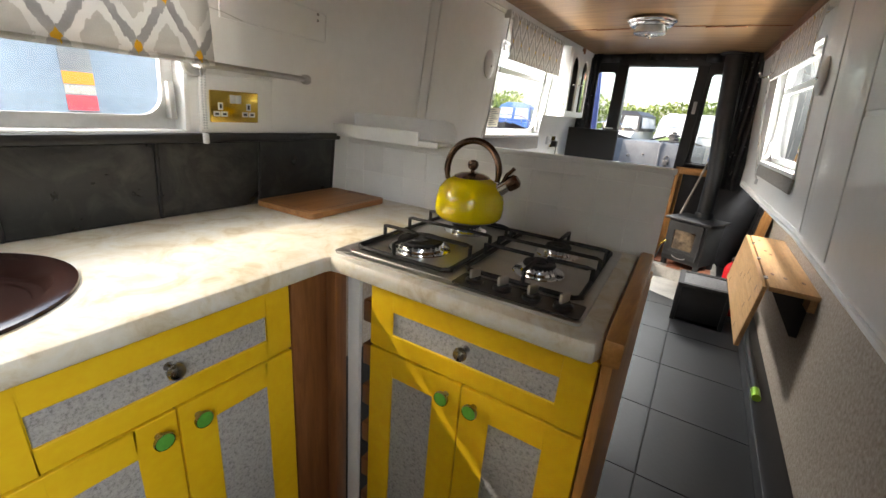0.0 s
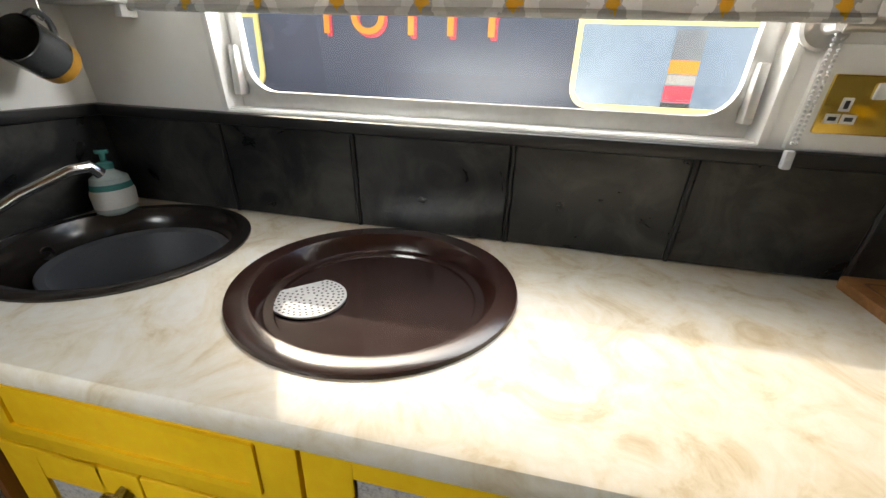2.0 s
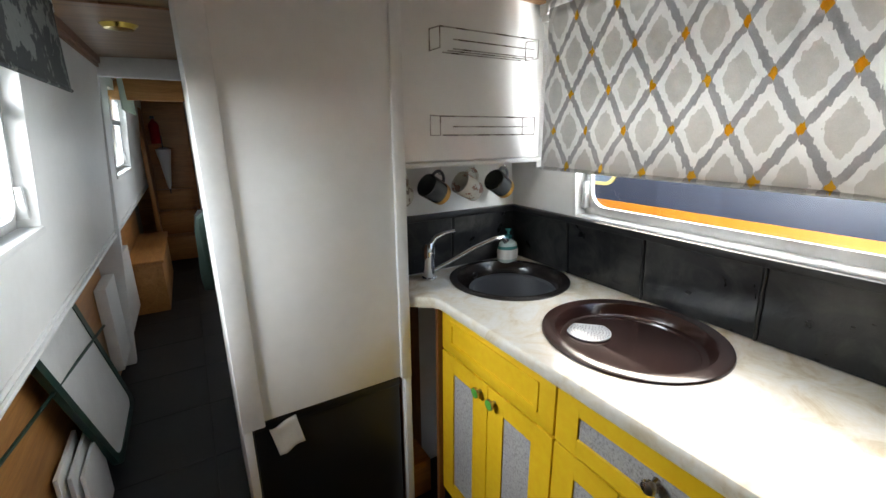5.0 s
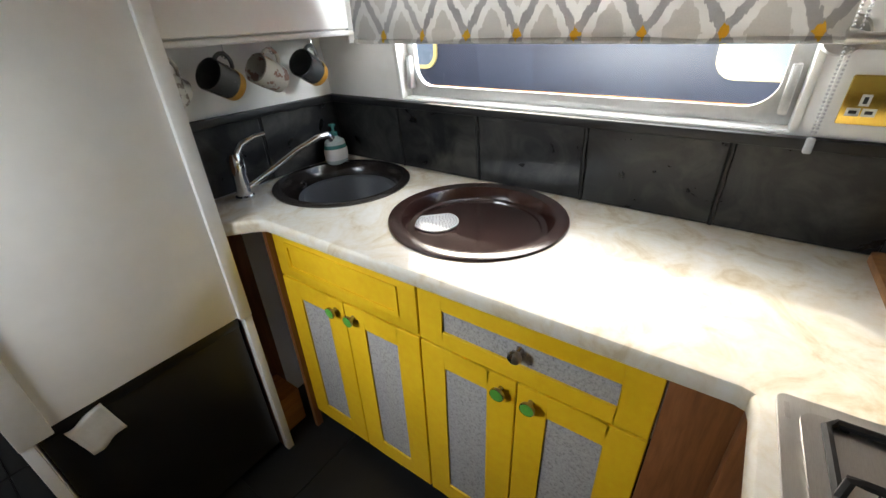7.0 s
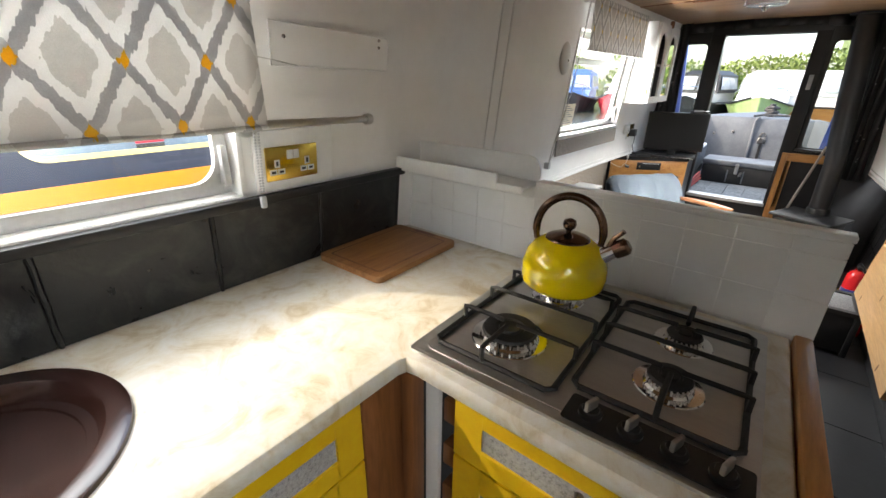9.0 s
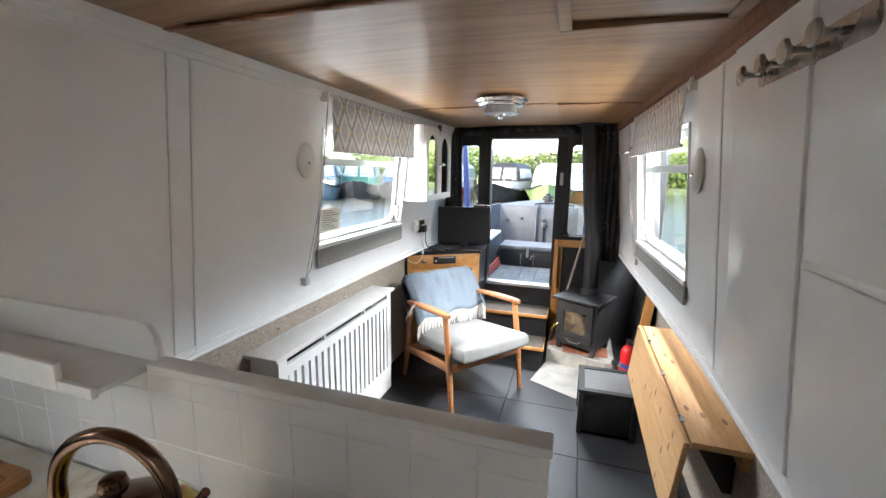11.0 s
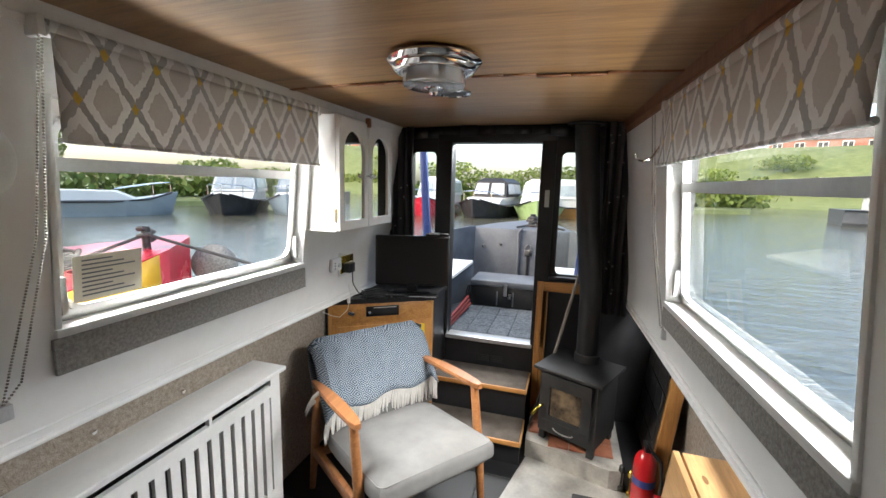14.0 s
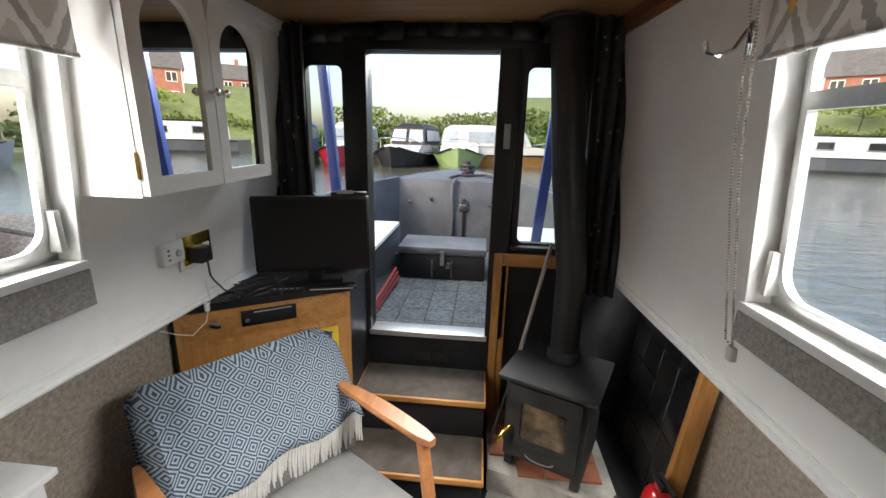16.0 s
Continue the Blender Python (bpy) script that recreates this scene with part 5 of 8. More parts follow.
# ---- starboard passage and the cabin beyond ----
flat_wall("wall_passage", -5.6, -1.45, [-0.2, 0.30], [0, 1.95], [], WHITE, "white painted passage partition")
dj = thing("door_jamb", (0.79, -2.69, 0), "white painted doorway lining in the passage", "door frame", "", "structure")
part("jamb", cube(0.775, 0.93, -2.72, -2.66, 0.0, 1.86, 0.003, m=Matrix(((1, 0, -0.07, 0.06), (0, 1, 0, 0), (0, 0, 1, 0), (0, 0, 0, 1)))), WHITE_TRIM, dj)
part("lintel", cube(0.30, 0.74, -2.72, -2.66, 1.74, 1.86, 0.003), WHITE_TRIM, dj)
part("lintel_strip", cube(0.30, 0.76, -3.35, -3.30, 1.66, 1.86, 0.003), OAK_X, dj)
wp = thing("wood_lining", (0.9, -3.5, 0), "orange varnished lower wall lining", "panelling", "", "structure")
part("board", cube(0.90, 0.928, -4.9, -2.73, 0.0, 0.85, 0.002), OAK_Y, wp)
part("board", cube(0.905, 0.928, -2.65, -0.22, 0.0, 0.85, 0.002), OAK_Y, wp)
bx = thing("locker_bench", (0.78, -4.4, 0), "orange varnished wooden locker bench", "bench")
part("body", cube(0.66, 0.90, -4.75, -3.55, 0.0, 0.42, 0.004), OAK_Y, bx)
part("lid", cube(0.645, 0.90, -4.76, -3.53, 0.42, 0.445, 0.006), OAK_Y, bx)
pb = thing("heater_panel", (0.86, -2.9, 0), "white panel heater on the lower wall", "heater")
part("body", cube(0.845, 0.90, -3.45, -2.35, 0.12, 0.62, 0.006), WHITE_TRIM, pb)
st = thing("companion_steps", (0.55, -5.2, 0), "orange wooden cabinet steps at the aft end", "steps")
for i, z in enumerate((0.28, 0.55, 0.78)):
    part("riser", cube(0.36, 0.72, -5.15 - i * 0.16, -5.13 - i * 0.16, z - 0.26, z, 0.003), OAK_X, st)
    part("tread", cube(0.35, 0.73, -5.55, -5.11 - i * 0.16, z, z + 0.022, 0.004), OAK_X, st)
part("frame", cube(0.72, 0.76, -5.58, -5.10, 0, 1.75, 0.004), OAK, st)
fe2 = thing("fire_extinguisher", (0.60, -5.3, 1.40), "red fire extinguisher hung on the aft bulkhead", "extinguisher")
part("body", lathe(bmesh.new(), [(0, 0), (0.05, 0), (0.05, 0.2), (0.035, 0.235), (0.015, 0.25), (0.015, 0.27), (0, 0.27)], Matrix.Translation((0.63, -5.5, 1.33)), 20), RED, fe2)
part("valve", cube(0.61, 0.65, -5.53, -5.44, 1.60, 1.63, 0.004), PLASTB, fe2)
um = thing("umbrella", (0.56, -5.2, 0.8), "folded clear umbrella with dark handle", "umbrella")
part("canopy", lathe(bmesh.new(), [(0.002, 0), (0.02, 0.05), (0.05, 0.3), (0.075, 0.45), (0.03, 0.47), (0, 0.47)], Matrix.Translation((0.57, -5.25, 0.82)), 12), PLASTG, um)
part("shaft", rod(bmesh.new(), (0.57, -5.25, 0.78), (0.57, -5.25, 1.42), 0.006), PLASTB, um)
co = thing("hanging_coats", (0.36, -3.4, 0.3), "dark green and black coats hung on the passage wall", "coats")
for dy, c in ((0.0, (0.02, 0.045, 0.035)), (-0.16, (0.012, 0.012, 0.013))):
    bm = bmesh.new()
    lathe(bm, [(0.02, 0.62), (0.06, 0.58), (0.085, 0.45), (0.10, 0.15), (0.09, 0.0), (0.0, 0.0)], Matrix.Translation((0.315, -3.3 + dy, 0.22)) @ Matrix.Diagonal((0.8, 1, 1, 1)), 18)
    for v in bm.verts:
        v.co.x += 0.018 * math.sin(v.co.y * 60 + v.co.z * 9)
    part("coat", bm, surface("coat cloth", tuple(x * 0.7 for x in c), c, 0.9), co)
# folded table leaning against the hull side
ft = thing("folding_table", (0.8, -1.2, 0), "white folding table top with green edge leaning on the wall", "table")
DKGREEN = plain("dark green edging", (0.01, 0.045, 0.03), 0.4)
TP = Matrix(((0, 0.06, -1, 0.845), (-1, 0.48, 0, -1.60), (0, 0.87, 0, 0.475), (0, 0, 0, 1)))
bm = bmesh.new()
ringplate(bm, rounded(0.56, 0.98, 0.07), rounded(0.47, 0.89, 0.07), TP, 0.022)
part("edging", bm, DKGREEN, ft)
part("top", prism(bmesh.new(), rounded(0.47, 0.89, 0.07), TP @ Matrix.Translation((0, 0, 0.004)), 0.014), WHITE_TRIM, ft)
for i in range(3):
    pn = thing("loose_panel", (0.80 + i * 0.02, -0.92, 0), "white painted panel offcut leaning against the wall", "panel", "white panel offcuts")
    part("board", cube(0.825 + i * 0.024, 0.838 + i * 0.024, -1.50 + i * 0.03, -1.22 + i * 0.03, 0.0, 0.30 + i * 0.03, 0.002), WHITE_TRIM, pn)
gp = thing("green_pole", (0.76, -0.6, 0), "thin dark green pole leaning against the table", "pole")
part("pole", tube(bmesh.new(), [(0.885, -0.42, 0.70), (0.845, -1.20, 0.63), (0.815, -1.95, 0.56)], 0.0055, 8), DKGREEN, gp)
sf = thing("round_fan", (0.85, -1.75, 0.4), "round bronze-coloured wall plate behind the table", "plate")
part("disc", lathe(bmesh.new(), [(0, 0.02), (0.09, 0.02), (0.11, 0.01), (0.115, 0)], Matrix.Translation((0.905, -1.72, 0.55)) @ Matrix.Rotation(radians(-90), 4, "Y"), 28), BRONZE, sf)

# ---- saloon: step ladder and bow joinery ----
for i, (yf, z, yb) in enumerate(((3.61, 0.145, 3.86), (3.84, 0.330, 4.10))):
    s_ = thing("step", (-0.1, yf, z), "brown carpeted wooden step with pale nosing", "step", "steps to the bow doors")
    part("tread", cube(-0.395, 0.188, yf + 0.012, yb, z - 0.022, z - 0.003, 0.002), OAK_X, s_)
    part("carpet", cube(-0.385, 0.18, yf + 0.014, yb, z - 0.003, z, 0.001), STEPCARPET, s_)
    part("nosing", cube(-0.395, 0.188, yf, yf + 0.013, z - 0.024, z + 0.001, 0.003), OAK_X, s_, "pale oak nosing")
    part("riser", cube(-0.39, 0.182, yf + 0.03, yf + 0.045, z - 0.19 if i else 0, z - 0.022), BLACK, s_, smooth=False)
vg = thing("floor_vent", (-0.09, 4.12, 0.37), "black louvred vent over the top step", "vent")
for bx_ in (-0.165, -0.075):
    for i in range(4):
        part("louvre", cube(bx_, bx_ + 0.075, Y_BOW - 0.012, Y_BOW - 0.002, 0.35 + i * 0.012, 0.356 + i * 0.012, 0.001), STOVE, vg)
pf = thing("panel_frame", (0.25, 4.1, 0), "orange oak framed black panel beside the doorway", "panel")
part("stile", cube(0.195, 0.232, 4.095, 4.128, 0.0, 0.925, 0.003), OAK, pf)
part("rail", cube(0.232, 0.56, 4.095, 4.128, 0.865, 0.925, 0.003), OAK_X, pf)
part("stile", cube(0.233, 0.262, 4.10, 4.128, 0.0, 0.865, 0.003), OAK, pf)
part("sill_strip", cube(0.26, 0.55, 4.075, 4.13, 0.945, 0.962, 0.003), BLACK, pf)

# TV corner cabinet
dk = thing("corner_cabinet", (-0.65, 4.0, 0), "orange oak corner cabinet with black top", "cabinet")
TOP = [(-0.377, 3.823), (-0.379, 4.128), (-0.915, 4.128), (-0.915, 3.487), (-0.898, 3.487)]
I4 = Matrix.Identity(4)
CT = 0.842                                          # height of the cabinet top
part("top", prism(bmesh.new(), TOP, Matrix.Translation((0, 0, CT - 0.028)), 0.028), BLACK, dk)
part("body", prism(bmesh.new(), [(-0.390, 3.852), (-0.390, 4.125), (-0.92, 4.125), (-0.92, 3.52), (-0.89, 3.515)], Matrix.Translation((0, 0, 0.0)), CT - 0.028), BLACK, dk, smooth=False)
e0, e1 = Vector((-0.89, 3.50, 0)), Vector((-0.385, 3.835, 0))
d_ = (e1 - e0).normalized()
nrm = Vector((d_.y, -d_.x, 0))
FM = Matrix(((d_.x, 0, nrm.x, e0.x), (d_.y, 0, nrm.y, e0.y), (0, 1, 0, 0), (0, 0, 0, 1)))
L_ = (e1 - e0).length
fp = part("front", box(bmesh.new(), 0, L_, 0.0, CT - 0.029, -0.012, 0.0, 0.002, m=FM), OAK, dk)
part("drawer_front", box(bmesh.new(), 0.02, L_ - 0.012, 0.70, 0.808, 0.0, 0.006, 0.002, m=FM), OAK_X, dk)
part("cupboard_door", box(bmesh.new(), 0.05, L_ - 0.13, 0.05, 0.685, 0.0, 0.010, 0.003, m=FM), OAK, dk)
yp = thing("yellow_folder", (-0.44, 3.8, 0.0), "yellow card folder leaning on the corner cabinet", "folder")
part("card", box(bmesh.new(), 0.47, 0.55, 0.0, 0.675, 0.0105, 0.018, 0.002, m=FM), plain("yellow card", (0.72, 0.50, 0.03), 0.5), yp)
rd = thing("car_radio", tuple(e0 + d_ * 0.30 + Vector((0, 0, 0.74))), "black slot-in car radio", "radio")
part("fascia", box(bmesh.new(), 0.207, 0.396, 0.737, 0.797, 0.006, 0.014, 0.003, m=FM), PLASTB, rd)
part("display", box(bmesh.new(), 0.245, 0.375, 0.757, 0.782, 0.014, 0.0155, m=FM), IRON, rd)
part("slot", box(bmesh.new(), 0.25, 0.38, 0.786, 0.790, 0.014, 0.0150, m=FM), PLASTG, rd)
part("dial", lathe(bmesh.new(), [(0, 0.012), (0.009, 0.011), (0.010, 0)], FM @ Matrix.Translation((0.226, 0.764, 0.014)), 14), CHROME, rd)
kn_ = thing("key_lock", tuple(e0 + d_ * 0.12 + Vector((0, 0, 0.76))), "small chrome cabinet lock with key", "lock")
part("lock", lathe(bmesh.new(), [(0, 0.02), (0.011, 0.018), (0.013, 0.0)], FM @ Matrix.Translation((0.118, 0.768, 0.006)), 14), CHROME, kn_)
part("key", box(bmesh.new(), 0.122, 0.142, 0.752, 0.772, 0.022, 0.025, 0.001, m=FM), CHROME, kn_)
tv = thing("television", (-0.518, 3.83, CT), "small black flat-screen television", "television")
TVM = Matrix.Translation((-0.524, 3.835, CT + 0.0005)) @ Matrix.Rotation(radians(17), 4, "Z")
part("screen", box(bmesh.new(), -0.219, 0.219, -0.012, 0.018, 0.046, 0.345, 0.006, m=TVM), PLASTB, tv)
part("display_glass", box(bmesh.new(), -0.207, 0.207, -0.0135, -0.012, 0.064, 0.333, m=TVM), plain("dark screen", (0.006, 0.006, 0.007), 0.35), tv, smooth=False)
part("neck", box(bmesh.new(), -0.03, 0.03, 0.0, 0.03, 0.008, 0.06, 0.004, m=TVM), PLASTB, tv)
part("foot", box(bmesh.new(), -0.11, 0.11, -0.06, 0.06, 0.0, 0.010, 0.004, m=TVM), PLASTB, tv)
ar = thing("router", (-0.42, 3.9, CT + 0.33), "small black device lying on top of the television", "router")
part("body", box(bmesh.new(), 0.075, 0.21, -0.012, 0.02, 0.3455, 0.361, 0.003, m=TVM), PLASTB, ar)
part("antenna", box(bmesh.new(), 0.098, 0.16, -0.016, -0.012, 0.355, 0.368, m=TVM), PLASTG, ar)
rmt = thing("media_box", (-0.5, 3.76, CT), "slim black media box on the cabinet top", "media box")
part("body", box(bmesh.new(), -0.02, 0.16, -0.115, -0.07, 0.0, 0.016, 0.004, m=TVM), PLASTB, rmt)
part("edge_strip", box(bmesh.new(), -0.01, 0.15, -0.1165, -0.115, 0.005, 0.008, m=TVM), PLASTG, rmt, smooth=False)
rmc = thing("remote_control", (-0.62, 3.74, CT), "slim black remote control", "remote control")
part("body", box(bmesh.new(), -0.15, -0.03, -0.125, -0.095, 0.0, 0.013, 0.004, m=TVM), PLASTB, rmc)
for k in range(5):
    part("button", box(bmesh.new(), -0.14 + k * 0.02, -0.13 + k * 0.02, -0.115, -0.107, 0.013, 0.0145, m=TVM), PLASTG, rmc, smooth=False)
cbx = thing("cables", (-0.72, 3.66, CT), "tangled black cables on the cabinet top", "cables")
random.seed(4)
for k in range(7):
    p = [(-0.80 + 0.03 * k + 0.04 * math.sin(i * 0.9 + k), 3.60 + 0.035 * i + 0.02 * math.cos(i * 1.7 + k * 2), CT + 0.005 + 0.007 * abs(math.sin(i + k))) for i in range(8)]
    part("cable", tube(bmesh.new(), p, 0.0034, 6), PLASTB, cbx)
wl = thing("white_lead", (-0.80, 3.63, 0.7), "white charging lead hanging from the cabinet", "cable")
part("lead", tube(bmesh.new(), [(-0.79, 3.55, 0.93), (-0.765, 3.53, 0.875), (-0.772, 3.505, 0.80), (-0.80, 3.47, 0.765), (-0.835, 3.45, 0.775), (-0.87, 3.42, 0.80)], 0.0018, 6), PLASTW, wl)
part("plug", cube(-0.776, -0.763, 3.508, 3.522, 0.835, 0.865, 0.002), PLASTW, wl)
for nm, y0, y1, z0, z1, dx, mat_, lab in (("thermostat", 3.375, 3.465, 1.03, 1.10, 0.026, PLASTW, "white plastic control box with a dial"), ):
    t_ = thing(nm, (-0.8, y0, z0), lab, "controller")
    part("body", cube(wx(y0, z0), wx(y0, z0) + dx, y0, y1, z0, z1, 0.008), mat_, t_)
    part("dial", lathe(bmesh.new(), [(0, 0.008), (0.010, 0.007), (0.012, 0)], Matrix.Translation((wx(y0, z0) + dx, y0 + 0.06, 1.06)) @ Matrix.Rotation(radians(90), 4, "Y"), 16), PLASTG, t_)
    for i in range(3):
        part("mark", cube(wx(y0, z0) + dx, wx(y0, z0) + dx + 0.001, y0 + 0.018, y0 + 0.026, 1.045 + i * 0.014, 1.05 + i * 0.014), BLACK, t_, smooth=False)
s2 = thing("brass_socket", (-0.78, 3.55, 1.0), "brass socket with a black plug on white backing", "socket")
WS = wx(3.5, 1.05)
part("backing", cube(WS, WS + 0.006, 3.455, 3.605, 0.99, 1.12, 0.002), PLASTW, s2)
part("plate", cube(WS + 0.006, WS + 0.012, 3.468, 3.60, 1.005, 1.098, 0.002), BRASS, s2)
part("plug", cube(WS + 0.012, WS + 0.058, 3.485, 3.54, 1.01, 1.062, 0.006), PLASTB, s2)
part("socket_face", cube(WS + 0.012, WS + 0.0135, 3.555, 3.588, 1.015, 1.06), PLASTW, s2, smooth=False)
for y in (3.476, 3.592):
    part("screw", lathe(bmesh.new(), [(0, 0.0022), (0.004, 0.0018), (0.0045, 0)], Matrix.Translation((WS + 0.012, y, 1.052)) @ Matrix.Rotation(radians(90), 4, "Y"), 12), BRASS, s2)
part("plug_lead", tube(bmesh.new(), [(-0.745, 3.513, 1.012), (-0.75, 3.525, 0.96), (-0.765, 3.56, 0.93), (-0.76, 3.60, 0.88), (-0.74, 3.64, 0.847)], 0.003, 6), PLASTB, s2)

# wall cupboard with arched mirror doors
cu = thing("mirror_cupboard", (-0.72, 3.45, 1.27), "white wall cupboard with two arched mirror doors", "cupboard")
CX, CY0, CY1, CZ0, CZ1 = -0.638, 3.178, 3.735, 1.268, 1.775
part("body", prism(bmesh.new(), [(CY0, CZ0), (CY1, CZ0), (CY1, CZ1), (CY0, CZ1)], Matrix(((0, 0.0, 1, -0.80), (1, 0, 0, 0), (0, 1, 0, 0), (0, 0, 0, 1))), 0.80 + CX), WHITE, cu, smooth=False)
MIRROR, _mt, _mb = nodes_of("mirror glass")
_mb.inputs["Base Color"].default_value = (0.85, 0.87, 0.86, 1)
_mb.inputs["Metallic"].default_value, _mb.inputs["Roughness"].default_value = 1.0, 0.0
hwid = (CY1 - CY0) / 2
for i in (0, 1):
    y0 = CY0 + i * hwid + 0.002
    w = hwid - 0.004
    cyc = y0 + w / 2
    hh = CZ1 - CZ0 - 0.01
    mw, m0, m1 = w - 0.085, 0.04, hh - 0.05
    arc = [(mw / 2, m0), ] + [(mw / 2 * math.cos(radians(a)), m1 - mw / 2 + mw / 2 * math.sin(radians(a))) for a in range(0, 181, 12)] + [(-mw / 2, m0)]
    n_ = len(arc)
    per = []
    for x, y in arc:
        # matching outer point on the door's edge
        if y <= m0 + 1e-6:
            per.append((math.copysign(w / 2, x), 0.0))
        elif abs(x) > mw / 2 * 0.72:
            per.append((math.copysign(w / 2, x), min(hh, y + 0.02)))
        else:
            per.append((x * (w / mw) * 1.3 if abs(x * (w / mw) * 1.3) < w / 2 else math.copysign(w / 2, x), hh))
    bm = bmesh.new()
    DM = along_y((CX + 0.001, cyc, CZ0 + 0.005))
    ringplate(bm, per, arc, DM, 0.018)
    dr_ = part("door", bm, WHITE_TRIM, cu)
    part("mirror", prism(bmesh.new(), [(x * 1.01, y) for x, y in arc], DM @ Matrix.Translation((0, 0, 0.004)), 0.006), MIRROR, dr_, "arched mirror panel", smooth=False)
    ky = CY0 + hwid + (-0.022 if i == 0 else 0.022)
    part("knob", lathe(bmesh.new(), [(0, 0), (0.005, 0), (0.004, 0.012), (0.010, 0.018), (0.011, 0.024), (0.006, 0.03), (0, 0.031)], Matrix.Translation((CX + 0.019, ky, 1.52)) @ Matrix.Rotation(radians(90), 4, "Y"), 16), CHROME, dr_)
part("catch", cube(CX + 0.005, CX + 0.03, CY0 + hwid - 0.012, CY0 + hwid + 0.012, 1.755, 1.80, 0.006), TEAK, cu, "brown turn catch on the top edge")
part("hinge", cube(CX - 0.002, CX + 0.004, CY0 - 0.003, CY0 + 0.006, 1.31, 1.37), BRASS, cu)

# radiator cover
rc = thing("radiator_cover", (-0.85, 2.4, 0), "white slatted radiator cover with overhanging top", "radiator cover")
RX, RY0, RY1 = -0.785, 1.86, 2.955
part("top", cube(-0.935, -0.762, 1.825, 2.972, 0.690, 0.708, 0.003), WHITE_TRIM, rc)
bm = bmesh.new()
for y0, y1, z0, z1 in ((RY0, RY0 + 0.055, 0.0, 0.69), (RY1 - 0.055, RY1, 0.0, 0.69), (RY0 + 0.055, RY1 - 0.055, 0.595, 0.645), (RY0 + 0.055, RY1 - 0.055, 0.0, 0.17), (RY0 + 0.055, RY1 - 0.055, 0.672, 0.69)):
    box(bm, RX - 0.018, RX, y0, y1, z0, z1)
part("frame", bm, WHITE_TRIM, rc, smooth=False)
ns = 19
for i in range(ns):
    yc = RY0 + 0.055 + (RY1 - RY0 - 0.11) * (i + 0.5) / ns
    part("slat", cube(RX - 0.016, RX - 0.001, yc - 0.0165, yc + 0.0165, 0.168, 0.597), WHITE_TRIM, rc, smooth=False)
part("end", cube(-0.93, RX - 0.018, RY0, RY0 + 0.018, 0.0, 0.69), WHITE_TRIM, rc, smooth=False)
part("end", cube(-0.93, RX - 0.018, RY1 - 0.018, RY1, 0.0, 0.69), WHITE_TRIM, rc, smooth=False)
for y in (2.2, 2.6):
    part("slot_divider", cube(RX - 0.018, RX, y - 0.006, y + 0.006, 0.645, 0.672), WHITE_TRIM, rc, smooth=False)
rd2 = thing("radiator", (-0.88, 2.4, 0.15), "grey panel radiator behind the cover", "radiator")
part("panel", cube(-0.925, -0.87, 1.95, 2.87, 0.12, 0.60, 0.006), STOVE, rd2)
for y in (2.04, 2.33, 2.62):
    sc = thing("wall_clip", (-0.92, y, 0.76), "small screw eye in the beige carpet lining", "screw", "screw eyes")
    part("eye", lathe(bmesh.new(), [(0, 0.012), (0.007, 0.010), (0.008, 0.0)], Matrix.Translation((-0.93, y, 0.745 + 0.01 * math.sin(y * 9))) @ Matrix.Rotation(radians(90), 4, "Y"), 10), CHROME, sc)

# round wall lights and hooks
for fx_, s, y, z in ((x_left, 1, 2.092, 1.513), (x_right, -1, 2.140, 1.493)):
    wl_ = thing("wall_light", (fx_(y, z), y, z), "round white dome wall light", "wall light", "round wall lights")
    part("dome", lathe(bmesh.new(), [(0.0, 0.021), (0.03, 0.020), (0.055, 0.017), (0.070, 0.012), (0.077, 0.006), (0.078, 0.0)], Matrix.Translation((fx_(y, z), y, z)) @ Matrix.Diagonal((1, 0.76 if s > 0 else 0.8, 1, 1)) @ Matrix.Rotation(radians(90 * s), 4, "Y"), 40), PLASTW, wl_)
    part("switch", lathe(bmesh.new(), [(0, 0.027), (0.006, 0.026), (0.007, 0.018)], Matrix.Translation((fx_(y, z), y - 0.01, z - 0.012)) @ Matrix.Rotation(radians(90 * s), 4, "Y"), 12), CHROME, wl_)
hk = thing("curtain_hook", (0.65, 3.3, 1.62), "chrome curtain tie-back hook", "hook")
part("plate", cube(x_right(3.3, 1.63) - 0.006, x_right(3.3, 1.63) + 0.004, 3.29, 3.312, 1.595, 1.665, 0.003), CHROME, hk)
part("hook", tube(bmesh.new(), [(0.655, 3.30, 1.655), (0.63, 3.30, 1.61), (0.60, 3.30, 1.597), (0.578, 3.30, 1.605), (0.572, 3.30, 1.625)], 0.005, 8), CHROME, hk)
cr = thing("coat_rail", (0.69, 1.60, 1.75), "flat steel bar with four round coat pegs", "coat hooks")
xr_ = x_right(1.6, 1.69)
part("bar", prism(bmesh.new(), [(a, b) for a, b in rounded(0.40, 0.046, 0.018, 5)], Matrix(((0, -0.09, -1, xr_ - 0.001), (1, 0, 0, 1.475), (0, 1, 0, 1.690), (0, 0, 0, 1))), 0.007), PEWTER, cr)
for y in (1.655, 1.555, 1.455, 1.355):
    part("peg", lathe(bmesh.new(), [(0, 0.053), (0.017, 0.052), (0.0205, 0.048), (0.0205, 0.045), (0.016, 0.042), (0.008, 0.036), (0.006, 0.028), (0.0065, 0.007), (0, 0.006)], Matrix.Translation((xr_, y, 1.692)) @ Matrix.Rotation(radians(-90), 4, "Y"), 24), PEWTER, cr)
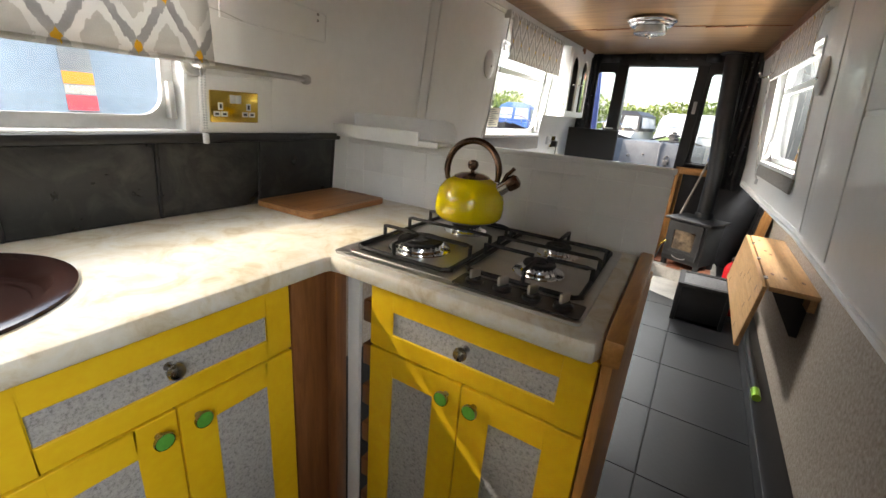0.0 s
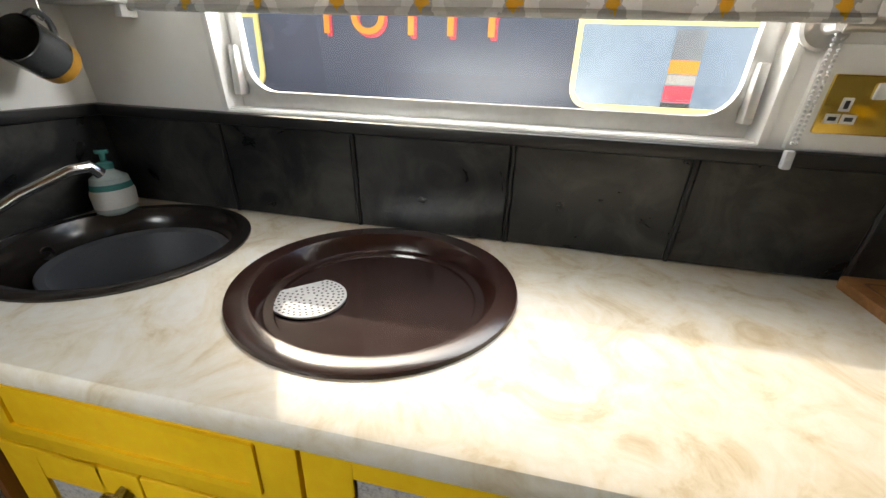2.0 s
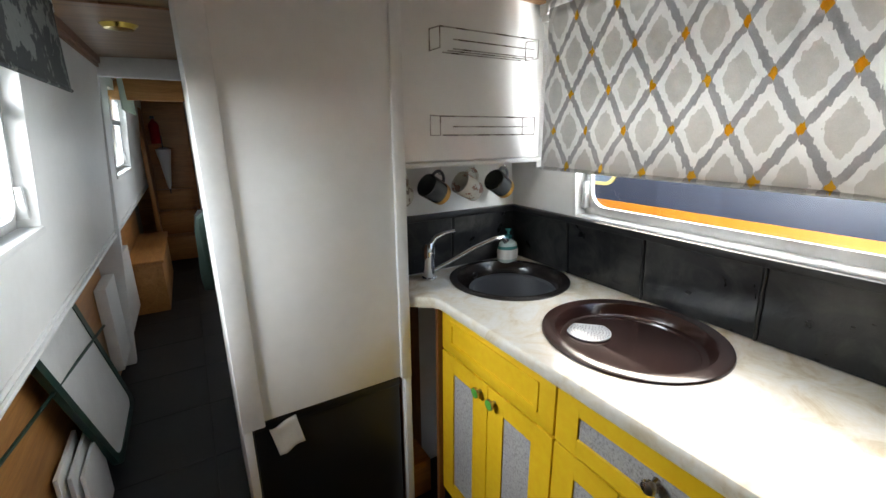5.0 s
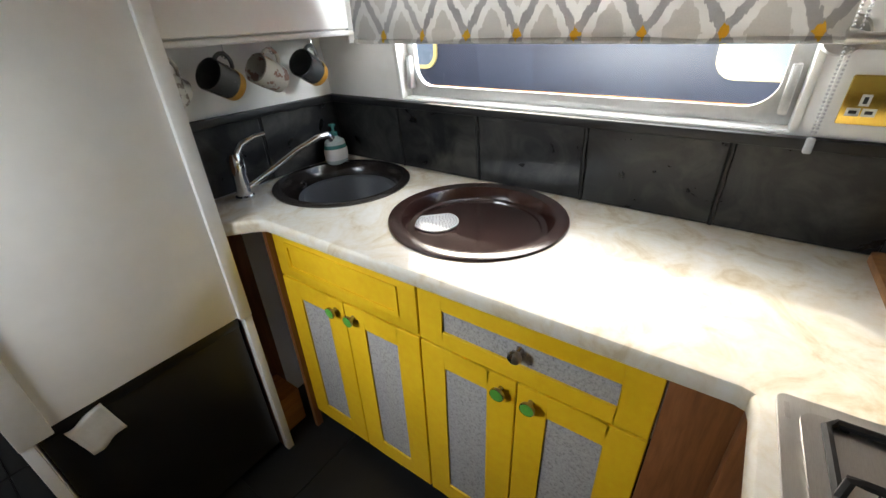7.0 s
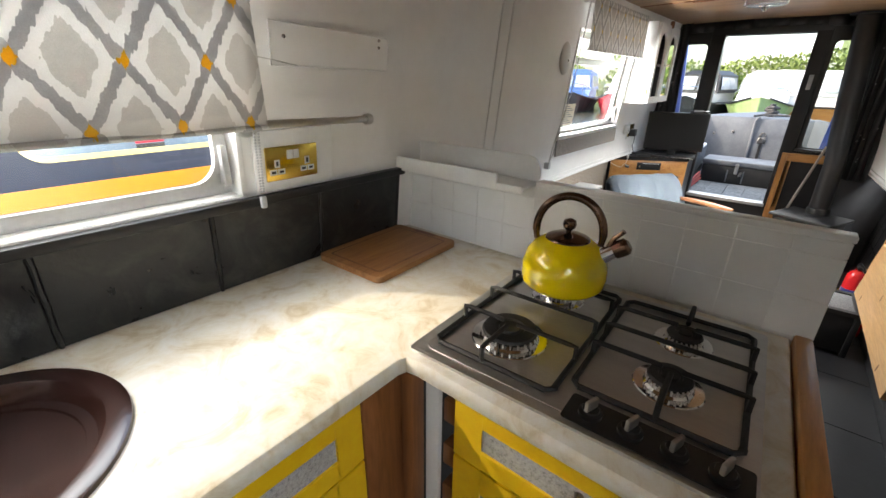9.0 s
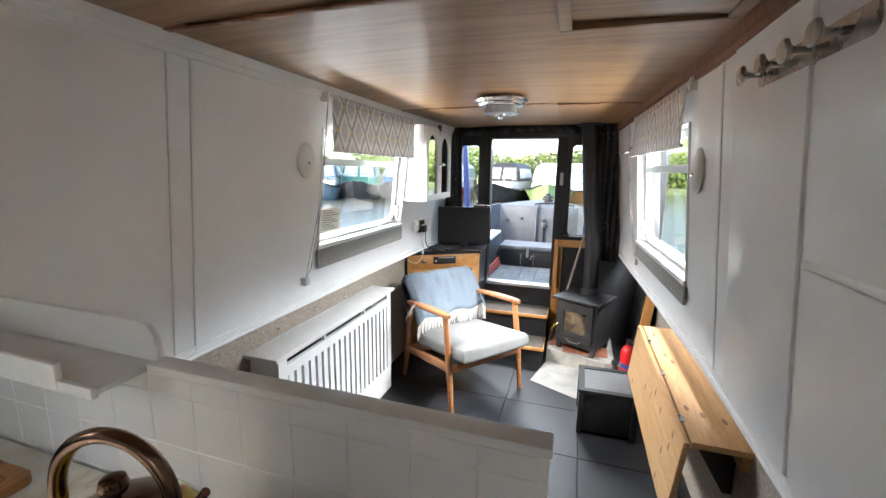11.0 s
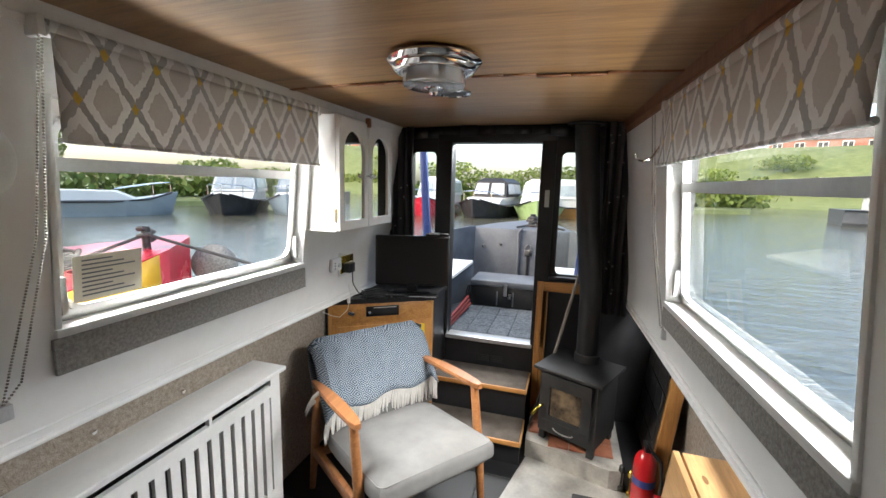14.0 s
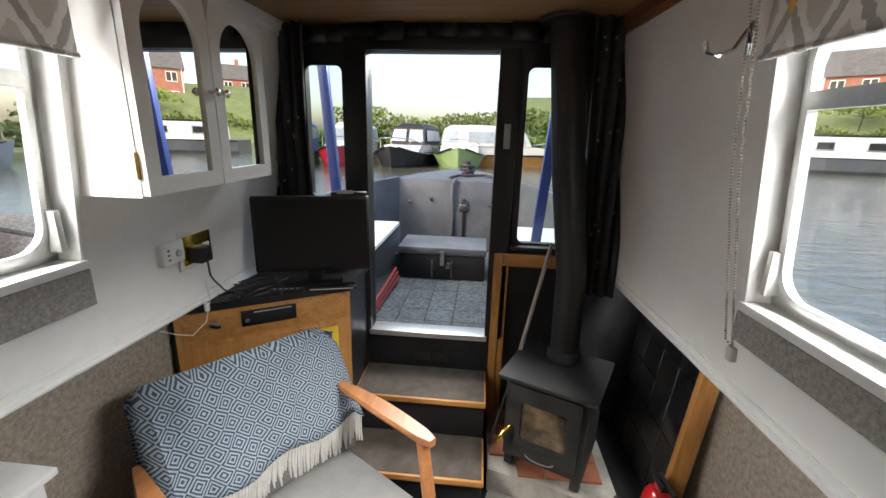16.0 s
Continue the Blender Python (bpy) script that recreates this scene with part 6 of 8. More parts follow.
# panel joints on the starboard side: a side hatch and its cover strips
hs = thing("side_hatch", (0.75, 1.2, 0.9), "white painted side hatch doors with raised panels", "hatch", "", "structure")
RL = Matrix(((1, 0, -0.09, 0.797 + 0.09 * 0.85), (0, 1, 0, 0), (0, 0, 1, 0), (0, 0, 0, 1)))
for y0, y1, z0, z1 in ((0.20, 1.44, 1.33, 1.83), (0.20, 1.44, 0.875, 1.315), (1.46, 1.83, 0.875, 1.83)):
    part("door_panel", cube(-0.007, 0.004, y0, y1, z0, z1, 0.004, m=RL), WHITE, hs)
part("cover_strip", cube(-0.004, 0.004, 1.935, 1.955, 0.87, 1.83, 0.003, m=RL), WHITE_TRIM, hs)
pj = thing("panel_strip", (-0.78, 1.7, 0.86), "narrow white cover strip on the port panelling", "trim", "", "structure")
for y in (1.46, 1.535):
    part("strip", cube(X0 - 0.002, X0 + 0.004, y - 0.006, y + 0.006, 0.87, 1.83, 0.002, m=LEANM), WHITE_TRIM, pj)
ch_ = thing("ceiling_hatch", (0.5, 1.75, 1.88), "oak framed ceiling hatch", "hatch", "", "structure")
for x0, x1, y0, y1 in ((0.28, 0.68, 1.72, 1.745), (0.28, 0.31, 1.20, 1.72), (0.65, 0.68, 1.20, 1.72)):
    part("frame", cube(x0, x1, y0, y1, z_ceil(0.55) - 0.012, z_ceil(0.2) + 0.01, 0.002), CEIL, ch_)

# ceiling lamp, speaker
cl_ = thing("ceiling_lamp", (-0.055, 2.78, 1.90), "chrome and glass round ceiling lamp", "ceiling lamp")
C0 = Matrix.Translation((-0.057, 2.765, 1.842)) @ Matrix.Rotation(radians(180), 4, "X") @ Matrix.Diagonal((1.06, 1.06, 0.70, 1))
part("base", lathe(bmesh.new(), [(0, 0), (0.128, 0), (0.130, 0.008), (0.122, 0.020), (0.114, 0.026), (0.116, 0.034), (0.108, 0.048), (0.098, 0.054), (0.09, 0.055), (0.085, 0.045), (0, 0.045)], C0, 48), CHROME, cl_)
SHADE = nodes_of("clear lamp glass")
SHADE[2].inputs["Base Color"].default_value = (0.85, 0.87, 0.88, 1)
SHADE[2].inputs["Roughness"].default_value, SHADE[2].inputs["Transmission Weight"].default_value = 0.12, 0.7
part("glass_shade", lathe(bmesh.new(), [(0.082, 0.05), (0.088, 0.085), (0.086, 0.100), (0.078, 0.106), (0.02, 0.110), (0, 0.110)], C0, 40), SHADE[0], cl_, "clear glass shade")
part("finial", lathe(bmesh.new(), [(0.028, 0.108), (0.026, 0.114), (0.012, 0.120), (0.014, 0.128), (0.009, 0.138), (0, 0.142)], C0, 20), CHROME, cl_)
spk = thing("ceiling_speaker", (-0.13, 3.40, 1.90), "small round ceiling speaker with steel rim", "speaker")
P0 = Matrix.Translation((-0.128, 3.22, z_ceil(0.128) - 0.001)) @ Matrix.Rotation(radians(180), 4, "X")
part("rim", lathe(bmesh.new(), [(0.052, 0.003), (0.056, 0.008), (0.070, 0.006), (0.074, 0)], P0, 36), CHROME, spk)
part("grille", lathe(bmesh.new(), [(0.053, 0.003), (0.03, 0.006), (0, 0.007)], P0, 36), STOVE, spk)
al = thing("aft_lamp", (0.52, -1.95, 1.88), "brass and glass round ceiling lamp in the passage", "ceiling lamp")
part("base", lathe(bmesh.new(), [(0, 0), (0.08, 0), (0.085, 0.02), (0.07, 0.035), (0.05, 0.055), (0, 0.06)], Matrix.Translation((0.52, -1.80, 1.885)) @ Matrix.Rotation(radians(180), 4, "X"), 32), BRASS, al)

# ---- stove, hearth and flue ----
he = thing("hearth", (0.5, 3.95, 0), "raised hearth edged in grey stone with red tiles", "hearth")
HP = [(0.205, 3.73), (0.63, 3.60), (0.70, 3.62), (0.70, 4.12), (0.205, 4.12)]
part("plinth", prism(bmesh.new(), HP, Matrix.Identity(4), 0.105), surface("hearth stone", (0.22, 0.21, 0.19), (0.40, 0.38, 0.35), 0.7, 0, 9, 70, 0.5), he, smooth=False)
TERRA = surface("terracotta tile", (0.30, 0.10, 0.055), (0.42, 0.17, 0.10), 0.6, 0, 9, 60, 0.3, vary=0.25)
for i in range(4):
    for j in range(4):
        x, y = 0.215 + i * 0.112, 3.70 + j * 0.105
        if y > 3.735 - 0.285 * (x - 0.15):
            part("tile", cube(x, x + 0.106, y, y + 0.099, 0.104, 0.116, 0.0015, 1), TERRA, he)
HLEAN = Matrix(((1, 0, 0.095, -0.085), (0, 1, 0, 0), (0, 0, 1, 0), (0, 0, 0, 1)))
bt = thing("hearth_tiles", (0.92, 3.85, 0.1), "black glazed tiles lining the hull side by the stove", "wall tiles", "", "structure")
for i in range(4):
    for j in range(5):
        part("tile", cube(0.895, 0.902, 3.585 + i * 0.135, 3.585 + i * 0.135 + 0.131, 0.10 + j * 0.135, 0.10 + j * 0.135 + 0.131, 0.0015, 1, m=HLEAN), SLATE, bt)
part("backing", cube(0.902, 0.932, 3.565, 4.125, 0.0, 0.85, m=HLEAN), GROUT, bt, smooth=False)
part("plinth", cube(0.702, 0.84, 3.63, 4.12, 0.0, 0.09, 0.004), BLACK, bt)
op = thing("corner_batten", (0.86, 3.56, 0.1), "orange oak batten edging the hearth tiles", "batten")
part("batten", cube(0.868, 0.93, 3.538, 3.568, 0.0, 0.85, 0.003, m=HLEAN), OAK, op)
hsht = thing("hearth_sheet", (0.4, 3.45, 0), "dusty pale metal floor sheet in front of the hearth", "floor sheet")
part("sheet", prism(bmesh.new(), [(0.122, 3.362), (0.42, 3.215), (0.80, 3.20), (0.82, 3.60), (0.66, 3.598), (0.215, 3.735)], Matrix.Translation((0, 0, 0.0005)), 0.004), surface("dusty sheet metal", (0.28, 0.27, 0.25), (0.44, 0.42, 0.39), 0.45, 0.2, 6, 60, 0.2), hsht, smooth=False)

sv = thing("wood_stove", (0.45, 3.85, 0.116), "small dark grey wood-burning stove with glazed door", "stove")
SVM = Matrix.Translation((0.468, 3.825, 0.116)) @ Matrix.Rotation(radians(-25), 4, "Z")
def svb(x0, x1, y0, y1, z0, z1, b=0.004):
    return box(bmesh.new(), x0, x1, y0, y1, z0, z1, b, m=SVM)
part("body", svb(-0.16, 0.16, -0.145, 0.14, 0.05, 0.405, 0.008), STOVE, sv)
part("top_plate", svb(-0.188, 0.188, -0.175, 0.165, 0.405, 0.424, 0.005), STOVE, sv)
for x in (-0.135, 0.135):
    for y in (-0.12, 0.12):
        part("leg", svb(x - 0.018, x + 0.018, y - 0.018, y + 0.018, 0.0, 0.08), STOVE, sv)
bm = bmesh.new()
SF = SVM @ Matrix(((1, 0, 0, 0), (0, 0, -1, -0.146), (0, 1, 0, 0), (0, 0, 0, 1)))
ringplate(bm, rounded(0.272, 0.30, 0.012), rounded(0.175, 0.165, 0.008), SF @ Matrix.Translation((0, 0.245, 0)), 0.022)
sd = part("door", bm, STOVE, sv)
part("door_glass", box(bmesh.new(), -0.089, 0.089, 0.162, 0.332, 0.006, 0.012, m=SF), surface("sooted glass", (0.015, 0.013, 0.012), (0.22, 0.16, 0.10), 0.12, 0, 7, 40, 0.02, coat=0.5, sharp=(0.4, 0.75)), sd, "soot-stained glass pane", smooth=False)
part("door_band", box(bmesh.new(), -0.125, 0.125, 0.128, 0.138, 0.022, 0.026, 0.001, m=SF), STOVE, sd)
part("handle", tube(bmesh.new(), [SF @ Vector(p) for p in ((-0.122, 0.215, 0.02), (-0.124, 0.215, 0.045), (-0.135, 0.205, 0.06), (-0.155, 0.165, 0.075))], [0.006, 0.006, 0.008, 0.011], 10), BRASS, sd, "brass door handle")
part("air_wheel", lathe(bmesh.new(), [(0, 0.012), (0.011, 0.010), (0.012, 0)], SF @ Matrix.Translation((0.0, 0.372, 0.0)) @ Matrix.Translation((0, 0, 0.006)), 16), PLASTB, sv)
part("ash_lip", tube(bmesh.new(), [SF @ Vector((0.055 * math.cos(radians(a)), 0.105 + 0.018 * math.sin(radians(a)), 0.024)) for a in range(180, 361, 20)], 0.003, 6), STEEL, sv)
fl = thing("flue_pipe", (0.49, 3.9, 0.54), "black stove flue pipe with collar", "flue")
part("pipe", tube(bmesh.new(), [(0.50, 3.90, 0.54), (0.495, 3.905, 0.9), (0.455, 3.97, 1.3), (0.408, 4.02, 1.87)], [0.058, 0.058, 0.063, 0.066], 28), BLACK, fl)
part("collar", lathe(bmesh.new(), [(0.06, 0), (0.068, 0.003), (0.068, 0.035), (0.066, 0.045), (0.06, 0.05)], Matrix.Translation((0.50, 3.90, 0.54)), 28), STOVE, fl)
part("ceiling_ring", lathe(bmesh.new(), [(0.066, 0.0), (0.10, 0.0), (0.102, 0.01), (0.066, 0.014)], Matrix.Translation((0.409, 4.02, z_ceil(0.41) - 0.016)), 32), BLACK, fl)
pk = thing("boat_pole", (0.3, 4.0, 0.1), "pale wooden poker stick leaning on the bulkhead", "poker")
part("stick", tube(bmesh.new(), [(0.212, 3.86, 0.118), (0.30, 3.93, 0.42)], 0.008, 10), IRON, pk)
part("shaft", tube(bmesh.new(), [(0.295, 3.927, 0.40), (0.43, 4.03, 1.0)], 0.009, 10), plain("weathered pole", (0.30, 0.26, 0.22), 0.6), pk)
tool = thing("hearth_tools", (0.70, 3.60, 0.0), "small brass hearth tools by the stove", "hearth tools")
for i in range(3):
    part("tool", lathe(bmesh.new(), [(0, 0), (0.014, 0), (0.016, 0.02), (0.006, 0.03), (0.005, 0.09), (0.015, 0.105), (0.013, 0.13), (0.004, 0.14), (0, 0.14)], Matrix.Translation((0.69 + i * 0.038, 3.62 - i * 0.03, 0.0 if i else 0.0)), 12), BRASS if i == 1 else IRON, tool)
fe = thing("fire_extinguisher", (0.765, 3.48, 0), "red fire extinguisher with black hose standing on the floor", "extinguisher")
E0 = Matrix.Translation((0.765, 3.50, 0.001))
part("body", lathe(bmesh.new(), [(0, 0), (0.045, 0), (0.05, 0.006), (0.05, 0.245), (0.045, 0.275), (0.03, 0.30), (0.017, 0.31), (0.017, 0.325), (0, 0.325)], E0, 28), RED, fe)
part("label", lathe(bmesh.new(), [(0.0505, 0.15), (0.0505, 0.185)], E0, 28), plain("blue label", (0.04, 0.05, 0.22), 0.35), fe)
part("valve", box(bmesh.new(), -0.014, 0.014, -0.04, 0.03, 0.322, 0.345, 0.004, m=E0), PLASTB, fe)
part("lever", tube(bmesh.new(), [E0 @ Vector(p) for p in ((0, 0.02, 0.345), (0.0, -0.03, 0.362), (0.01, -0.075, 0.35))], 0.006, 8), PLASTB, fe)
part("hose", tube(bmesh.new(), [E0 @ Vector(p) for p in ((0.01, -0.03, 0.335), (0.05, -0.06, 0.30), (0.062, -0.055, 0.2), (0.058, -0.05, 0.08))], 0.008, 10), PLASTB, fe)
br = thing("green_brush", (0.84, 3.35, 0), "bright green cleaning brush on the floor", "brush")
part("handle", tube(bmesh.new(), [(0.82, 3.30, 0.012), (0.835, 3.38, 0.12), (0.85, 3.40, 0.24)], [0.02, 0.012, 0.01], 10), plain("lime plastic", (0.28, 0.62, 0.03), 0.3), br)
rf = thing("red_canister", (0.79, 3.26, 0), "small red metal box beside the footstool", "box")
part("body", cube(0.765, 0.83, 3.17, 3.32, 0.0, 0.235, 0.01), RED, rf)

# curtains at the bow
def curtain(label, x0, x1, y, z0, z1, folds, depth):
    ob = thing("curtain", ((x0 + x1) / 2, y, z0), label, "curtain", "dark bow curtains")
    bm = bmesh.new()
    n, mz = folds * 8, 10
    g = []
    for j in range(mz + 1):
        k = j / mz
        pinch = 1.0 - 0.25 * math.sin(math.pi * k) * 0.5
        g.append([bm.verts.new(((x0 + x1) / 2 + (x1 - x0) * (i / n - 0.5) * pinch + 0.006 * math.sin(5 * k + i), y - depth * (0.5 + 0.5 * math.cos(i * math.tau / 8 + 0.5 * k)), z0 + (z1 - z0) * k)) for i in range(n + 1)])
    for j in range(mz):
        for i in range(n):
            bm.faces.new((g[j][i], g[j][i + 1], g[j + 1][i + 1], g[j + 1][i]))
    c = part("cloth", bm, CURTAIN, ob)
    c.modifiers.new("thick", "SOLIDIFY").thickness = 0.003
    bm = bmesh.new()
    random.seed(int(abs(x0) * 100))
    for _ in range(16):
        x, z = x0 + random.random() * (x1 - x0) * 0.8, z0 + 0.05 + random.random() * (z1 - z0 - 0.1)
        for k in range(3):
            a = radians(60 * k)
            tube(bm, [(x - 0.007 * math.cos(a), y - depth - 0.003, z - 0.007 * math.sin(a)), (x + 0.007 * math.cos(a), y - depth - 0.003, z + 0.007 * math.sin(a))], 0.0007, 4)
    tagged(part("embroidery", bm, PLASTG, ob, "small pale embroidered sprigs"), kind="stuff")
    return ob


curtain("black curtain with small pale sprigs gathered beside the flue", 0.505, 0.685, 4.02, 0.79, 1.85, 4, 0.05)
curtain("black curtain with small pale sprigs gathered by the cupboard", -0.79, -0.60, 4.08, 1.12, 1.85, 4, 0.045)
cp = thing("curtain_pole", (0.6, 4.05, 1.85), "thin black curtain rail", "curtain rail")
part("rail", tube(bmesh.new(), [(-0.72, 4.085, 1.845), (0.0, 4.085, 1.862), (0.68, 4.06, 1.845)], 0.006, 8), BLACK, cp)

# ---- armchair with throw ----
ac = thing("armchair", (-0.25, 3.1, 0), "teak-framed armchair with grey cushions and a throw", "armchair")
AF = Vector((0.617, 0.787, 0)).normalized()          # across the seat, from its near arm to its far arm
AB = Vector((-AF.y, AF.x, 0))                      # from front to back
O = Vector((-0.115, 3.000, 0))                      # middle between the front feet


def ch(u, v, z):
    return O + AF * u + AB * v + Vector((0, 0, z))


CM = Matrix(((AF.x, AB.x, 0, O.x), (AF.y, AB.y, 0, O.y), (0, 0, 1, 0), (0, 0, 0, 1)))
for e in (-1, 1):
    u = e * 0.288
    part("leg", tube(bmesh.new(), [ch(u, 0.0, 0.0), ch(u, 0.035, 0.3), ch(u, 0.085, 0.60)], [0.014, 0.021, 0.018], 12), TEAK_Y, ac)
    part("leg", tube(bmesh.new(), [ch(u, 0.60, 0.0), ch(u, 0.54, 0.28), ch(u, 0.50, 0.555)], [0.014, 0.021, 0.018], 12), TEAK_Y, ac)
    bm = bmesh.new()
    n = 12
    ringsA = []
    for i in range(n + 1):
        k = i / n
        w_ = 0.021 + 0.012 * math.sin(math.pi * min(1, k * 1.1)) - 0.006 * k
        if i in (0, n):
            w_ *= 0.6
        zc = 0.615 - 0.040 * k + 0.008 * math.sin(math.pi * k)
        ringsA.append([bm.verts.new(ch(u + dx * w_, 0.045 + 0.50 * k, zc + dz)) for dx, dz in ((-1, 0), (-0.85, 0.010), (0.85, 0.010), (1, 0), (0.8, -0.013), (-0.8, -0.013))])
    for A, B in zip(ringsA, ringsA[1:]):
        for k in range(6):
            bm.faces.new((A[k], A[(k + 1) % 6], B[(k + 1) % 6], B[k]))
    bm.faces.new(ringsA[0]), bm.faces.new(ringsA[-1])
    part("armrest", bm, TEAK_Y, ac)
    part("side_rail", box(bmesh.new(), u - 0.014, u + 0.014, -0.005, 0.53, 0.262, 0.315, 0.006, m=CM @ Matrix.Rotation(radians(-6), 4, "X")), TEAK_Y, ac)
part("front_rail", box(bmesh.new(), -0.28, 0.28, 0.0, 0.024, 0.268, 0.31, 0.004, m=CM), TEAK_Y, ac)
part("back_rail", box(bmesh.new(), -0.28, 0.28, 0.50, 0.524, 0.22, 0.262, 0.004, m=CM), TEAK_Y, ac)


def cushion(w, d, h, m, puff=0.02, n=18):
    """A padded block with soft edges and a slightly crowned top."""
    bm = bmesh.new()
    bmesh.ops.create_cube(bm, size=1)
    bmesh.ops.subdivide_edges(bm, edges=bm.edges, cuts=n // 2, use_grid_fill=True)
    for v in bm.verts:
        x, y, z = v.co * 2
        s = 1 - 0.05 * (abs(z) ** 4)
        px, py = (1 - abs(x) ** 6), (1 - abs(y) ** 6)
        v.co = Vector((x * w / 2 * s * (1 - 0.03 * abs(y) ** 6), y * d / 2 * s * (1 - 0.03 * abs(x) ** 6), z * (h / 2 * (0.72 + 0.28 * min(px, py) ** 0.5) + puff * px * py * 0.5)))
    bmesh.ops.transform(bm, matrix=m, verts=bm.verts)
    return bm


SEATM = CM @ Matrix.Translation((0, 0.185, 0.362)) @ Matrix.Rotation(radians(-7), 4, "X")
seat = part("seat_cushion", cushion(0.545, 0.56, 0.115, SEATM), SEATGREY, ac)
bm = bmesh.new()
tube(bm, [SEATM @ Vector((x, y, 0.036)) for x, y in [(a * 0.985, b * 0.985) for a, b in rounded(0.53, 0.545, 0.03, 4)]], 0.0035, 6, True)
part("piping", bm, SEATGREY, seat)
BACKM = CM @ Matrix.Translation((0.03, 0.555, 0.535)) @ Matrix.Rotation(radians(57), 4, "X")
part("back_cushion", cushion(0.545, 0.43, 0.10, BACKM), SEATGREY, ac)
# woven throw over the back
TASSEL = surface("cream cotton yarn", (0.50, 0.48, 0.45), (0.62, 0.60, 0.57), 0.95, 0, 30, 300, 0.5)
th = thing("throw", tuple(ch(0, 0.6, 0.6)), "blue and white diamond-weave throw with white tassels", "throw")
bm = bmesh.new()
prof = [(-0.083, -0.10), (-0.080, -0.02), (-0.076, 0.06), (-0.070, 0.13), (-0.060, 0.185), (-0.028, 0.222), (0.015, 0.226), (0.052, 0.20), (0.068, 0.15), (0.074, 0.06), (0.078, -0.05)]
fine = []
for (a, b), (c, d) in zip(prof, prof[1:]):
    fine += [(a + (c - a) * k / 3, b + (d - b) * k / 3) for k in range(3)]
fine.append(prof[-1])
nu = 30
gt = []
for j, (pz, py) in enumerate(fine):
    row = []
    for i in range(nu + 1):
        u = -0.305 + 0.62 * i / nu
        sag = -0.035 * (1 - i / nu) + 0.012 * math.sin(i * 0.5) if j < 6 else 0
        e = abs(u) / 0.3
        wv = 0.006 * math.sin(i * 0.8 + j * 0.25) + 0.004 * math.sin(i * 1.9 - j * 0.4)
        edge = 0.03 * max(0, e - 0.88) / 0.12
        row.append(bm.verts.new(BACKM @ Vector((u, py + sag - edge * 0.9, -pz + wv * (1 if pz < 0 else -1) - edge * (1 if pz < 0 else -1)))))
    gt.append(row)
for j in range(len(fine) - 1):
    for i in range(nu):
        bm.faces.new((gt[j][i], gt[j][i + 1], gt[j + 1][i + 1], gt[j + 1][i]))
ends = [v.co.copy() for v in gt[0]]
c_ = part("cloth", bm, THROW, th)
c_.modifiers.new("thick", "SOLIDIFY").thickness = 0.006
bm = bmesh.new()
random.seed(9)
for i in range(72):
    k = i / 72 * nu
    p = ends[int(k)].lerp(ends[min(nu, int(k) + 1)], k % 1)
    dx = (random.random() - 0.5) * 0.016
    tube(bm, [p, p + Vector((dx * 0.4, -0.012, -0.045)), p + Vector((dx, -0.010, -0.092 - 0.016 * random.random()))], [0.0050, 0.0052, 0.0034], 6)
tagged(part("tassels", bm, TASSEL, th, "white knotted tassels"), kind="stuff")
bm = bmesh.new()
for i in range(10):
    p = ch(-0.315 + 0.008 * math.sin(i), 0.40 + i * 0.008, 0.60 - 0.01 * i)
    tube(bm, [p, p + Vector((-0.02, -0.01, -0.02)), p + Vector((-0.03 - 0.01 * random.random(), -0.02, -0.055))], [0.004, 0.0035, 0.002], 5)
tagged(part("side_tassels", bm, TASSEL, th, "white knotted tassels"), kind="stuff")

# ---- footstool, fold-down table, small things ----
ot = thing("footstool", (0.6, 3.0, 0), "black square stool with a woven mesh top", "stool")
OM = Matrix(((1, 0.0, 0, 0.597), (0.02, 1, 0, 3.0), (0, 0, 1, 0), (0, 0, 0, 1)))
for dx in (-1, 1):
    for dy in (-1, 1):
        part("leg", box(bmesh.new(), dx * 0.142 - 0.014, dx * 0.142 + 0.014, dy * 0.148 - 0.014, dy * 0.148 + 0.014, 0, 0.25, 0.003, m=OM), BLACK, ot)
for x0, x1, y0, y1 in ((-0.142, 0.142, -0.156, -0.144), (-0.142, 0.142, 0.144, 0.156), (-0.15, -0.138, -0.148, 0.148), (0.138, 0.15, -0.148, 0.148)):
    part("side_panel", box(bmesh.new(), x0, x1, y0, y1, 0.02, 0.25, 0.002, m=OM), BLACK, ot)
bm = bmesh.new()
ringplate(bm, rounded(0.318, 0.328, 0.01), rounded(0.25, 0.26, 0.008), OM @ Matrix.Translation((0, 0, 0.25)), 0.022)
part("top_frame", bm, STOVE, ot)
WEAVE = surface("woven mesh", (0.05, 0.05, 0.052), (0.20, 0.20, 0.205), 0.6, 0, 160, 300, 0.8)
part("mesh_top", box(bmesh.new(), -0.125, 0.125, -0.13, 0.13, 0.25, 0.264, m=OM), WEAVE, ot, smooth=False)

fo = thing("fold_down_table", (0.85, 2.4, 0.4), "knotty pine drop-leaf table folded against the wall", "table")
PYA, PYB = 1.915, 2.99
part("shelf", cube(0.757, 0.930, PYA, PYB, 0.618, 0.640, 0.003), PINE, fo)
LFM = Matrix(((1, 0, 0.10, -0.0640), (0, 1, 0, 0), (0, 0, 1, 0), (0, 0, 0, 1)))
part("leaf", cube(0.733, 0.752, PYA - 0.005, PYB + 0.01, 0.335, 0.636, 0.003, m=LFM), PINE, fo)
for y in (2.05, 2.40, 2.75):
    part("hinge", cube(0.748, 0.762, y - 0.02, y + 0.02, 0.636, 0.6425), PEWTER, fo, smooth=False)
